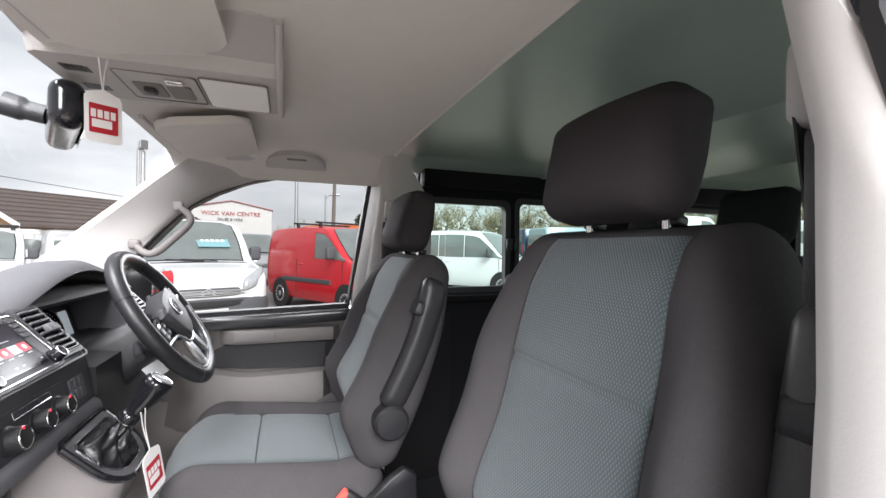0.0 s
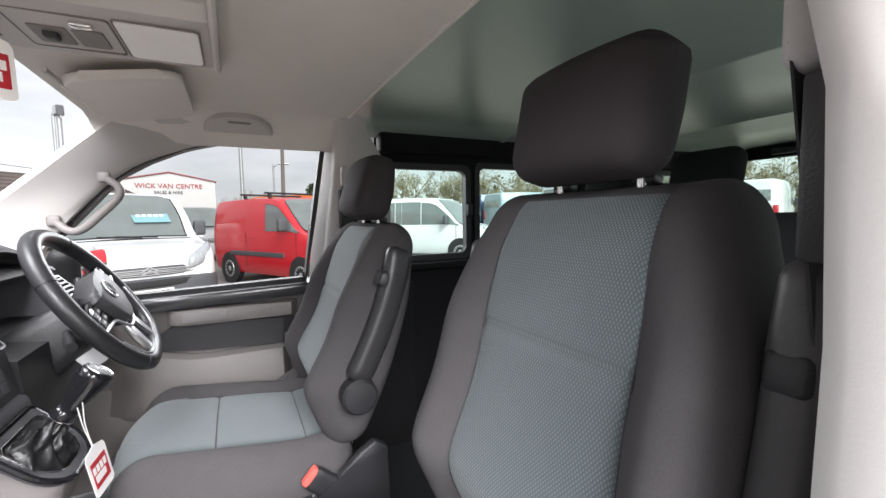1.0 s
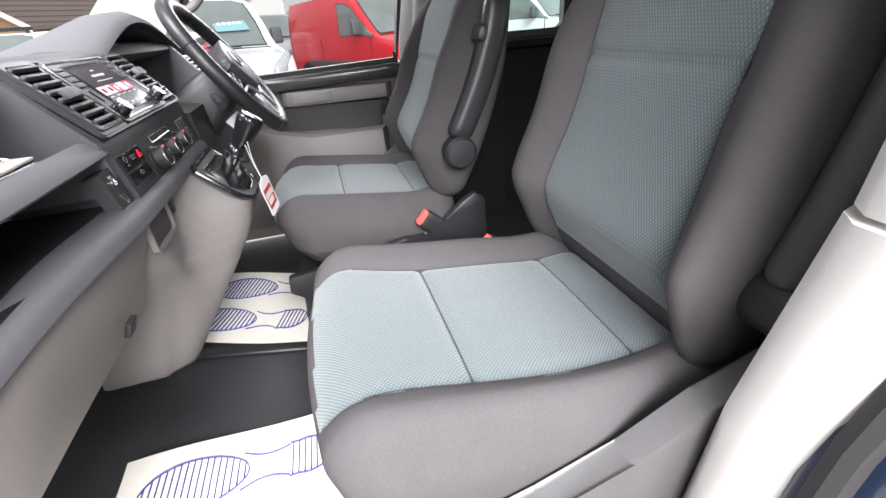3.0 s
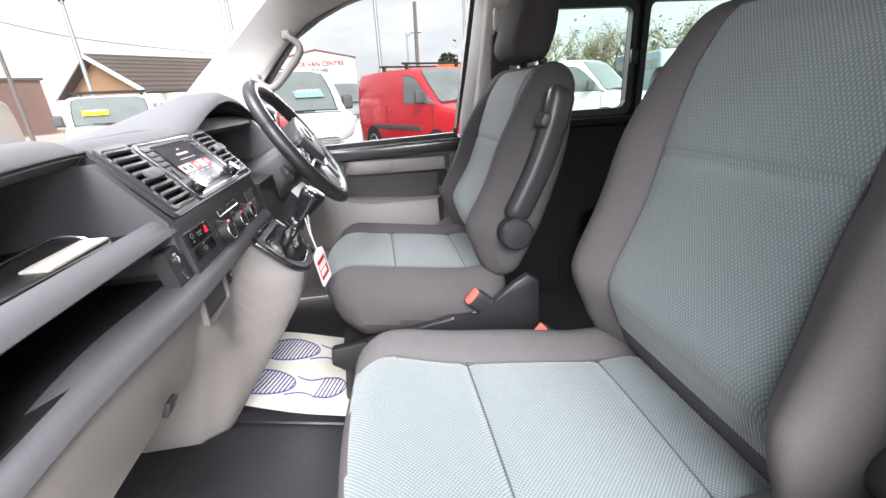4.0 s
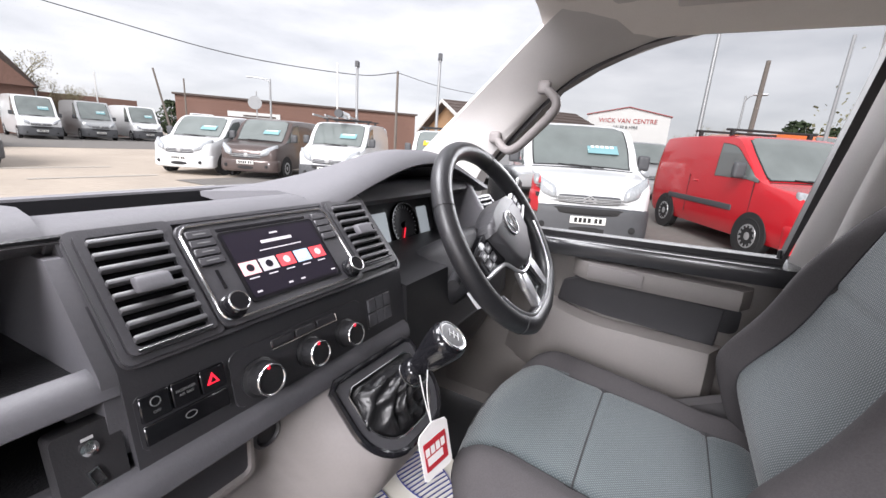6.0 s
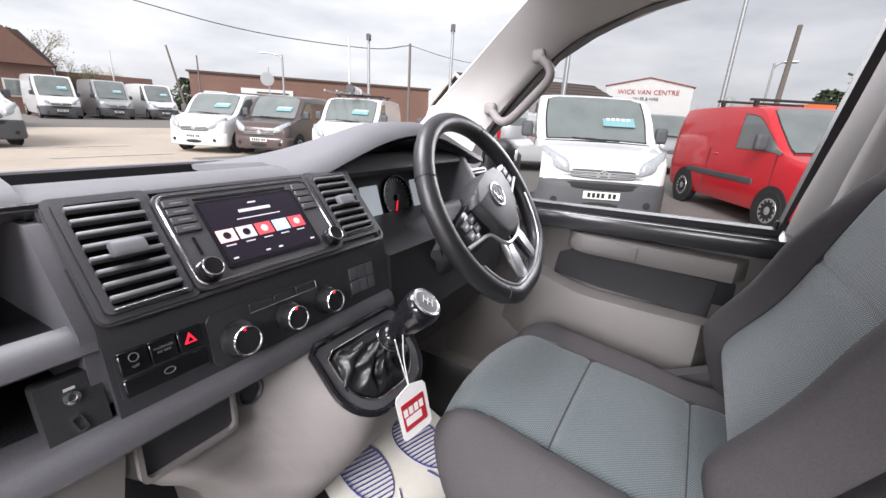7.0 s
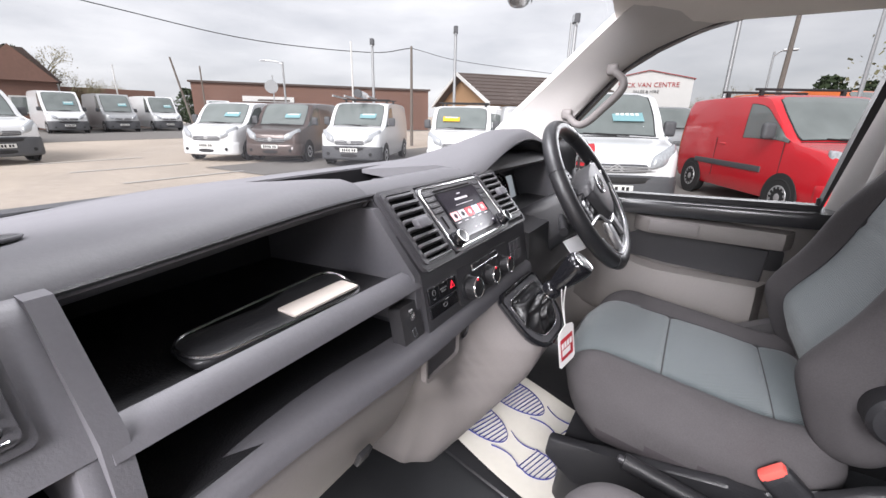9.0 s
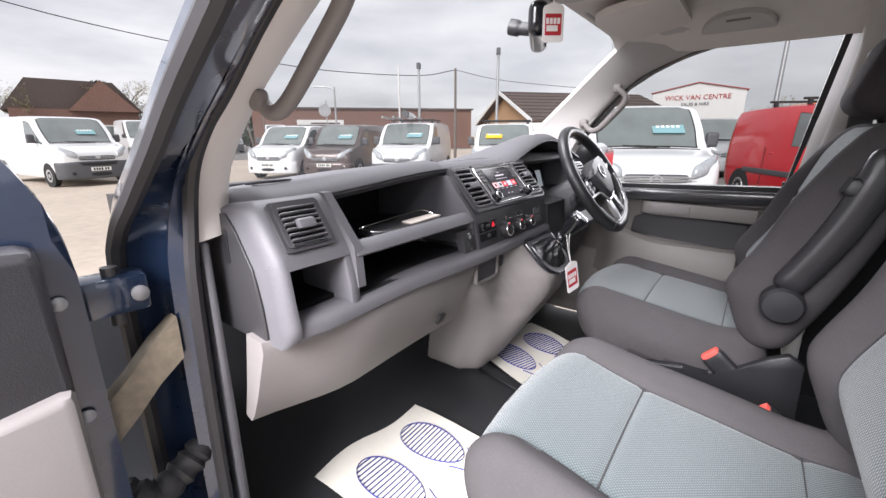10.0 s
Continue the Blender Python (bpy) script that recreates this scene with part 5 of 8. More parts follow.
        part("pivot", lathe([(0.036, -0.026), (0.040, -0.02), (0.040, 0.02), (0.034, 0.027), (0.012, 0.029)], Matrix.Translation(rec @ Vector((-0.006 + 0.8 * fore, y, 0.125))) @ Matrix.Rotation(radians(-90 * k), 4, "X"), 28), M["black"], a)

    # plastic valances, box base and lever
    for k in (-1, 1):
        y = k * 0.262
        low = [(-0.33, 0.815), (-0.34, 0.775), (-0.28, 0.745), (0.10, 0.735), (0.19, 0.78), (0.20, 0.86), (0.15, 0.885), (0.05, 0.845), (-0.15, 0.825)]
        middle = [(-0.335, 0.835), (-0.34, 0.79), (-0.28, 0.745), (0.10, 0.735), (0.20, 0.80), (0.195, 0.955), (0.165, 0.975), (0.13, 0.955), (0.085, 0.915), (0.03, 0.872), (-0.03, 0.882), (-0.12, 0.862), (-0.25, 0.842)]
        tall = [(-0.335, 0.855), (-0.345, 0.81), (-0.28, 0.745), (0.10, 0.735), (0.21, 0.79), (0.235, 0.965), (0.205, 1.018), (0.155, 1.020), (0.07, 0.985), (-0.02, 0.935), (-0.12, 0.895), (-0.25, 0.868)]
        if k != inner:
            part("valance", prism([(dx + x, z) for x, z in tall], 0.034, basis((0, yc + y + 0.017 + k * 0.010, 0), (1, 0, 0), (0, 0, 1), (0, -1, 0)), 0.006, 2), M["valance"], s, "charcoal plastic seat valance")
        if k == inner:
            part("valance", prism([(dx + x, z) for x, z in (middle if yc > 0 else low)], 0.024, basis((0, yc + y + 0.012 + k * 0.002, 0), (1, 0, 0), (0, 0, 1), (0, -1, 0)), 0.006, 2), M["black"], s, "black plastic inner seat valance")
    part("rail_plinth", loft([[Vector((dx + x, yc + y, z)) for x, y in rounded(x0, x1, y0, y1, 0.03, 3)] for z, x0, x1, y0, y1 in ((FLOOR, -0.33, 0.20, -0.235, 0.235), (0.72, -0.32, 0.20, -0.24, 0.24), (0.80, -0.315, 0.19, -0.24, 0.24))]), M["black"], s, "black box base under the seat")
    lever_y = yc - inner * 0.305
    part("height_lever", rbox((0.26, 0.028, 0.042), 0.013, (14, 4, 6), lambda v, u: Vector((dx - 0.07 + v.x, lever_y + v.y, 0.775 + v.z + 0.06 * (v.x + 0.13) * 0.5))), M["valance"], s, "charcoal plastic seat height lever")
    # belt buckle on the inner side
    by = yc + inner * 0.262
    st = part("buckle_stalk", loft([[Vector((dx + 0.12 + a, by + y, z + a * 0.0)) for a, y in rounded(-0.03, 0.03, -0.011, 0.011, 0.008, 3)] for z in (0.80, 0.86, 0.90)]), M["black"], s)
    bk = part("buckle", rbox((0.05, 0.024, 0.085), 0.008, (6, 4, 8), lambda v, u: Matrix.Translation((dx + 0.055, by, 0.90)) @ Matrix.Rotation(radians(-48), 4, "Y") @ v), M["black"], s)
    part("release_button", rbox((0.042, 0.021, 0.022), 0.004, (5, 4, 4), lambda v, u: Matrix.Translation((dx + 0.055, by, 0.90)) @ Matrix.Rotation(radians(-48), 4, "Y") @ (v + Vector((0, 0, 0.038)))), M["redplastic"], bk, "red buckle release button")
    return s


seat(-0.355, 0.0, M["insert"], "grey cloth passenger seat with dark bolsters and folded armrests", 1, radians(-4), 0.08, 0.055)
seat(0.368, -0.096, M["insert"], "grey cloth driver's seat with dark bolsters and folded armrests", -1, 0.0, 0.10, 0.015)


def rear_bench():
    s = thing("rear_bench", (1.1, 0.15, FLOOR), "dark cloth rear bench seat with head restraints", "bench seat")
    part("bench_cushion", rbox((0.54, 1.25, 0.16), 0.06, (12, 24, 6), lambda v, u: Vector((0.85, 0.15, 0.868)) + v), M["insert"], s, "grey-green cloth bench cushion")
    rec = Matrix.Translation((1.16, 0.13, 0.965)) @ Matrix.Rotation(radians(14), 4, "Y")
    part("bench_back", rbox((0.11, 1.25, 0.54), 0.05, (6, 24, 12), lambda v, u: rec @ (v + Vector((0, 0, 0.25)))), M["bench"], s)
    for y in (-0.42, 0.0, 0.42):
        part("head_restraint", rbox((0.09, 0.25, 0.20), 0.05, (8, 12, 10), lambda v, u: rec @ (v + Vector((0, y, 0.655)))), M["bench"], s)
        for d in (-0.06, 0.06):
            part("post", tube([rec @ Vector((0, y + d, 0.48)), rec @ Vector((0, y + d, 0.58))], 0.006, 8), M["chrome"], s)
    part("bench_base", box(0.68, 1.2, -0.42, 0.72, FLOOR, 0.80, 0.02), M["black"], s)
rear_bench()

# handbrake on the floor between the seats, beside the driver
hb = thing("handbrake", (-0.12, 0.02, FLOOR), "black handbrake lever beside the driver's seat", "handbrake")
part("lever", tube(curve_points([(0.065, 0.062, 0.775), (0.02, 0.062, 0.806), (-0.12, 0.062, 0.842), (-0.285, 0.062, 0.876)], 5), [0.012] * 8 + [0.015] * 8, 12), M["black"], hb)
part("button", lathe([(0.007, 0), (0.007, 0.010), (0.004, 0.012)], basis((-0.284, 0.062, 0.876), (0, 1, 0), (0.2, 0, 0.98), (-0.98, 0, 0.2)), 12), M["satin"], hb)
part("boot", rbox((0.12, 0.05, 0.17), 0.02, (8, 6, 6), lambda v, u: Vector((0.055, 0.062, 0.703)) + v * (1 - 0.2 * u.z)), M["black"], hb)

# ---- driver's door, seen from inside ----
door = thing("driver_door", (-0.35, 0.82, 0.62), "grey trimmed driver's door with a black upper rail", "door")




part("door_trim", loft([[Vector((x, y, z)) for x, y in ((-0.90, yi), (-0.80, yi), (-0.40, yi), (-0.1, yi), (0.045, yi + 0.003), (0.06, yi + 0.02), (0.06, 0.88), (-0.90, 0.88))] for z, yi in ((0.66, 0.775), (0.80, 0.782), (0.86, 0.80), (1.02, 0.80), (1.08, 0.802), (1.20, 0.806))]), M["trim"], door, "grey plastic door trim panel")
# black rail under the window
rail = []
for x in span(-0.80, 0.068, 16):
    z = 1.236 + 0.030 * (x + 0.508)
    rail.append([Vector((x, 0.765, z - 0.045)), Vector((x, 0.758, z - 0.02)), Vector((x, 0.765, z - 0.004)), Vector((x, 0.785, z)), Vector((x, 0.86, z + 0.002)), Vector((x, 0.86, z - 0.06))])
part("window_rail", loft(rail), M["rail"], door, "black plastic rail under the window")
part("demist_slot", prism(rounded(-0.36, -0.20, 0.785, 0.805, 0.009), 0.002, Matrix.Translation((0, 0, 1.2445)) @ pose(0, 0, 0, 0, -1.7)), M["gloss"], door)
part("lock_pin", lathe([(0.009, -0.006), (0.009, 0.0), (0.004, 0.001), (0.0045, 0.026), (0.003, 0.028)], pose(0.028, 0.805, 1.256), 16), M["black"], door, "black lock pin")
# pull with a pale inset, armrest bulge, pocket
pull = []
for t in span(0, 1, 16):
    x = lerp(-0.40, 0.00, t)
    d = 0.042 * (smoothstep(0, 0.10, t) - smoothstep(0.94, 1.0, t))
    z = lerp(1.166, 1.164, t)
    pull.append([Vector((x, 0.812, z + 0.026)), Vector((x, 0.798 - d, z + 0.022)), Vector((x, 0.790 - d, z)), Vector((x, 0.796 - d, z - 0.024)), Vector((x, 0.812, z - 0.03))])
part("door_pull", loft(pull), M["trim"], door, "grey door pull bar")
part("pull_inset", box(-0.355, -0.225, 0.7455, 0.75, 1.150, 1.184, 0.004), M["cream"], door, "pale inset on the door pull")
# two dark sheets on the trim paint the shade behind the pull
part("pull_shade", prism(rounded(-0.40, -0.01, 1.068, 1.138, 0.02), 0.004, basis((0, 0.8035, 0), (1, 0, 0), (0, 0, 1), (0, -1, 0))), M["black"], door)
part("recess_shade", prism([(-0.43, 1.06), (-0.30, 1.045), (-0.05, 1.03), (-0.045, 1.128), (-0.37, 1.142), (-0.42, 1.12)], 0.010, basis((0, 0.800, 0), (1, 0, 0), (0, 0, 1), (0, -1, 0)), 0.003, 1), M["endcover"], door, "dark grey sheet for the shade behind the door pull")
pocket = []
for t in span(0, 1, 20):
    x = lerp(-0.56, -0.035, t)
    d = 0.055 * (smoothstep(0, 0.22, t) - smoothstep(0.955, 1.0, t))
    zt = lerp(1.075, 1.030, smoothstep(0.05, 0.5, t))
    pocket.append([Vector((x, 0.806, zt + 0.004)), Vector((x, 0.795 - d, zt)), Vector((x, 0.784 - d, zt - 0.016)), Vector((x, 0.776 - d, zt - 0.08)), Vector((x, 0.772 - d, 0.885)), Vector((x, 0.785 - d, 0.862)), Vector((x, 0.806, 0.856))])
part("door_pocket", loft(pocket), M["trim"], door, "grey map pocket bulging from the door")
# black bar paints the shadow under the pocket
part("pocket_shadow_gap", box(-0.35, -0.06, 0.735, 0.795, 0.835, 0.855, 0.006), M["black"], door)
part("speaker_panel", prism([(-0.75, 0.70), (-0.47, 0.70), (-0.44, 0.78), (-0.46, 0.90), (-0.53, 0.965), (-0.75, 0.985)], 0.016, basis((0, 0.788, 0), (1, 0, 0), (0, 0, 1), (0, -1, 0)), 0.006, 2), M["trim"], door, "grey speaker panel low on the door")
# window glass and frame of the door
WIN = [(0.033, 1.262), (0.066, 1.50), (0.096, 1.712), (0.088, 1.734), (0.060, 1.747), (-0.06, 1.748), (-0.175, 1.736), (-0.316, 1.700), (-0.41, 1.657), (-0.49, 1.608), (-0.585, 1.50), (-0.69, 1.385), (-0.78, 1.275), (-0.78, 1.235)]


def grow(poly, d):
    n, out = len(poly), []
    cx, cz = sum(p[0] for p in poly) / n, sum(p[1] for p in poly) / n
    for i, p in enumerate(poly):
        a, c = Vector(poly[i - 1]), Vector(poly[(i + 1) % n])
        t = (c - a).normalized()
        nn = Vector((t.y, -t.x))
        if nn.dot(Vector(p) - Vector((cx, cz))) < 0:
            nn = -nn
        out.append((p[0] + nn.x * d, p[1] + nn.y * d))
    return out


def lean(x, z, out=0.0):
    return Vector((x, 0.806 - 0.125 * (z - 1.25) + out, z))


def lean_ring(outer, inner, o0, o1):
    b = bmesh.new()
    rings = [[lean(*p, o) for p in poly] for poly, o in ((inner, o0), (outer, o0), (outer, o1), (inner, o1))]
    vs = [[b.verts.new(p) for p in r] for r in rings]
    n = len(outer)
    for i in range(4):
        for j in range(n):
            b.faces.new((vs[i][j], vs[i][(j + 1) % n], vs[(i + 1) % 4][(j + 1) % n], vs[(i + 1) % 4][j]))
    return b
part("window_seal", lean_ring(grow(WIN, 0.012), grow(WIN, -0.004), -0.012, 0.03), M["seal"], door, "black window seal")
b = bmesh.new()
f = [b.verts.new(lean(*p, 0.022)) for p in grow(WIN, 0.01)]
b.faces.new(f)
g = part("pane", b, M["glass"], door)
g.visible_shadow = False
# header over the door window, between headliner and seal
rows = []
for x in span(-0.20, 0.14, 8):
    zt = 1.755 - 0.022 * smoothstep(-0.06, -0.20, x)
    rows.append([(x, 0.800, zt - 0.006), (x, 0.748, zt - 0.002), (x, 0.735, zt + 0.003), (x, 0.715, 1.760), (x, 0.68, 1.772), (x, 0.62, 1.790)])
strip("trim_door_header", rows, M["pillar"], "warm grey trim over the driver's door", away=(0, 0.5, 0.6), thick=0.02)
rows = [[(p[0], -p[1], p[2]) for p in r] for r in rows]
strip("trim_door_header_passenger", rows, M["pillar"], "warm grey trim over the passenger door", away=(0, -0.5, 0.6), thick=0.02)
# small corner trim with door mirror seen through the glass
def door_mirror(side, label):
    mr = thing("door_mirror", (-0.69, side * 0.95, 1.25), label, "mirror")
    part("housing", rbox((0.11, 0.25, 0.205), 0.050, (8, 12, 12), lambda v, u: Vector((-0.695, side * 1.06, 1.300)) + v), M["black"], mr)
    part("mirror_glass", prism(rounded(-0.104, 0.104, -0.080, 0.080, 0.035), 0.003, basis((-0.637, side * 1.06, 1.300), Vector((0.10, 1, 0)).normalized(), (0, 0, 1), Vector((1, -0.10, 0)).normalized())), M["mirror"], mr)
    part("arm", box(-0.72, -0.66, min(side * 0.84, side * 1.0), max(side * 0.84, side * 1.0), 1.225, 1.285, 0.015), M["black"], mr)
door_mirror(1, "black door mirror outside the driver's window")
part("corner_cover", prism([(-0.80, 1.235), (-0.60, 1.235), (-0.79, 1.36)], 0.02, basis((0, 0.806, 0), (1, 0, 0), (0, 0, 1), (0, -1, 0)), 0.004, 1), M["black"], door, "black mirror corner cover")

# ---- overhead: console, visors, grips, mirror ----
oc = thing("overhead_console", (-0.35, -0.10, 1.76), "grey overhead console with reading lights and switches", "overhead console")
rings = []
for x, w0, zb in ((-0.535, 0.070, 1.752), (-0.52, 0.088, 1.749), (-0.46, 0.094, 1.748), (-0.36, 0.096, 1.750), (-0.26, 0.097, 1.752), (-0.215, 0.097, 1.753), (-0.199, 0.092, 1.757)):
    wt = 0.205 - 0.02 * smoothstep(-0.3, -0.53, x)
    rings.append([Vector((x, y, z)) for y, z in ((-wt, 1.812), (-wt, 1.796), (-0.150, 1.783), (-w0 - 0.012, 1.772), (-w0 - 0.006, zb + 0.008), (-w0, zb), (w0, zb), (w0 + 0.006, zb + 0.008), (w0 + 0.012, 1.772), (0.150, 1.783), (wt, 1.796), (wt, 1.812))])
part("housing", loft(rings), M["pillar"], oc, "warm grey moulded overhead console")
# raised lip round its rear end
lip = [Vector((-0.203, y, z)) for y, z in ((-0.205, 1.792), (-0.165, 1.779), (-0.125, 1.764), (-0.104, 1.755), (-0.08, 1.7515), (0.08, 1.7515), (0.104, 1.755), (0.125, 1.764), (0.165, 1.779), (0.205, 1.792))]
part("rear_lip", tube(curve_points(lip, 3), 0.006, 8), M["pillar"], oc)
OB = basis((-0.36, 0.0, 1.7505), (1, 0, 0), (0, -1, 0), (0, 0, -1))
part("light_panel", frame_ring(rounded(-0.085, 0.030, -0.072, 0.060, 0.008), rounded(-0.083, 0.028, -0.070, 0.058, 0.007), 0.003, OB), M["trim"], oc)
for x0, x1 in ((-0.070, -0.028), (-0.022, 0.014)):
    part("switch_recess", prism(rounded(x0, x1, -0.052, 0.012, 0.005), 0.003, OB @ pose(0, 0, 0.0002)), M["trim"], oc)
part("switch", rbox((0.018, 0.022, 0.012), 0.004, (5, 5, 3), lambda v, u: OB @ (v + Vector((-0.049, -0.015, 0.005)))), M["black"], oc, "black rocker switch")
part("switch", rbox((0.026, 0.016, 0.008), 0.003, (5, 5, 3), lambda v, u: OB @ (v + Vector((-0.004, 0.036, 0.004)))), M["chrome"], oc, "pale sliding switch")
part("lens", prism(rounded(0.036, 0.136, -0.074, 0.064, 0.006), 0.003, OB, 0.001, 1), M["tag"], oc, "pale frosted lamp lens")
part("lens_gap", frame_ring(rounded(0.033, 0.139, -0.077, 0.067, 0.008), rounded(0.035, 0.137, -0.075, 0.065, 0.006), 0.0022, OB), M["trim"], oc)
for yy in (-0.055, 0.025):
    gr_ = part("microphone_grille", prism(rounded(-0.150, -0.112, yy, yy + 0.028, 0.004), 0.0022, OB), M["trim"], oc)
    for i in range(6):
        part("slot", box(-0.147 + 0.006 * i, -0.1435 + 0.006 * i, yy + 0.003, yy + 0.025, 0.0018, 0.003, m=OB), M["black"], gr_)


def sun_visor(yc, half, label):
    v_ = thing("sun_visor", (-0.45, yc, 1.76), label, "sun visor", "sun visors")
    part("panel", prism(rounded(-0.095, 0.095, -half, half, 0.035, 6), 0.018, Matrix.Translation((-0.362, yc, 1.741)) @ Matrix.Rotation(radians(-9), 4, "Y"), 0.007, 3), M["headliner"], v_)
    part("hinge_rod", tube([(-0.470, yc - half - 0.01, 1.742), (-0.470, yc + half - 0.01, 1.742)], 0.005, 8), M["pillar"], v_)
sun_visor(0.362, 0.172, "warm grey sun visor folded against the headliner over the driver")
sun_visor(-0.345, 0.19, "warm grey sun visor folded against the headliner over the passenger")
# dome-shaped hat grip cover over the driver's door
dm = thing("handle_cover", (-0.16, 0.66, 1.77), "half-round grey cover over the driver's door", "cover")
dome = [(0.094 * math.cos(a) * (1 if abs(math.cos(a)) < 0.97 else 1.0), 0.080 * math.sin(a) ** 0.8) for a in span(0.0, math.pi, 20)]
HC = basis((-0.162, 0.640, 1.7475), (-1, 0, 0), Vector((0, -0.895, 0.446)), Vector((0, -0.446, -0.895)))
part("shell", prism(dome, 0.020, HC @ pose(0, 0, -0.006), 0.007, 3), M["pillar"], dm)
part("grip_slot", prism(rounded(-0.030, 0.030, 0.052, 0.060, 0.003), 0.002, HC @ pose(0, 0, 0.0135)), M["trim"], dm)

mir = thing("rear_view_mirror", (-0.60, 0.03, 1.66), "black interior mirror on a windscreen stalk", "mirror")
mm = Matrix.Translation((-0.555, 0.085, 1.700)) @ Matrix.Rotation(radians(24), 4, "Z")
part("housing", rbox((0.045, 0.25, 0.075), 0.020, (6, 14, 8), lambda v, u: mm @ v), M["gloss"], mir)
part("mirror_glass", prism(rounded(-0.116, 0.116, -0.031, 0.031, 0.014), 0.002, mm @ basis((0.0215, 0, 0), (0, 1, 0), (0, 0, 1), (1, 0, 0))), M["mirror"], mir)
part("stalk", tube(curve_points([mm @ Vector((-0.02, 0, 0.0)), (-0.60, 0.075, 1.705), (-0.628, 0.07, 1.712)], 5), [0.016] * 6 + [0.02] * 5, 12), M["black"], mir)
hang_tag("hang_tag", (-0.432, -0.112, 1.698), (0.8, 0.6, 0), (0.02, 0, -1), "white card tag with a red print hanging from the visor", 0.06, 0.72)

# ---- paper mats with shoe prints ----
def shoe_mat(x, y, turn, label, words):
    t = thing("paper_mat", (x, y, FLOOR), label, "floor mat", "paper floor mats")
    m = pose(x, y, FLOOR + 0.010, 0, 0, turn)
    L, Wd = 0.50, 0.36
    b = bmesh.new()
    n = 16
    vs = [[b.verts.new(m @ Vector((L * (i / n - 0.5), Wd * (j / n - 0.5), 0.006 + 0.0055 * math.sin(7.0 * i / n + 3 * j / n) * math.sin(4 * j / n + 1)))) for j in range(n + 1)] for i in range(n + 1)]
    for i in range(n):
        for j in range(n):
            b.faces.new((vs[i][j], vs[i + 1][j], vs[i + 1][j + 1], vs[i][j + 1]))
    part("sheet", b, M["paper"], t)
    def lift(p):
        u_, v_ = p[0] / L + 0.5, p[1] / Wd + 0.5
        return m @ Vector((p[0], p[1], 0.0085 + 0.0055 * math.sin(7.0 * u_ + 3 * v_) * math.sin(4 * v_ + 1)))
    for cy, k in ((-0.080, 1), (0.080, -1)):
        fore = [(-0.075 + 0.100 * math.cos(a), cy + 0.054 * math.sin(a) * (1 - 0.12 * math.cos(a))) for a in span(0, 6.283, 28)[:-1]]
        heel = [(0.135 + 0.048 * math.cos(a), cy + 0.041 * math.sin(a)) for a in span(-1.9, 1.9, 16)] + [(0.100, cy + 0.039)]
        pr = part("shoe_print", tube([lift(p) for p in fore], 0.0024, 5, closed=True, flat=0.4, up=(0, 0, 1)), M["ink"], t, "blue outline of a shoe sole")
        part("heel_print", tube([lift(p) for p in [(0.100, cy - 0.039)] + heel], 0.0024, 5, flat=0.4, up=(0, 0, 1)), M["ink"], pr)
        for sgn in (-1, 1):
            part("waist_line", tube([lift((lerp(0.012, 0.100, q), cy + sgn * lerp(0.040, 0.026, math.sin(math.pi * q * 0.9)))) for q in span(0, 1, 6)], 0.0022, 5, flat=0.4, up=(0, 0, 1)), M["ink"], pr)
        for i in range(16):
            xx = -0.166 + 0.0122 * i
            c = (xx + 0.075) / 0.100
            if abs(c) < 0.98:
                w_ = 0.054 * math.sqrt(1 - c * c) * (1 - 0.12 * c)
                part("stripe", tube([lift((xx, cy + q * w_)) for q in span(-1, 1, 6)], 0.0026, 5, flat=0.4, up=(0, 0, 1)), M["ink"], pr)
        for i in range(7):
            xx = 0.106 + 0.0115 * i
            c = (xx - 0.135) / 0.048
            if abs(c) < 0.98:
                w_ = 0.041 * math.sqrt(max(0.05, 1 - c * c)) if c > 0 else 0.039
                part("stripe", tube([lift((xx, cy + q * w_)) for q in span(-1, 1, 4)], 0.0026, 5, flat=0.4, up=(0, 0, 1)), M["ink"], pr)
    part("lettering", lettering(words, 0.026, m @ pose(0.222, 0.0, 0.0125, 0, 0, 90), 0.0004), M["ink"], t)
shoe_mat(-0.575, 0.33, -20, "white paper floor mat with blue shoe sole prints, driver side", "Thank you for your")
shoe_mat(-0.565, -0.345, 0, "white paper floor mat with blue shoe sole prints, passenger side", "Thank you for your")
# black underlay sheet under the driver's paper
und = thing("rubber_mat", (-0.6, 0.3, FLOOR), "black rubber mat under the paper in the driver's footwell", "floor mat")
part("sheet", box(-0.27, 0.27, -0.22, 0.22, 0, 0.009, 0.004, 1, pose(-0.575, 0.33, FLOOR, 0, 0, -14)), M["black"], und)
# pedals
for y, z in ((0.30, 0.78), (0.42, 0.78), (0.54, 0.76)):
    pd = thing("pedal", (-0.86, y, 0.70), "black rubber foot pedal in the driver's footwell", "pedal", "foot pedals")
    part("pad", box(-0.03, 0.03, -0.035, 0.035, 0, 0.012, 0.005, 1, pose(-0.85, y, z, 0, 60)), M["rubber"], pd)
    part("arm", tube([(-0.86, y, z), (-0.95, y, z + 0.16)], 0.008, 8), M["steel"], pd)
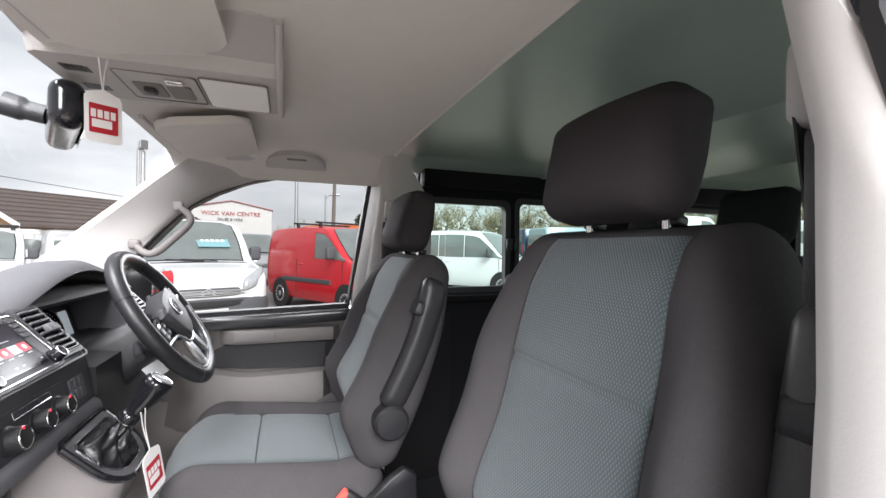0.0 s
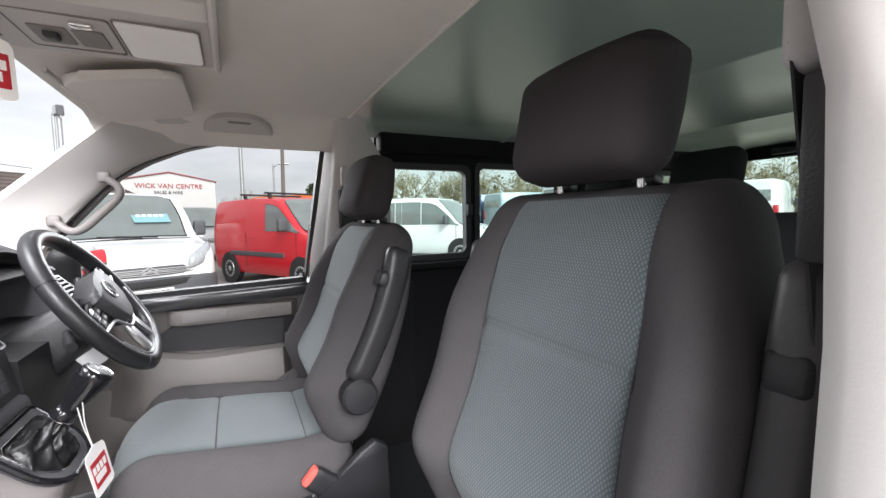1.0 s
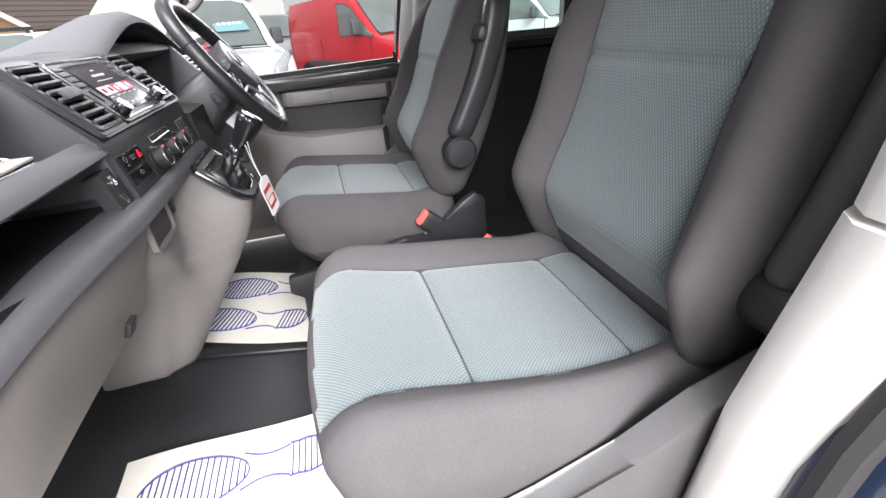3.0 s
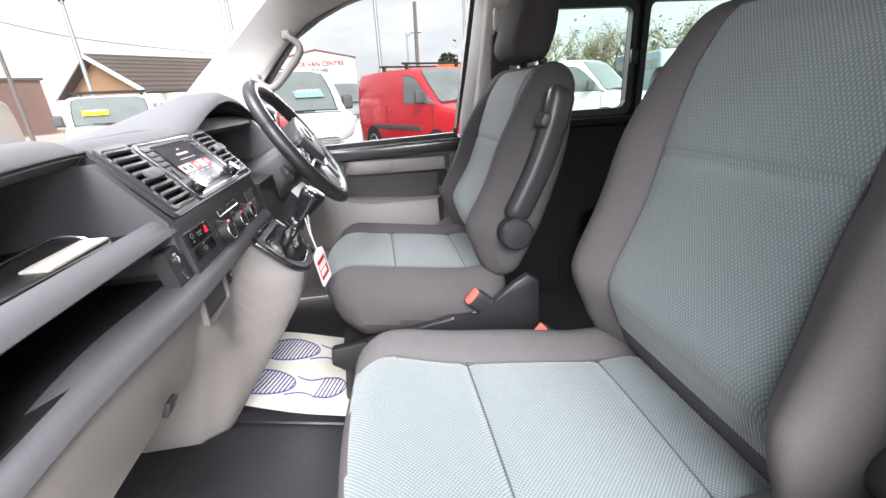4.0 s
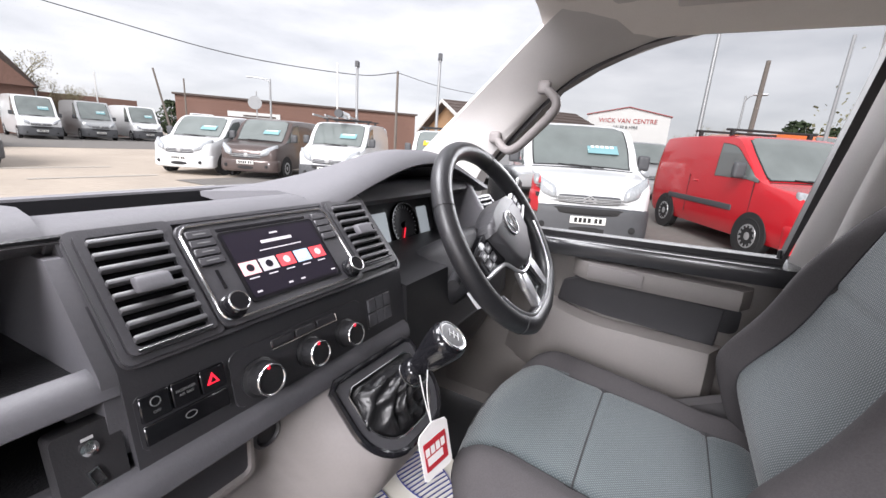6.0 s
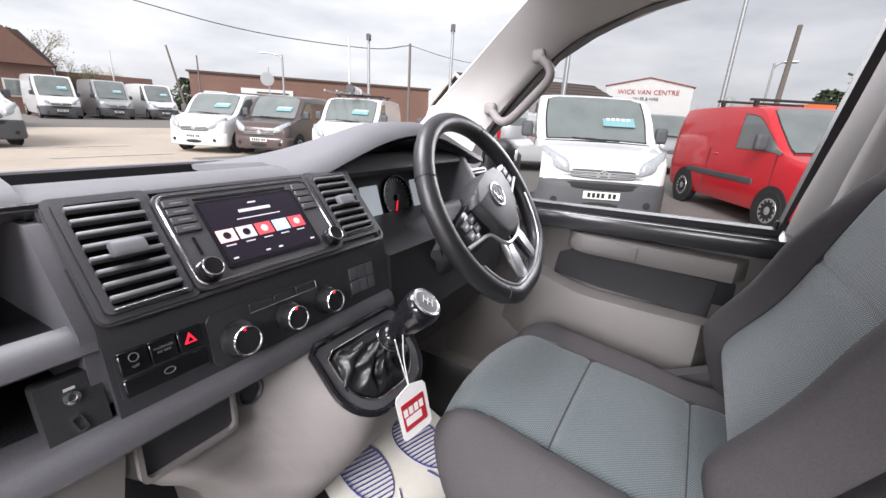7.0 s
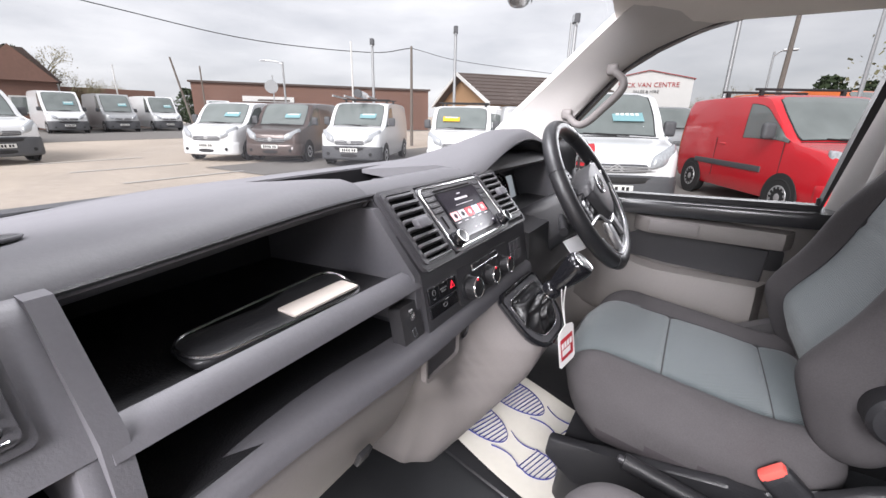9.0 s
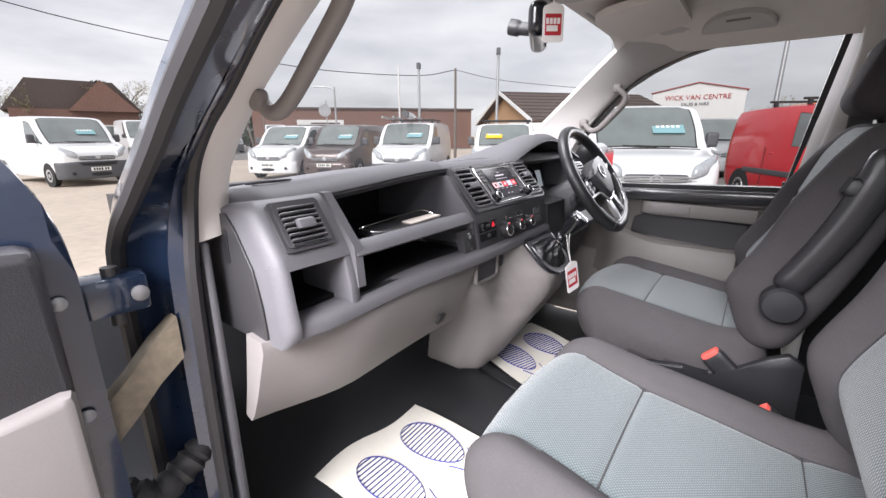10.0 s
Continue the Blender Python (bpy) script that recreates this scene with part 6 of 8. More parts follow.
# folded leather wallet on the upper shelf
wl_ = thing("document_wallet", (-0.65, -0.40, 1.25), "black document wallet with a pale card on the dashboard shelf", "wallet")
WP = Matrix.Translation((-0.6235, -0.372, 1.2585)) @ Matrix.Rotation(radians(-2), 4, "Z")
part("cover", rbox((0.066, 0.206, 0.011), 0.005, (10, 24, 4), lambda v, u: WP @ Vector((v.x * (1 - 0.30 * abs(u.y) ** 8), v.y, v.z + 0.010 * smoothstep(-0.1, 0.5, u.y) * smoothstep(0.2, -0.9, u.x)))), M["leather"], wl_)
part("metal_rim", tube([WP @ Vector((p[0], p[1], 0.0062 + 0.010 * smoothstep(-0.01, 0.05, p[1]) * smoothstep(0.006, -0.03, p[0]))) for p in rounded(-0.032, 0.032, -0.103, 0.103, 0.028, 8)], 0.0017, 6, closed=True), M["chrome"], wl_, "thin silvery rim")
part("card", rbox((0.030, 0.094, 0.004), 0.0018, (5, 8, 3), lambda v, u: WP @ (v + Vector((0.011, 0.046, 0.0085 + 0.0015 * u.y)))), M["cardpale"], wl_, "pale folded card")

# ---- passenger door, open ----
pdoor = thing("passenger_door", (-0.86, -0.86, 0.5), "open dark blue passenger door with black and pale trim", "door")
DM = Matrix.Translation((-0.765, -0.872, 0)) @ Matrix.Rotation(radians(-97), 4, "Z")     # x runs along the leaf, y through it
edge = [(0.0, 0.46), (0.0, 0.90), (0.0, 1.27), (0.004, 1.32), (0.016, 1.365), (0.034, 1.405), (0.062, 1.45), (0.95, 1.47), (0.95, 0.46)]
part("shell", prism(edge, 0.10, DM @ basis((0, 0.05, 0), (1, 0, 0), (0, 0, 1), (0, -1, 0)), 0.012, 2), M["blue"], pdoor, "dark blue painted door shell")
part("inner_trim", prism([(0.030, 0.56), (0.030, 0.90), (0.030, 1.305), (0.036, 1.320), (0.90, 1.345), (0.90, 0.56)], 0.05, DM @ basis((0, 0.095, 0), (1, 0, 0), (0, 0, 1), (0, -1, 0)), 0.012, 2), M["satin"], pdoor, "black door trim panel")
part("lower_trim", prism([(0.030, 0.57), (0.030, 1.148), (0.20, 1.115), (0.88, 1.08), (0.88, 0.57)], 0.06, DM @ basis((0, 0.115, 0), (1, 0, 0), (0, 0, 1), (0, -1, 0)), 0.014, 2), M["cream"], pdoor, "pale lower door trim")
for z in (0.72, 0.90, 1.08, 1.24):
    part("screw", lathe([(0.009, 0), (0.009, 0.004), (0.004, 0.006)], DM @ basis((0.024, 0.052, z), (1, 0, 0), (0, 0, 1), (0, 1, 0)), 14), M["steel"], pdoor)
for z in (0.70, 1.225):
    hg = part("hinge", box(-0.075, 0.012, -0.02, 0.030, z - 0.028, z + 0.028, 0.008, 2, DM), M["blue"], pdoor, "painted door hinge with a steel pin")
    part("hinge_pin", tube([DM @ Vector((-0.035, 0.012, z - 0.045)), DM @ Vector((-0.035, 0.012, z + 0.04))], 0.010, 12), M["endcover"], hg)
    part("hinge_bolt", lathe([(0.011, 0), (0.011, 0.006), (0.006, 0.009)], DM @ basis((-0.062, 0.03, z), (1, 0, 0), (0, 0, 1), (0, 1, 0)), 12), M["dim"], hg)
part("check_strap", loft([[DM @ Vector((x, y, z)) for x, y, z in ((xx, -0.01, zz + 0.030), (xx, 0.030, zz + 0.034), (xx, 0.030, zz - 0.034), (xx, -0.01, zz - 0.030))] for xx, zz in ((0.005, 1.035), (-0.03, 1.07), (-0.065, 1.11), (-0.10, 1.14))]), M["grease"], pdoor, "greasy door check strap")
part("wiring_gaiter", tube(curve_points([DM @ Vector((0.01, 0.0, 0.90)), DM @ Vector((-0.03, 0.02, 0.885)), DM @ Vector((-0.075, 0.01, 0.90)), DM @ Vector((-0.11, 0.0, 0.92))], 6), [0.024 + 0.003 * math.sin(2.4 * i) for i in range(19)], 12), M["seal"], pdoor, "black ribbed cable gaiter between door and post")
# painted door aperture on the passenger side
rows = []
for p, q in zip(curve_points([(-0.72, -0.745, 0.50), (-0.722, -0.745, 0.90), (-0.716, -0.742, 1.20), (-0.712, -0.735, 1.30), (-0.698, -0.726, 1.39), (-0.66, -0.717, 1.45), (-0.602, -0.712, 1.495), (-0.50, -0.706, 1.575), (-0.40, -0.697, 1.64), (-0.28, -0.69, 1.70)], 4), curve_points([(-0.80, -0.82, 0.50), (-0.80, -0.82, 0.90), (-0.80, -0.82, 1.22), (-0.785, -0.815, 1.30), (-0.70, -0.812, 1.365), (-0.60, -0.812, 1.43), (-0.52, -0.812, 1.485), (-0.42, -0.812, 1.545), (-0.30, -0.81, 1.62), (-0.15, -0.80, 1.69)], 4)):
    rows.append([p, p.lerp(q, 0.35) + Vector((0.012, -0.004, 0)), p.lerp(q, 0.42) + Vector((0.0, 0.006, 0)), p.lerp(q, 0.8) + Vector((-0.004, 0.012, 0)), q, q + Vector((-0.10, 0.03, 0.03))])
part("trim_door_seal_outer", tube([r[4] + Vector((0.0, 0.004, 0)) for r in rows], 0.013, 8), M["seal"], None, "black outer rubber seal of the front door post", kind="structure")
strip("pillar_a_skin_passenger", rows, M["blue"], "dark blue painted door aperture", away=(-0.3, 0.5, 0), thick=0.01)
part("trim_door_seal_passenger", tube([r[0] + Vector((0.004, -0.008, 0)) for r in rows], 0.011, 8), M["seal"], None, "black rubber door seal on the front post", kind="structure")
part("wall_kick_passenger", prism([(-1.0, 0.60), (-0.70, 0.60), (-0.706, 1.0), (-0.706, 1.283), (-1.0, 1.30)], 0.012, basis((0, -0.720, 0), (1, 0, 0), (0, 0, 1), (0, -1, 0)), 0.004, 1), M["dash"], None, "dark grey side panel below the dashboard's end", kind="structure")
part("trim_sill_passenger", loft([[Vector((x, y, z)) for y, z in ((-0.95, 0.50), (-0.95, 0.56), (-0.90, 0.60), (-0.82, 0.625), (-0.78, 0.63), (-0.78, 0.50))] for x in (-0.90, -0.3, 0.05)]), M["blue"], None, "dark blue painted sill of the passenger door", kind="structure")
# outer flange of the rear door post, passenger side
rows = [[(0.060 + 0.06 * smoothstep(0.8, 1.7, z), -0.735 + 0.052 * smoothstep(1.15, 1.62, z), z), (0.075 + 0.06 * smoothstep(0.8, 1.7, z), -0.80 + 0.05 * smoothstep(1.2, 1.75, z), z), (0.16 + 0.05 * smoothstep(0.8, 1.7, z), -0.86 + 0.06 * smoothstep(1.2, 1.75, z), z), (0.40, -0.92 + 0.10 * smoothstep(1.2, 1.75, z), z)] for z in span(0.5, 1.80, 14)]
strip("pillar_b_skin_passenger", rows, M["blue"], "dark blue painted rear door post", away=(0.3, 0.6, 0), thick=0.01)
part("trim_door_seal_rear_post", tube([Vector(r[0]) + Vector((0.004, -0.014 - 0.026 * smoothstep(1.05, 1.35, r[0][2]) + 0.028 * smoothstep(1.45, 1.65, r[0][2]), 0)) for r in rows], 0.014, 8), M["seal"], None, "black rubber door seal on the rear post", kind="structure")

# ---- the yard ----
M["asphalt"] = mat("worn_concrete_yard", (0.43, 0.37, 0.31), 0.9, scale=6, var=0.22, bump=0.3, bscale=60, big=0.25)
M["tarmac"] = mat("dark_tarmac", (0.17, 0.16, 0.15), 0.9, scale=20, var=0.3, big=0.2)
M["line"] = mat("worn_white_line", (0.5, 0.49, 0.47), 0.9, scale=30, var=0.3)
M["brick"] = mat("brown_brick", (0.175, 0.100, 0.078), 0.9, scale=8, var=0.25, big=0.15)
M["brick_tan"] = mat("tan_brick", (0.36, 0.22, 0.12), 0.9, scale=8, var=0.2)
M["tile"] = mat("brown_roof_tile", (0.085, 0.065, 0.058), 0.9, scale=10, var=0.3)
M["clad"] = mat("cream_cladding", (0.60, 0.60, 0.59), 0.6, scale=3, var=0.06)
M["signred"] = mat("red_sign_letters", (0.38, 0.03, 0.03), 0.6)
M["white_paint"] = mat("white_van_paint", (0.72, 0.735, 0.75), 0.25, scale=4, var=0.04, coat=0.6)
M["red_paint"] = mat("red_van_paint", (0.58, 0.018, 0.028), 0.25, scale=4, var=0.05, coat=0.7)
M["brown_paint"] = mat("brown_van_paint", (0.095, 0.07, 0.065), 0.3, metal=0.3, scale=4, var=0.06, coat=0.6)
M["silver_paint"] = mat("silver_van_paint", (0.42, 0.43, 0.44), 0.3, metal=0.4, scale=4, var=0.05, coat=0.5)
M["navy_paint"] = mat("navy_van_paint", (0.03, 0.045, 0.085), 0.3, metal=0.3, scale=4, var=0.05, coat=0.6)
M["teal_paint"] = mat("pale_teal_van_paint", (0.30, 0.40, 0.44), 0.3, scale=4, var=0.05, coat=0.5)
M["orange_paint"] = mat("orange_van_paint", (0.65, 0.15, 0.03), 0.3, scale=4, var=0.05, coat=0.5)
M["grey_plastic"] = mat("grey_bumper_plastic", (0.075, 0.078, 0.085), 0.6, scale=12, var=0.12)
M["carglass"] = mat("dark_vehicle_glass", (0.15, 0.172, 0.168), 0.06, scale=2, var=0.35, spec=0.9, coat=0.6, big=0.2)
M["lamp"] = mat("headlamp_lens", (0.36, 0.38, 0.40), 0.08, scale=30, var=0.45, spec=0.9)
M["tyre"] = mat("tyre_rubber", (0.02, 0.02, 0.021), 0.85, scale=30)
M["hub"] = mat("silver_wheel_trim", (0.5, 0.51, 0.52), 0.35, metal=0.5, scale=30)
M["plate"] = mat("white_number_plate", (0.75, 0.75, 0.72), 0.4, var=0.02)
M["bark"] = mat("grey_bark", (0.17, 0.145, 0.12), 0.95, scale=8, var=0.3)
M["leaf"] = mat("dark_evergreen", (0.035, 0.055, 0.022), 0.8, scale=2, var=0.5, big=0.3)
M["twig"] = mat("budding_twigs", (0.23, 0.205, 0.125), 0.95, scale=1.0, var=0.4, big=0.3)
M["conifer"] = mat("olive_hedge", (0.19, 0.18, 0.10), 0.9, scale=1.5, var=0.4, big=0.3)
M["wood"] = mat("weathered_pole_wood", (0.15, 0.13, 0.115), 0.9, scale=12, var=0.2)
M["tail_red"] = mat("red_tail_lamp", (0.55, 0.02, 0.03), 0.15)
M["yellow"] = mat("yellow_card", (0.75, 0.45, 0.02), 0.5)

def ground_z(x, y):
    """The yard is level round the van and rises gently behind its driver's side."""
    return 0.034 * max(0.0, min(16.0, 0.82 * x + 0.57 * y - 4.0))


g = bmesh.new()
steps = [-900, -300, -120, -60, -40] + [-30 + 2.5 * k for k in range(29)] + [50, 70, 120, 300, 900]
gv = [[g.verts.new((x, y, ground_z(x, y) - 0.02)) for y in steps] for x in steps]
for i in range(len(steps) - 1):
    for j in range(len(steps) - 1):
        g.faces.new((gv[i][j], gv[i + 1][j], gv[i + 1][j + 1], gv[i][j + 1]))
part("ground", g, M["asphalt"], None, "worn pale concrete sales yard", 0, "structure")
part("road_tarmac", box(-60, -26, -20, 40, -0.021, -0.008), M["tarmac"], None, "darker tarmac strip at the yard's far side", 0, "structure")
g = bmesh.new()
xs, ys = [-12 + 2.0 * k for k in range(20)], [6.0 + 2.0 * k for k in range(18)]
gv = [[g.verts.new((x, y, ground_z(x, y) - 0.006)) for y in ys] for x in xs]
for i in range(len(xs) - 1):
    for j in range(len(ys) - 1):
        g.faces.new((gv[i][j], gv[i + 1][j], gv[i + 1][j + 1], gv[i][j + 1]))
part("road_tarmac", g, M["tarmac"], None, "dark tarmac under the parked vans", 0, "structure")
for i in range(9):
    x = -16 + i * 2.7
    part("ground_marking", box(x, x + 0.09, -1.2, 1.6, -0.007, -0.003, m=pose(0.0, 4.6, 0, 0, 0, 0)), M["line"], None, "worn white bay line", 0, "structure")


def slopes(x, y):
    """Slopes of a smooth curve through y over x that never overshoots."""
    h, d = np.diff(x), np.diff(y) / np.diff(x)
    m = np.zeros(len(x))
    m[0], m[-1] = d[0], d[-1]
    for i in range(1, len(x) - 1):
        if d[i - 1] * d[i] > 0:
            a, c = 2 * h[i] + h[i - 1], h[i] + 2 * h[i - 1]
            m[i] = (a + c) / (a / d[i - 1] + c / d[i])
    return m


def smooth_body(rings, base):
    """Rounds a body's hoops: twice as many points in each, and three more hoops between every two."""
    back = base.inverted()
    fine = np.array([[back @ p for p in curve_points(r, 2, True)] for r in rings])
    xs = fine[:, 0, 0].copy()
    out = np.zeros((4 * len(xs) - 3, fine.shape[1], 3))
    for j in range(fine.shape[1]):
        for c in (1, 2):
            y = fine[:, j, c]
            m = -slopes(-xs, y)
            for i in range(len(xs) - 1):
                h = xs[i + 1] - xs[i]
                for k in range(5 if i == len(xs) - 2 else 4):
                    t = k / 4
                    out[4 * i + k, j, 0] = xs[i] + t * h
                    out[4 * i + k, j, c] = (2 * t ** 3 - 3 * t * t + 1) * y[i] + (t ** 3 - 2 * t * t + t) * h * m[i] + (3 * t * t - 2 * t ** 3) * y[i + 1] + (t ** 3 - t * t) * h * m[i + 1]
    return [[base @ Vector(p) for p in r] for r in out]


def vehicle(name, label, front, heading, L, W, H, paint, bonnet=0.85, rake=0.72, nose=0.82, cowl=1.10, roof_curve=0.05, bumper=None, side_glass=1, rack=False, price=None, rear=False, scale=1.0, detail=1, mirror=None, strip_=False):
    """A parked van: front is where its bumper stands on the ground, heading the way it faces."""
    base = Matrix.Translation((*front, 0)) @ Matrix.Rotation(radians(heading), 4, "Z") @ Matrix.Translation((-L / 2, 0, 0))
    base.translation.z = ground_z(*base.translation.xy)
    v = thing(name, tuple((base @ Vector((0, 0, 0)))), label, "van", "parked vans")
    w, f = W / 2, L / 2
    belt = cowl + 0.02
    zr = H
    # stations: x, bottom, shoulder height, top-edge y and z, roof y and z, centre z, width share
    st = [
        (f - 0.01, 0.30, nose - 0.10, 0.80, nose - 0.04, 0.45, nose - 0.02, nose - 0.02, 0.62),
        (f - 0.07, 0.24, nose - 0.04, 0.86, nose + 0.03, 0.62, nose + 0.05, nose + 0.06, 0.86),
        (f - 0.22, 0.22, nose + 0.06, 0.92, nose + 0.10, 0.80, nose + 0.13, nose + 0.15, 0.97),
        (f - bonnet, 0.22, cowl - 0.02, 0.95, cowl + 0.0, 0.86, cowl + 0.01, cowl + 0.03, 1.0),
        (f - bonnet - rake * 0.45, 0.22, belt, 0.975, lerp(cowl, zr, 0.40), 0.885, lerp(cowl, zr, 0.47), lerp(cowl, zr, 0.50), 1.0),
        (f - bonnet - rake, 0.22, belt, 0.945, zr - 0.17, 0.84, zr - 0.045, zr - 0.02, 1.0),
        (f - bonnet - rake - 0.35, 0.22, belt, 0.94, zr - 0.13, 0.84, zr - 0.02, zr + 0.0, 1.0),
        (f - bonnet - rake - 0.95, 0.22, belt, 0.94, zr - 0.12, 0.85, zr - 0.01, zr + 0.01, 1.0),
        (0.05 - f * 0.35, 0.22, belt, 0.94, zr - 0.12, 0.85, zr - 0.01, zr + 0.005, 1.0),
        (-f + 0.25, 0.24, belt, 0.91, zr - 0.16, 0.77, zr - 0.02, zr - 0.01, 0.99),
        (-f + 0.02, 0.28, belt, 0.89, zr - 0.20, 0.74, zr - 0.07, zr - 0.06, 0.95),
        (-f, 0.34, belt, 0.86, zr - 0.26, 0.70, zr - 0.14, zr - 0.13, 0.92),
    ]
    def ring(s):
        x, zb, sh, ye, ze, yr, zz, zc, ws = s
        half = [(0, zb), (0.80 * ws, zb), (0.97 * ws, zb + 0.10), (1.0 * ws, lerp(zb, sh, 0.55)), (0.985 * ws, sh), (ye * min(ws, 1.0), ze), (yr * min(ws, 1.0), zz), (yr * 0.5, lerp(zz, zc, 0.8)), (0, zc)]
        pts = [Vector((x, w * y, z)) for y, z in half] + [Vector((x, -w * y, z)) for y, z in half[-2:0:-1]]
        return [base @ p for p in pts]
    n = 16
    rings = smooth_body([ring(s) for s in st], base)
    b = loft(rings)
    # glass panes lifted from the body's own faces
    def pane(label_, i0, i1, js, inset=0.06, name_="side_window", off=0.008, material=None, seal_=False):
        q = bmesh.new()
        for i in range(i0 * 4, i1 * 4):
            for j in [2 * a + c for a in js for c in (0, 1)]:
                k = (j + 1) % (2 * n)
                vs = [rings[i][j], rings[i][k], rings[i + 1][k], rings[i + 1][j]]
                q.faces.new([q.verts.new(p) for p in vs])
        bmesh.ops.remove_doubles(q, verts=q.verts, dist=1e-5)
        bmesh.ops.recalc_face_normals(q, faces=q.faces)
        mid = sum((x.co for x in q.verts), Vector()) / len(q.verts)
        c0 = base @ Vector((0, 0, H * 0.55))
        edge_v = {x for e in q.edges if e.is_boundary for x in e.verts}
        for x in q.verts:
            nrm = x.normal.copy()
            if nrm.dot(x.co - c0) < 0:
                nrm = -nrm
            if x in edge_v:
                d = (mid - x.co)
                x.co += d.normalized() * inset * min(1.0, d.length)
            x.co += nrm * off
        if not seal_:
            pane(label_, i0, i1, js, max(0.0, inset - 0.03), name_, off * 0.5, material, True)
        return part("window_seal" if seal_ else name_, q, M["tyre"] if seal_ else material or M["carglass"], v, label_, 60)
    part("body", b, paint, v, "", 38)
    pane("", 3, 5, (6, 7, 8, 9), 0.085, "windscreen", 0.010)
    for js in ((4,), (n - 5,)):
        pane("", 3, 6, js, 0.075, "door_window")
        if side_glass > 1:
            pane("", 6, 7, js, 0.05, "side_window")
        if side_glass > 1:
            pane("", 7, 8, js, 0.07, "side_window")
            pane("", 8, 9, js, 0.07, "side_window")
    # bumper, grille, lamps, plate
    bp = bumper or paint
    zt = nose - 0.26
    part("bumper", rbox((0.26, W * 0.985, zt - 0.20), 0.06, (6, 20, 8), lambda p, u: base @ (Vector((f - 0.055 - 0.06 * u.y * u.y - 0.15 * u.y ** 6 - 0.02 * max(0, u.z), 0, (0.20 + zt) / 2)) + Vector((p.x, p.y * 1.01, p.z)))), bp, v, "front bumper")
    if bumper:
        part("upper_intake", rbox((0.05, W * 0.54, 0.10), 0.025, (4, 10, 4), lambda p, u: base @ (Vector((f + 0.062 - 0.05 * u.y * u.y, 0, zt - 0.075)) + p)), M["tyre"], v)
    gr = part("grille", rbox((0.05, W * 0.56, 0.13), 0.02, (4, 10, 4), lambda p, u: base @ (Vector((f + 0.0 - 0.045 * u.y * u.y, 0, nose - 0.165)) + p)), M["grey_plastic"], v)
    for i in range(2):
        part("grille_bar", box(f + 0.012, f + 0.032, -W * 0.26, W * 0.26, nose - 0.19 + 0.045 * i, nose - 0.175 + 0.045 * i, 0.004, 1, base), M["hub"], gr)
    if detail > 1 and bumper is M["grey_plastic"]:
        for i in range(2):
            zc_ = nose - 0.150 + 0.045 * i
            part("badge", tube([base @ Vector((f + 0.034 - 0.03 * abs(y), y, zc_ - abs(y) * 0.62)) for y in (-0.105, -0.05, 0.0, 0.05, 0.105)], 0.011, 6), M["hub"], v)
            part("chrome_strip", tube([base @ Vector((f + 0.030 - 0.13 * y * y, y, zc_ - 0.062 + 0.02 * abs(y))) for y in span(-W * 0.30, W * 0.30, 12)], 0.008, 6), M["hub"], gr)
    else:
        part("badge", lathe([(0.065, 0), (0.06, 0.02), (0.03, 0.026)], base @ basis((f + 0.02, 0, nose - 0.14), (0, 1, 0), (0, 0, 1), (1, 0, 0)), 20), M["hub"], v)
    part("lower_grille", rbox((0.05, W * 0.52, 0.12), 0.02, (4, 8, 4), lambda p, u: base @ (Vector((f + 0.056 - 0.04 * u.y * u.y, 0, 0.335)) + p)), M["tyre"], v)
    pl = part("number_plate", box(f + 0.078, f + 0.090, -0.26, 0.26, 0.435, 0.545, 0.004, 1, base), M["plate"], v)
    for i in range(6):
        y = -0.20 + 0.066 * i + (0.03 if i > 3 else 0)
        part("plate_bar", box(f + 0.089, f + 0.092, y, y + 0.045, 0.455, 0.525, m=base), M["tyre"], pl)
    for k in (-1, 1):
        hl = part("headlamp", rbox((0.15, 0.42, 0.24), 0.06, (8, 14, 8), lambda p, u: base @ (Vector((f - 0.095 - 0.13 * u.y * k - 0.06 * u.y * u.y - 0.40 * max(0, p.z), k * W * 0.362, nose - 0.01 + 0.075 * u.y * k)) + Vector((p.x, p.y, p.z * (1.0 + 0.25 * u.y * k)))), ), M["lamp"], v)
        part("reflector", lathe([(0.062, 0.0), (0.060, 0.012), (0.045, 0.004), (0.02, 0.010)], base @ basis((f - 0.035, k * W * 0.33, nose - 0.03), (0, 1, 0), (0, 0, 1), (1, 0, 0.12)), 18), M["hub"], hl)
        part("fog_lamp", lathe([(0.05, 0), (0.045, 0.02), (0.02, 0.024)], base @ basis((f + 0.036, k * W * 0.345, 0.38), (0, 1, 0), (0, 0, 1), (1, 0, 0)), 16), M["tyre"], v)
        mx = f - bonnet - rake * 0.42
        mr_ = part("wing_mirror", rbox((0.11, 0.19, 0.25), 0.045, (6, 8, 8), lambda p, u: base @ (Vector((mx, k * (w + 0.12), cowl + 0.16)) + p)), mirror or M["grey_plastic"], v)
        part("arm", box(mx - 0.03, mx + 0.03, k * (w + 0.01) - 0.04, k * (w + 0.01) + 0.06, cowl + 0.03, cowl + 0.08, 0.01, 1, base), M["grey_plastic"], mr_)
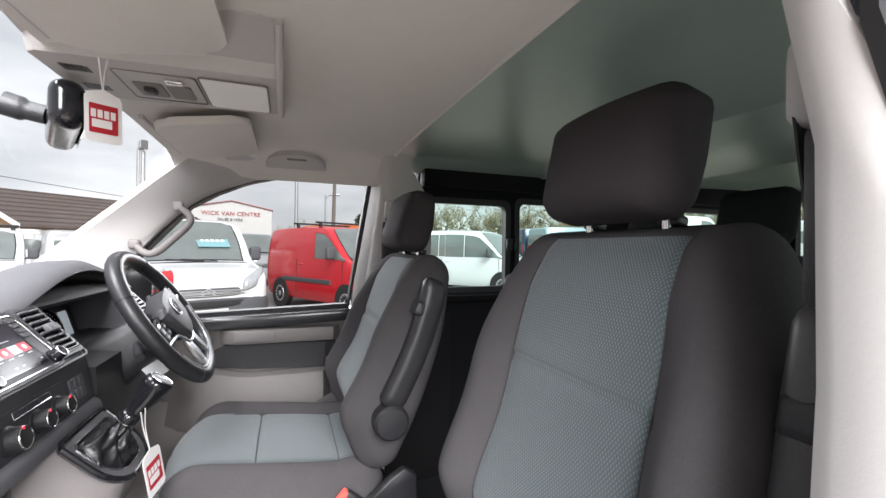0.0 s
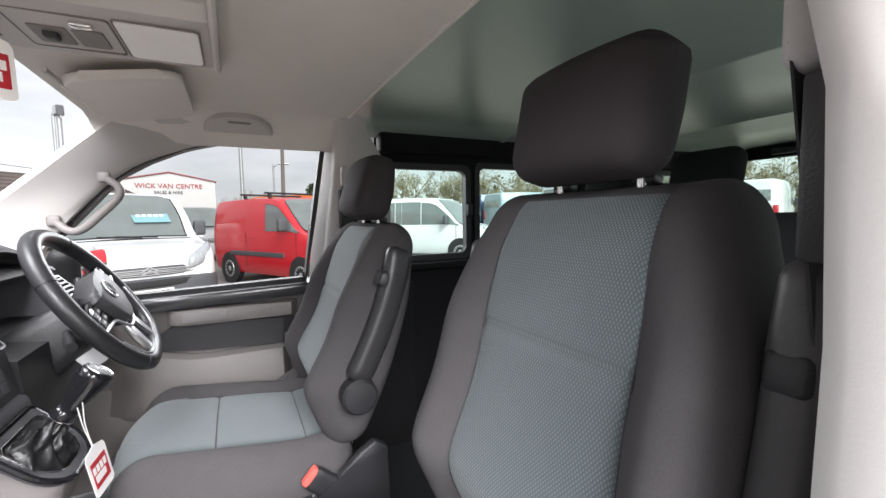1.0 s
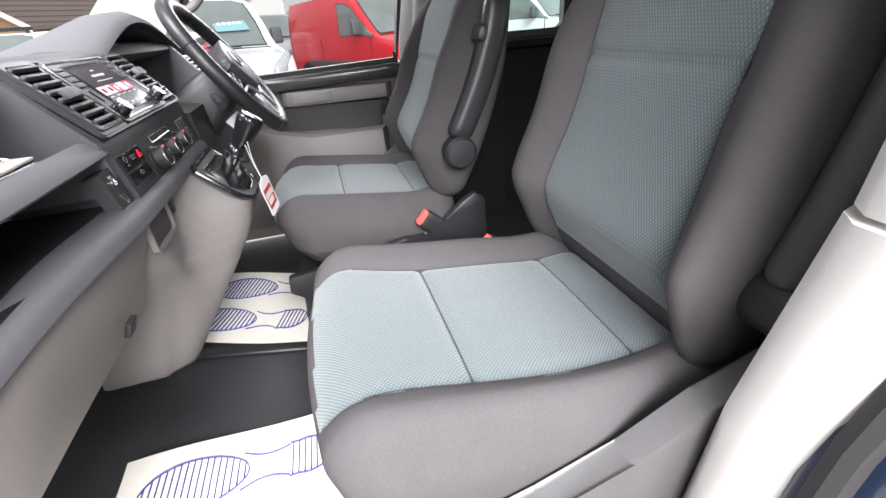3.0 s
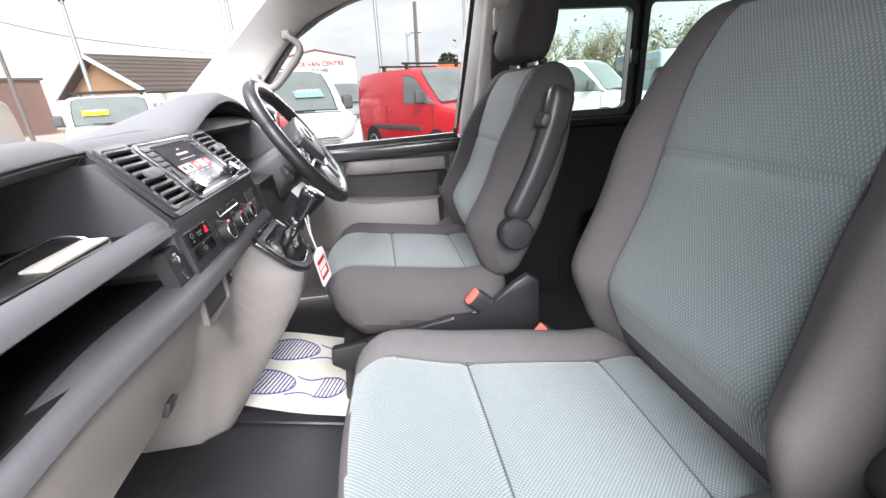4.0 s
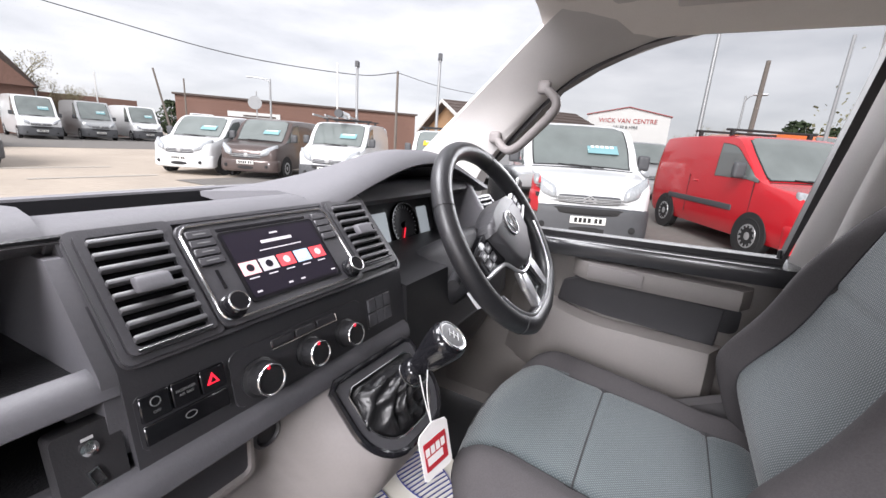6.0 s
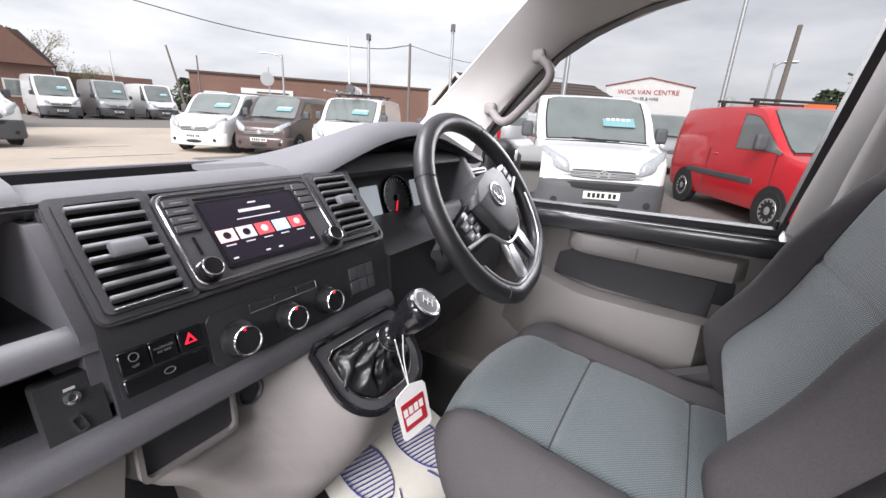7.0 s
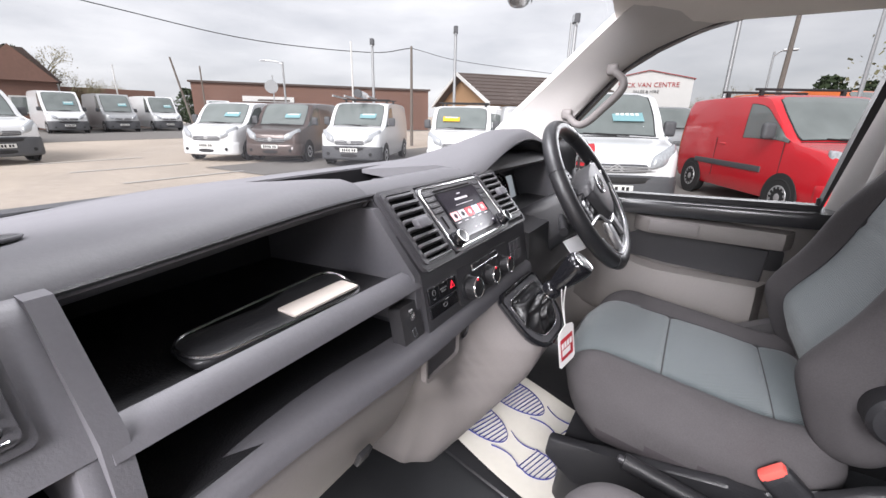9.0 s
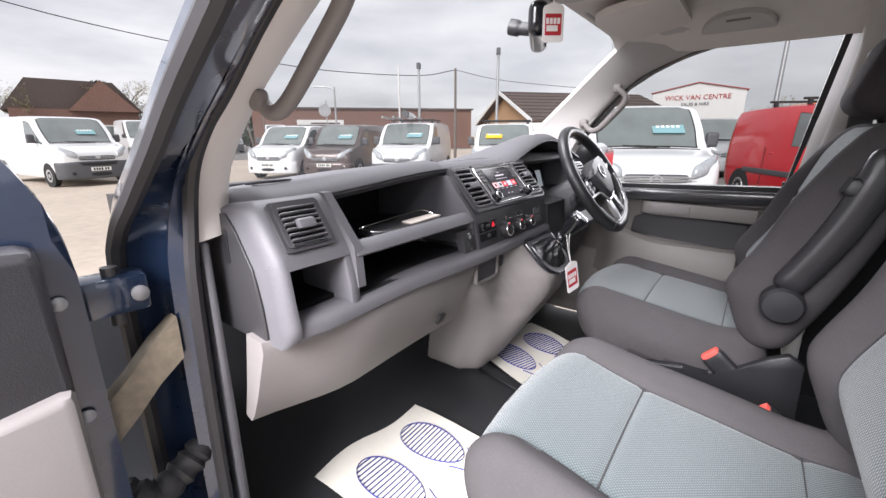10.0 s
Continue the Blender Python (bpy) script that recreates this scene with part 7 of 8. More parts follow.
        for xw in (f - bonnet + 0.02, -f + 0.78):
            rr = 0.31 if H < 2.2 else 0.34
            part("wheel_arch", lathe([(rr + 0.055, -0.02), (rr + 0.055, 0.012), (rr - 0.02, 0.012)], base @ basis((xw, k * (w - 0.006), rr + 0.01), (1, 0, 0), (0, 0, 1), (0, -k, 0)) @ pose(0, 0, 0, 180), 28), M["tyre"], v)
            wh = part("wheel", lathe([(rr * 0.62, -0.02), (rr * 0.9, 0.0), (rr, -0.02), (rr, -0.18), (rr * 0.9, -0.20), (rr * 0.6, -0.20)], base @ basis((xw, k * (w + 0.012), rr), (1, 0, 0), (0, 0, 1), (0, -k, 0)) @ pose(0, 0, 0, 180), 28), M["tyre"], v)
            part("wheel_trim", lathe([(rr * 0.64, -0.03), (rr * 0.60, 0.0), (rr * 0.25, -0.012), (rr * 0.12, 0.004)], base @ basis((xw, k * (w + 0.012), rr), (1, 0, 0), (0, 0, 1), (0, -k, 0)) @ pose(0, 0, 0, 180), 24), M["hub"], wh)
            if detail > 1:
                for a in range(12):
                    an = 2 * math.pi * a / 12
                    part("trim_hole", box(rr * 0.40, rr * 0.53, -0.018, 0.018, -0.01, 0.004, m=base @ basis((xw, k * (w + 0.012), rr), (1, 0, 0), (0, 0, 1), (0, -k, 0)) @ pose(0, 0, 0, 180) @ Matrix.Rotation(an, 4, "Z")), M["tyre"], wh)
        if detail > 1:
            part("door_handle", rbox((0.16, 0.03, 0.035), 0.012, (6, 4, 4), lambda p, u: base @ (Vector((f - bonnet - rake - 0.85, k * (w * 0.985 + 0.008), cowl - 0.10)) + p)), paint, v)
            for xd in (f - bonnet - 0.10, f - bonnet - rake - 1.05):
                part("door_gap", tube([base @ Vector((xd, k * (w * 0.9985), zq)) for zq in (0.42, 0.7, 1.0, cowl)], 0.006, 5), M["tyre"], v)
        if strip_:
            part("rubbing_strip", rbox((L * 0.46, 0.03, 0.10), 0.014, (8, 4, 4), lambda p, u: base @ (Vector((-0.12 * L + 0.2, k * (w * 1.0 + 0.004), 0.68)) + p)), M["grey_plastic"], v)
    for k in (-1, 1):
        part("wiper", tube([base @ Vector((f - bonnet + 0.03, k * 0.1 + 0.25, cowl + 0.045)), base @ Vector((f - bonnet - 0.02, k * 0.1 - 0.28, cowl + 0.07))], 0.010, 5), M["tyre"], v)
    part("bonnet_gap", tube(curve_points([base @ Vector((f - bonnet + 0.02, -w * 0.84, cowl + 0.006)), base @ Vector((f - bonnet + 0.05, 0, cowl + 0.028)), base @ Vector((f - bonnet + 0.02, w * 0.84, cowl + 0.006))], 5), 0.012, 5), M["tyre"], v)
    if price:
        t0, u0 = price
        x0, x1 = f - bonnet - rake * 0.30, f - bonnet - rake * 0.72
        zz0, zz1 = lerp(cowl, zr, 0.34), lerp(cowl, zr, 0.66)
        e = Vector((-(x0 - x1), 0, zz1 - zz0)).normalized()
        m = base @ basis((x0 + 0.012 + 0.03, t0, zz0 + 0.01), (0, 1, 0), e, Vector((e.z, 0, -e.x)))
        pc = part("price_card", prism([(0, 0), (0.50, 0), (0.50, 0.26), (0, 0.26)], 0.004, m), u0, v, "cyan price card behind the windscreen")
        for i in range(5):
            part("mark", box(0.06 + 0.08 * i, 0.115 + 0.08 * i, 0.15, 0.21, 0.003, 0.006, m=m), M["plate"], pc)
    if rack:
        for xr in (f - bonnet - rake - 0.45, f - bonnet - rake - 1.4):
            part("rack_bar", box(xr - 0.03, xr + 0.03, -w * 0.86, w * 0.86, H + 0.07, H + 0.11, 0.01, 1, base), M["tyre"], v)
            for k in (-1, 1):
                part("rack_foot", box(xr - 0.04, xr + 0.04, k * w * 0.74 - 0.03, k * w * 0.74 + 0.03, H - 0.03, H + 0.08, 0.01, 1, base), M["tyre"], v)
    if rear:
        for k in (-1, 1):
            part("tail_lamp", rbox((0.06, 0.14, 0.40), 0.02, (4, 5, 8), lambda p, u: base @ (Vector((-f + 0.01, k * w * 0.82, 1.0)) + p)), M["tail_red"], v)
        part("rear_window", box(-f - 0.012, -f + 0.02, -w * 0.70, w * 0.70, cowl + 0.12, H - 0.32, 0.01, 1, base), M["carglass"], v)
    return v


CY = M["skyblue"]
vehicle("panel_van", "white van facing the yard with a grey bumper and price card", (-1.27, 6.10), -66, 4.8, 1.93, 1.96, M["white_paint"], 0.80, 0.80, 0.95, 1.19, bumper=M["grey_plastic"], price=(0.12, CY), detail=2)
vehicle("panel_van", "small red van with roof bars and grey rubbing strips", (2.18, 7.04), -62, 4.4, 1.83, 1.87, M["red_paint"], 1.02, 0.82, 0.88, 1.13, bumper=M["red_paint"], rack=True, detail=2, strip_=True)
vehicle("panel_van", "small white van with dark bumper grille in a row", (-13.3, 6.9), -64, 4.28, 1.83, 1.80, M["white_paint"], 0.82, 0.74, 0.86, 1.10, price=(0.05, CY))
vehicle("panel_van", "small brown van in a row of parked vans", (-11.6, 7.9), -64, 4.40, 1.80, 1.82, M["brown_paint"], 0.84, 0.76, 0.84, 1.08, price=(0.05, CY))
vehicle("panel_van", "small white van with a loaded roof rack", (-9.0, 8.6), -65, 4.39, 1.83, 1.86, M["white_paint"], 0.80, 0.72, 0.86, 1.12, bumper=M["grey_plastic"], price=(0.05, CY), rack=True)
vehicle("panel_van", "small white van with a yellow card in its windscreen", (-6.0, 9.7), -66, 4.14, 1.81, 1.80, M["white_paint"], 0.82, 0.74, 0.86, 1.10, price=(-0.55, M["yellow"]), rack=True)

vehicle("panel_van", "white high-roofed van with a dark grille across the yard", (-34.2, 10.5), -8, 5.9, 2.0, 2.55, M["white_paint"], 0.75, 0.80, 1.02, 1.30, bumper=M["grey_plastic"], price=(0.1, CY))
vehicle("panel_van", "silver high-roofed van with a dark grille across the yard", (-35.2, 13.9), -8, 5.9, 2.0, 2.55, M["silver_paint"], 0.75, 0.80, 1.02, 1.30, bumper=M["grey_plastic"], price=(0.1, CY))
vehicle("panel_van", "white high-roofed van beside a silver one across the yard", (-36.1, 17.4), -8, 5.9, 2.0, 2.55, M["white_paint"], 0.75, 0.80, 1.02, 1.30, bumper=M["grey_plastic"], price=(0.1, CY))
vehicle("panel_van", "white van parked sideways beyond the row", (-37.5, 22.5), -30, 5.6, 2.0, 2.5, M["white_paint"], 0.75, 0.80, 1.0, 1.25, bumper=M["grey_plastic"])
vehicle("panel_van", "red van far across the yard", (-46.0, 11.0), 5, 5.4, 2.0, 2.4, M["red_paint"], 0.75, 0.80, 1.0, 1.25, bumper=M["grey_plastic"])
vehicle("panel_van", "white van with a dark front standing alone in the yard", (-16.2, 3.05), 8, 4.9, 1.95, 2.05, M["white_paint"], 0.80, 0.78, 0.98, 1.22, bumper=M["grey_plastic"], price=(0.0, CY))
vehicle("panel_van", "white van standing behind another in the yard", (-24.5, 4.4), 8, 5.2, 1.95, 2.3, M["white_paint"], 0.80, 0.78, 0.98, 1.22, bumper=M["grey_plastic"])
vehicle("estate_car", "white family car seen from the rear side windows", (6.5, 8.7), -50, 4.45, 1.84, 1.80, M["white_paint"], 1.0, 0.80, 0.80, 1.02, side_glass=2, detail=2)
vehicle("panel_van", "dark navy van seen from the rear side windows", (15.3, 16.5), -7, 4.9, 1.9, 1.97, M["navy_paint"], 0.80, 0.80, 0.98, 1.2, rear=True, side_glass=2)
vehicle("panel_van", "pale teal van seen from the rear side windows", (14.9, 14.1), -7, 4.9, 1.9, 1.97, M["teal_paint"], 0.80, 0.80, 0.98, 1.2, rear=True)
vehicle("panel_van", "white van with red tail lamps seen from the rear side windows", (15.5, 10.1), -12, 5.2, 2.0, 2.3, M["white_paint"], 0.80, 0.80, 0.98, 1.2, rear=True)
vehicle("panel_van", "white van with red tail lamps seen through the tailgate", (17.8, 7.9), 20, 4.9, 1.95, 1.97, M["white_paint"], 0.80, 0.80, 0.98, 1.2, rear=True)
vehicle("panel_van", "orange van parked behind the red one", (4.6, 15.0), -46, 5.2, 1.95, 2.15, M["orange_paint"], 0.8, 0.8, 0.98, 1.2)
vehicle("panel_van", "white van parked beside an orange one", (5.2, 12.6), -46, 4.4, 1.83, 1.82, M["white_paint"], 0.82, 0.74, 0.86, 1.1)
vehicle("estate_car", "dark silver car behind the white van", (-0.6, 14.6), -60, 4.4, 1.85, 1.82, M["silver_paint"], 0.85, 0.74, 0.86, 1.08, side_glass=2)
vehicle("panel_van", "silver van parked behind the white one", (-8.2, 18.6), 120, 4.6, 1.88, 1.90, M["silver_paint"], 0.80, 0.80, 0.95, 1.18, rear=True, side_glass=2)
vehicle("panel_van", "white van with red tail lamps behind the row", (-10.4, 19.6), 120, 4.6, 1.88, 1.95, M["white_paint"], 0.80, 0.80, 0.95, 1.18, rear=True)


# roof load on the small van
ld = thing("roof_load", (-9.9, 9.9, 1.9), "white pipe tube and ladder bars on a van roof rack", "roof rack")
lm = Matrix.Translation((-9.55, 9.35, 1.98)) @ Matrix.Rotation(radians(-56), 4, "Z")
part("pipe_tube", lathe([(0.11, 0), (0.11, 1.7)], lm @ basis((-1.9, 0.2, 0.12), (0, 1, 0), (0, 0, 1), (1, 0, 0)), 20), M["white_paint"], ld)
part("pipe_cap", lathe([(0.12, 0), (0.12, 0.25)], lm @ basis((-0.25, 0.2, 0.12), (0, 1, 0), (0, 0, 1), (1, 0, 0)), 20), M["grey_plastic"], ld)
for y in (-0.5, -0.15, 0.55):
    part("bar", box(-2.1, 0.2, y - 0.02, y + 0.02, 0.0, 0.05, m=lm), M["steel"], ld)

# ---- buildings ----
def wall_bricks(parent, m, wide, high, material):
    """Courses of bricks, proud of a plain wall."""
    b = bmesh.new()
    for r in range(int(high / 0.30)):
        for c in range(int(wide / 0.9)):
            x = c * 0.9 + (0.45 if r % 2 else 0)
            box(x + 0.02, min(x + 0.88, wide), 0.0, 0.02, r * 0.30 + 0.02, r * 0.30 + 0.28, m=m, bm=b)
    return part("brick_courses", b, material, parent, "", 0, "stuff")


bw = thing("brick_building", (-38, 30, 0), "long low brown brick building with a flat roof", "building")
def far_wall(p, q, high, thick, material, parent, name):
    p, q = Vector((*p, 0)), Vector((*q, 0))
    d = (q - p)
    m = basis(p, d.normalized(), Vector((-d.y, d.x, 0)).normalized(), (0, 0, 1))
    part(name, box(0, d.length, 0, thick, 0, high, m=m), material, parent, "", 0)
    return m, d.length
m, n_ = far_wall((-42.6, 23.1), (-27.0, 40.5), 4.15, 6.0, M["brick"], bw, "wall")
wall_bricks(bw, m @ pose(0, -0.02, 0), n_, 4.0, M["brick"])
part("roof_edge", box(-0.2, n_ + 0.2, -0.2, 6.2, 4.15, 4.32, m=m), M["tile"], bw)
part("fascia_sign", box(4.4, 9.2, -0.12, 0.0, 2.55, 3.05, m=m), M["clad"], bw, "pale blank fascia board")
part("sign_lettering", box(5.8, 8.8, -0.14, -0.11, 2.62, 2.78, m=m), M["tile"], bw, "dark unreadable lettering")

hut = thing("brick_hut", (-9.6, 23.5, 0), "tan brick hut with a dark tiled gable roof", "building")
hm = Matrix.Translation((-13.77, 21.51, 0)) @ Matrix.Rotation(radians(-39.3), 4, "Z")
part("wall", prism([(0, 0), (7.2, 0), (7.2, 2.1), (3.6, 3.45), (0, 2.1)], 7.5, hm @ basis((0, 0, 0), (1, 0, 0), (0, 0, 1), (0, -1, 0)) @ pose(0, 0, -7.5)), M["brick_tan"], hut)
for k, (x0, x1) in enumerate(((-0.3, 3.6), (7.5, 3.6))):
    rr = part("roof", loft([[hm @ Vector((x0, y, 2.02)), hm @ Vector((x1, y, 3.50)), hm @ Vector((x1, y, 3.60)), hm @ Vector((x0, y, 2.12))] for y in (-0.4, 7.9)]), M["tile"], hut)
    for j in range(8):
        x = lerp(x0, x1, (j + 0.5) / 8)
        part("tile_course", tube([hm @ Vector((x, -0.38, lerp(2.14, 3.61, (j + 0.5) / 8))), hm @ Vector((x, 7.88, lerp(2.14, 3.61, (j + 0.5) / 8)))], 0.03, 4), M["tile"], rr)
    part("bargeboard", loft([[hm @ Vector((x0, y, 1.96)), hm @ Vector((x1, y, 3.44)), hm @ Vector((x1, y, 3.60)), hm @ Vector((x0, y, 2.12))] for y in (-0.46, -0.41)]), M["clad"], hut)

wk = thing("van_centre_building", (-3.6, 30, 0), "pale clad gabled workshop with a red lettered sign", "building")
km = Matrix.Translation((-6.0, 29.1, 0)) @ Matrix.Rotation(radians(6), 4, "Z")
part("wall", prism([(0, 0), (4.85, 0), (4.85, 3.92), (2.42, 4.42), (0, 3.92)], 9, km @ basis((0, 9, 0), (1, 0, 0), (0, 0, 1), (0, -1, 0))), M["clad"], wk)
for k, (x0, x1) in enumerate(((-0.1, 2.42), (4.95, 2.42))):
    part("roof", loft([[km @ Vector((x0, y, 3.90)), km @ Vector((x1, y, 4.42)), km @ Vector((x1, y, 4.455)), km @ Vector((x0, y, 3.935))] for y in (-0.1, 9.1)]), M["signred"], wk, "red roof edge")
for i in range(20):
    part("cladding_rib", box(0.1 + 0.24 * i, 0.13 + 0.24 * i, -0.015, 0.0, 0, 3.86, m=km), M["clad"], wk)
part("sign_lettering", lettering("WICK VAN CENTRE", 0.385, km @ basis((2.42, -0.03, 3.58), (1, 0, 0), (0, 0, 1), (0, -1, 0)), 0.01, 1.0), M["signred"], wk, "red capital letters")
part("sign_lettering", lettering("SALES & HIRE", 0.25, km @ basis((2.35, -0.03, 3.20), (1, 0, 0), (0, 0, 1), (0, -1, 0)), 0.01), M["grey_plastic"], wk, "grey capital letters")

hs = thing("brick_house", (-43, 9, 0), "brown brick house with a tiled gable roof beyond the yard", "house")
sm_ = Matrix.Translation((-42.5, 5.2, 0)) @ Matrix.Rotation(radians(80), 4, "Z")
part("wall", prism([(0, 0), (7.5, 0), (7.5, 3.4), (0, 3.4)], 7, sm_ @ basis((0, 7, 0), (1, 0, 0), (0, 0, 1), (0, -1, 0))), M["brick"], hs)
part("gable", prism([(3.2, 3.3), (7.6, 3.3), (5.4, 5.6)], 0.3, sm_ @ basis((0, -0.02, 0), (1, 0, 0), (0, 0, 1), (0, -1, 0))), M["brick"], hs)
part("roof", prism([(-0.4, 3.3), (7.9, 3.3), (6.2, 5.5), (1.2, 5.5)], 6.5, sm_ @ basis((0, 6.8, 0), (1, 0, 0), (0, 0, 1), (0, -1, 0))), M["tile"], hs)
for x in (1.2, 4.8):
    wi = part("window", box(x, x + 1.2, -0.05, 0.05, 1.1, 2.3, m=sm_), M["clad"], hs)
    part("pane", box(x + 0.1, x + 1.1, -0.07, -0.04, 1.2, 2.2, m=sm_), M["carglass"], wi)
sh = thing("brick_wall", (-45, 14, 0), "dark brick boundary wall and sheds beyond the yard", "wall")
far_wall((-46, 12.5), (-44.0, 20.5), 3.2, 0.4, M["brick"], sh, "wall_panel")

# ---- poles and cables ----
def lamp_post(x, y, h, label, r=0.06, heads=1, arm=0.0, az=-60):
    p = thing("lamp_post", (x, y, 0), label, "lamp post", "yard lamp posts")
    part("pole", tube([(x, y, 0), (x, y, h)], [r, r * 0.75], 10), M["steel"], p)
    d = Vector((math.cos(radians(az)), math.sin(radians(az)), 0))
    if arm:
        part("arm", tube(curve_points([(x, y, h - 0.2), Vector((x, y, h)) + d * arm * 0.4, Vector((x, y, h + 0.05)) + d * arm], 4), r * 0.5, 8), M["steel"], p)
        part("lantern", rbox((0.5, 0.18, 0.10), 0.04, (6, 4, 4), lambda v, u: Vector((x, y, h + 0.04)) + d * (arm + v.x) + Vector((-d.y, d.x, 0)) * v.y + Vector((0, 0, v.z))), M["steel"], p)
    else:
        hd = part("floodlight", box(-0.12, 0.12, -0.07, 0.07, 0.0, 0.22, 0.02, 1, Matrix.Translation((x, y, h)) @ Matrix.Rotation(radians(az), 4, "Z")), M["grey_plastic"], p)
        part("lens", box(-0.09, 0.09, -0.008, 0.008, 0.03, 0.19, m=Matrix.Translation((x, y, h)) @ Matrix.Rotation(radians(az), 4, "Z") @ pose(0, -0.072, 0)), M["lamp"], hd)
        part("bracket", box(-0.14, 0.14, -0.015, 0.015, -0.05, 0.0, m=Matrix.Translation((x, y, h)) @ Matrix.Rotation(radians(az), 4, "Z")), M["steel"], hd)
lamp_post(-11.3, 12.5, 3.95, "grey steel post with a black floodlight")
lamp_post(-7.8, 12.6, 4.1, "grey steel post with a black floodlight")
lamp_post(0.07, 12.7, 4.75, "grey steel post with a black floodlight")
lamp_post(-3.42, 10.95, 3.75, "grey steel post with a black floodlight")
lamp_post(1.67, 21.6, 4.2, "tall grey street lamp with a short arm", 0.05, 1, 0.5, 0)
lamp_post(-31.3, 24.7, 5.6, "far grey street lamp with a long arm", 0.10, 1, 1.6, 215)


def pole(x, y, h, label, top=(0, 0), r=0.08, material=None):
    p = thing("pole", (x, y, 0), label, "pole", "yard poles")
    part("shaft", tube([(x - top[0], y - top[1], 0), (x, y, h)], [r, r * 0.7], 8), material or M["wood"], p)
pole(1.62, 16.6, 4.6, "leaning grey timber pole", (0.08, 0), 0.09)
pole(2.57, 12.4, 4.3, "thin grey steel yard post", (0, 0), 0.05, M["steel"])
pole(-4.95, 16.0, 4.8, "thin grey steel yard post", (0, 0), 0.06, M["steel"])
pole(-26.86, 13.33, 4.4, "dark leaning telegraph pole", (-0.2, -0.8), 0.07)
pole(-27.9, 15.6, 4.2, "dark timber telegraph pole", (0, 0), 0.06)
pole(-43.5, 17.3, 5.1, "pale thin flag pole beyond vans", (0, 0), 0.07, M["clad"])
pole(-45.0, 13.9, 5.6, "pale thin flag pole beyond vans", (0, 0), 0.07, M["clad"])
pole(-15.3, 15.7, 4.8, "pale thin flag pole", (0, 0), 0.05, M["clad"])
pole(-13.05, 17.5, 4.7, "brown timber telegraph pole", (0, 0), 0.08)
pole(-19.3, 14.2, 3.3, "thin steel sign post", (0, 0), 0.04, M["steel"])
sg = thing("road_sign", (-19.3, 14.1, 2.9), "round grey back of a road sign", "sign")
part("disc", lathe([(0.32, 0), (0.32, 0.03)], basis((-19.3, 14.1, 2.75), Vector((0.6, 0.8, 0)), (0, 0, 1), Vector((0.8, -0.6, 0))), 24), M["steel"], sg)
cb = thing("overhead_cable", (-16, 17, 4.6), "black overhead cable sagging between poles", "cable")
part("span", tube(curve_points([(-25.5, -6.0, 8.6), (-23.7, 3.0, 6.36), (-22.0, 9.65, 5.45), (-19.6, 13.8, 4.83), (-16.0, 17.75, 4.62), (-13.05, 17.5, 4.62)], 6), 0.022, 6), M["tyre"], cb)
part("span", tube(curve_points([(-13.05, 17.5, 4.62), (-11.8, 20.6, 4.3), (-8, 26, 4.0)], 5), 0.014, 6), M["tyre"], cb)

# ---- trees ----
def bare_tree(h, seed, spread=0.55, depth=4, leafy=0):
    """A leafless tree at the origin: trunk with limbs, and a crown of fine twigs."""
    rnd = random.Random(seed)
    t = thing("tree", (0, 0, 0), "bare winter tree with fine twigs beyond the yard", "tree", "bare trees")
    trunk, crown = bmesh.new(), bmesh.new()
    def grow_limb(p, d, length, r, level):
        q = p + d * length
        mid = p.lerp(q, 0.5) + Vector((rnd.uniform(-1, 1), rnd.uniform(-1, 1), 0)) * length * 0.06
        tube([p, mid, q], [r, r * 0.85, r * 0.62], 5 if level < 2 else 3, bm=trunk if level < 2 else crown)
        if level >= depth:
            for k in range(leafy):
                c = q + Vector((rnd.gauss(0, 1), rnd.gauss(0, 1), rnd.gauss(0, 1))) * length * 0.35
                s = rnd.uniform(0.03, 0.07) * h * 0.12
                a, e = Vector((rnd.gauss(0, 1), rnd.gauss(0, 1), rnd.gauss(0, 1))).normalized() * s, Vector((rnd.gauss(0, 1), rnd.gauss(0, 1), rnd.gauss(0, 1))).normalized() * s
                add(crown, [c - a, c + e, c + a, c - e], [(0, 1, 2, 3)])
            return
        for k in range(3 if level else 5):
            nd = (d + Vector((rnd.gauss(0, spread), rnd.gauss(0, spread), rnd.uniform(-0.1, 0.45)))).normalized()
            grow_limb(p.lerp(q, rnd.uniform(0.55, 1.0)), nd, length * rnd.uniform(0.55, 0.8), r * 0.55, level + 1)
    grow_limb(Vector((0, 0, -0.1)), Vector((rnd.uniform(-0.06, 0.06), rnd.uniform(-0.06, 0.06), 1)).normalized(), h * 0.33, h * 0.022, 0)
    part("trunk", trunk, M["bark"], t)
    part("crown", crown, M["twig"] if leafy else M["bark"], t, "", 0)
    return t


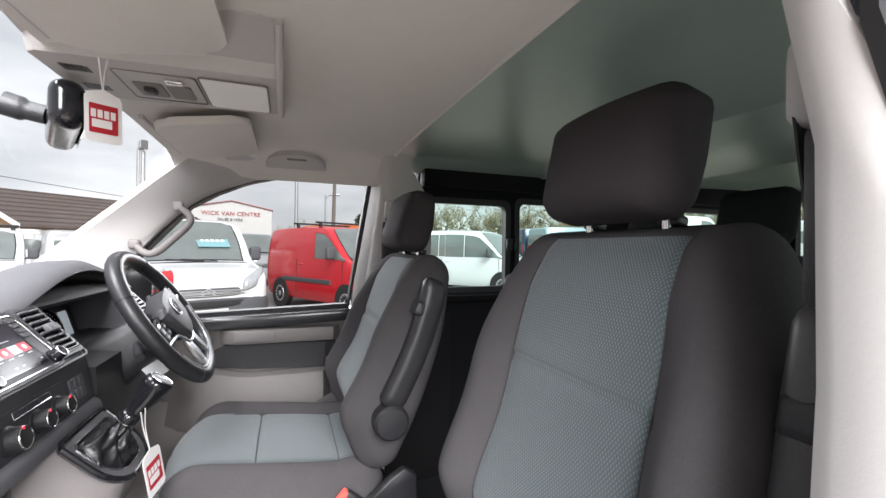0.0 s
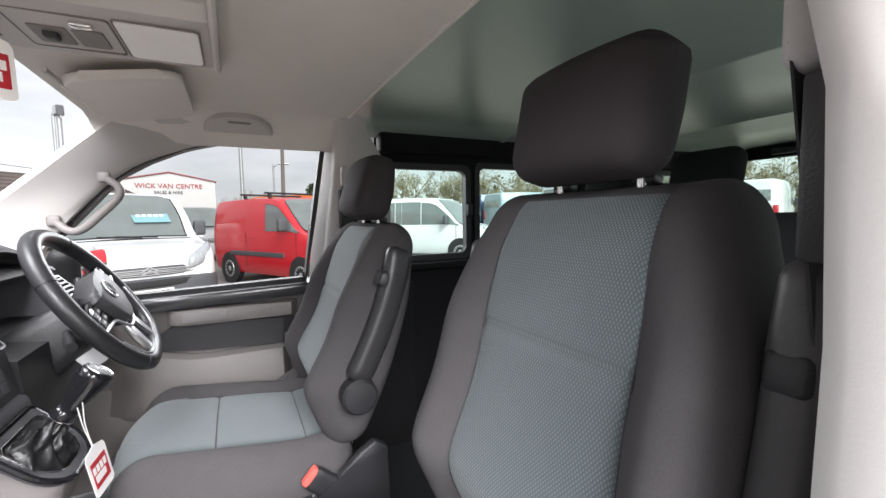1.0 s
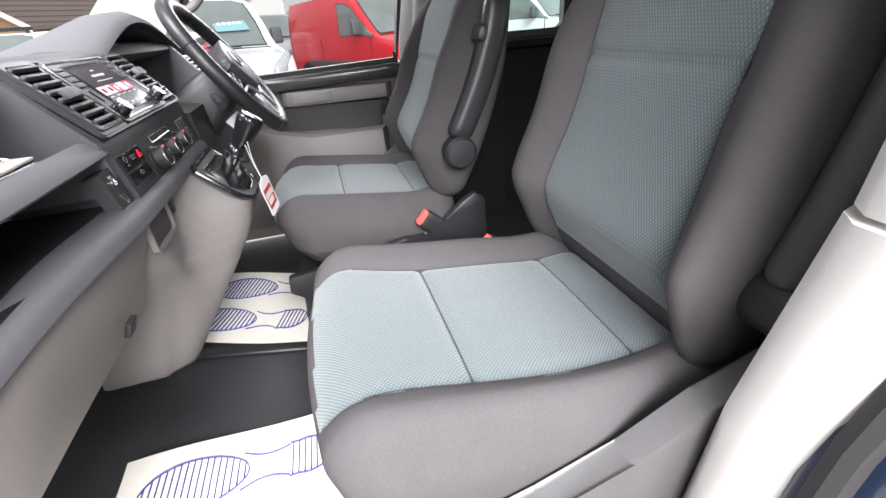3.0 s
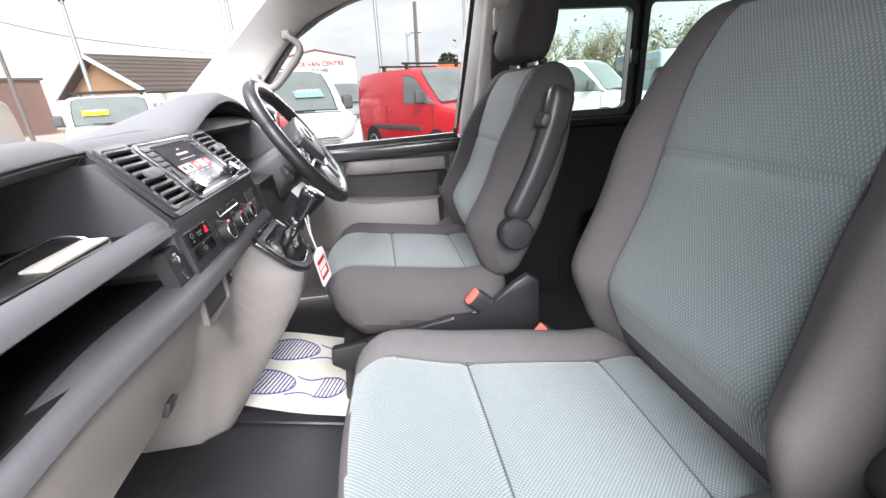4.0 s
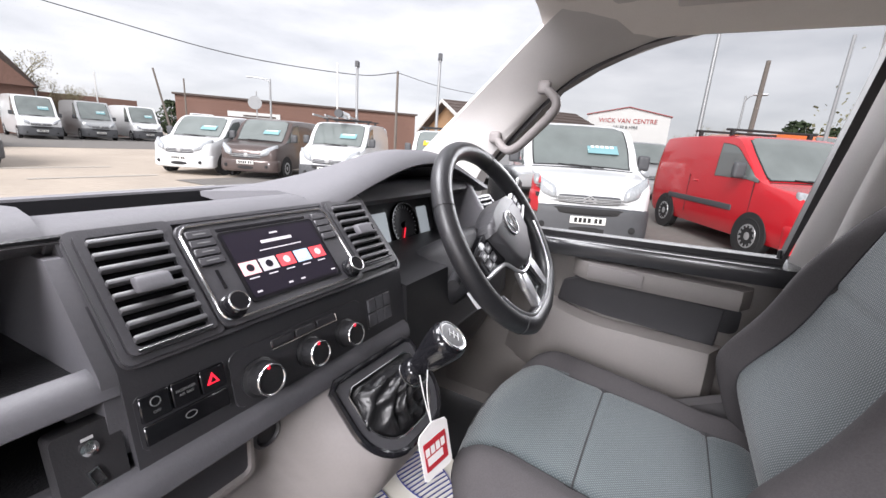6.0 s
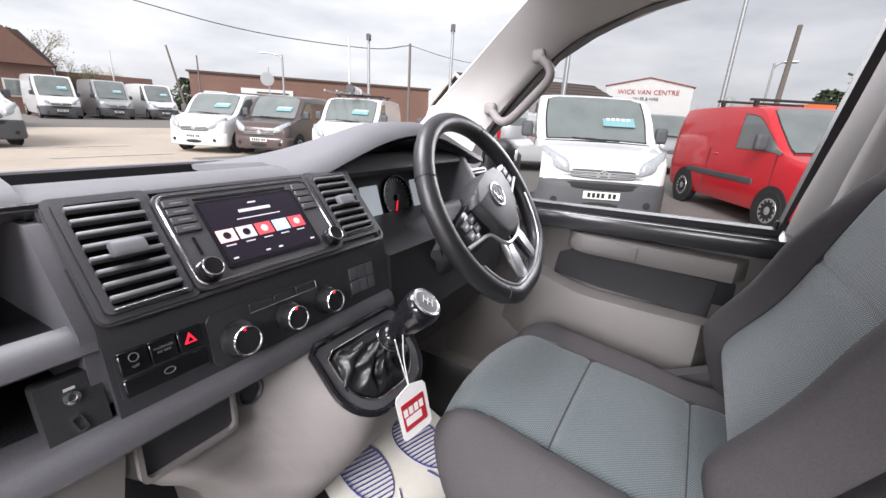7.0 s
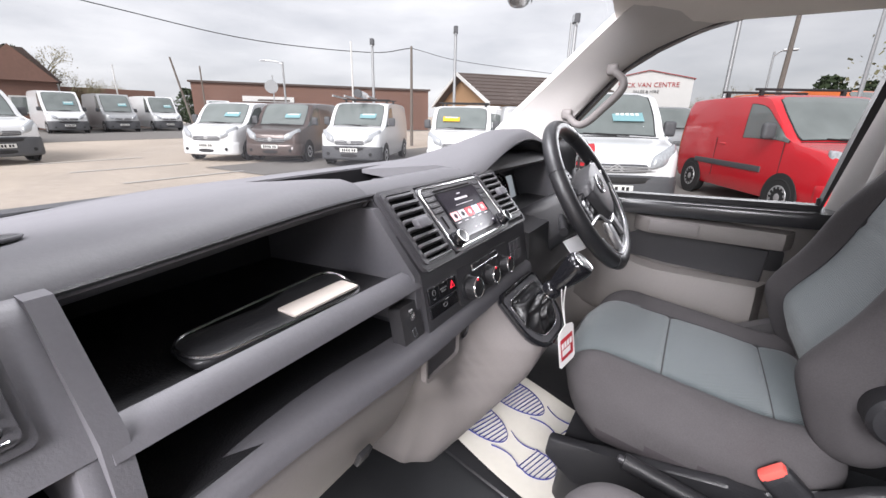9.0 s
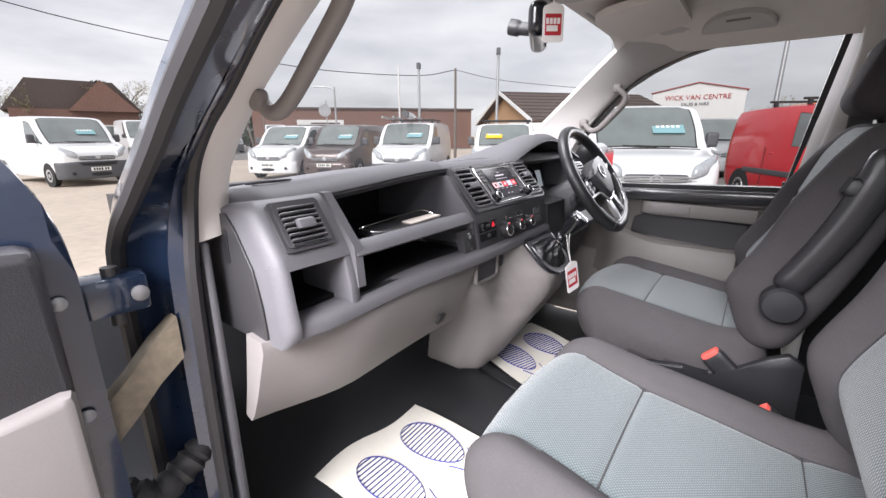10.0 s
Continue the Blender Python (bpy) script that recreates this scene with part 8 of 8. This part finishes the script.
def evergreen(h, seed):
    rnd = random.Random(seed)
    t = thing("tree", (0, 0, 0), "dark evergreen tree beyond the yard", "tree", "evergreen trees")
    crown = bmesh.new()
    part("trunk", tube([(0, 0, -0.1), (0.1, 0, h * 0.7)], [h * 0.03, h * 0.012], 6), M["bark"], t)
    for k in range(900):
        u = rnd.random()
        rad = h * 0.30 * (0.35 + math.sin(math.pi * min(1, u * 0.9 + 0.1)) ** 0.8) * rnd.uniform(0.4, 1.0) * (1 + 0.25 * math.sin(7 * u + seed))
        a = rnd.uniform(0, 6.283)
        c = Vector((rad * math.cos(a), rad * math.sin(a), h * (0.12 + 0.88 * u)))
        s = h * rnd.uniform(0.02, 0.05)
        e1, e2 = Vector((rnd.gauss(0, 1), rnd.gauss(0, 1), rnd.gauss(0, 1))).normalized() * s, Vector((rnd.gauss(0, 1), rnd.gauss(0, 1), rnd.gauss(0, 1))).normalized() * s
        add(crown, [c - e1, c + e2, c + e1, c - e2], [(0, 1, 2, 3)])
    part("crown", crown, M["leaf"], t, "", 0)
    return t


kinds = [bare_tree(7.5, 3, leafy=16), bare_tree(6.5, 11, leafy=16), bare_tree(8.0, 23, 0.5, leafy=10)]
greens = [evergreen(4.6, 5), evergreen(3.8, 8)]
spots = [(0, -43.5, 11.8, 0.95), (1, -44.5, 14.8, 0.85), (2, -46, 17.5, 0.62), (0, -47, 19.5, 0.55), (1, -29.5, 42, 0.62), (2, -26, 44, 0.62), (0, -22, 44, 0.6), (1, -0.4, 45, 0.72), (2, 1.4, 46, 0.72),
         (0, -45.5, 3.5, 0.85), (2, -44.0, 6.5, 0.8), (1, -37, 36, 0.6)]
rr = random.Random(4)
for i in range(34):
    a = radians(lerp(74, 12, i / 33))
    d = rr.uniform(40, 50)
    spots.append((i % 3, d * math.cos(a), d * math.sin(a) - 1.0, rr.uniform(0.85, 1.25)))
for k, x, y, s in spots:
    copy_thing(kinds[k], Matrix.Translation((x, y, 0)) @ Matrix.Rotation(rr.uniform(0, 6.28), 4, "Z") @ Matrix.Scale(s, 4))
for k, x, y, s in ((0, 6.6, 38.6, 1.0), (1, 8.0, 40, 1.0), (0, 9.4, 41, 0.95), (1, 11, 40, 1.0), (0, -44.4, 23.6, 0.78), (1, -45.6, 24.4, 0.72), (0, -47, 12, 1.3), (1, 5.0, 41, 0.9)):
    copy_thing(greens[k], Matrix.Translation((x, y, 0)) @ Matrix.Rotation(rr.uniform(0, 6.28), 4, "Z") @ Matrix.Scale(s, 4))
for t in kinds:
    t.location = (40 + 3 * kinds.index(t), 30, 0)
for t in greens:
    t.location = (12.5 + 2 * greens.index(t), 41, 0)
# scrub and hedge filling under the far trees
hedge = bmesh.new()
for k in range(15000):
    a = radians(rr.uniform(8, 80))
    d = rr.uniform(42, 52)
    c = Vector((d * math.cos(a), d * math.sin(a), abs(rr.gauss(0, 2.3))))
    s = rr.uniform(0.08, 0.2)
    e1, e2 = Vector((rr.gauss(0, 1), rr.gauss(0, 1), rr.gauss(0, 1))).normalized() * s, Vector((rr.gauss(0, 1), rr.gauss(0, 1), rr.gauss(0, 1))).normalized() * s
    add(hedge, [c - e1, c + e2, c + e1, c - e2], [(0, 1, 2, 3)])
part("hedge", hedge, M["conifer"], None, "olive scrub and hedge under the far trees", 0, "stuff", "hedge")
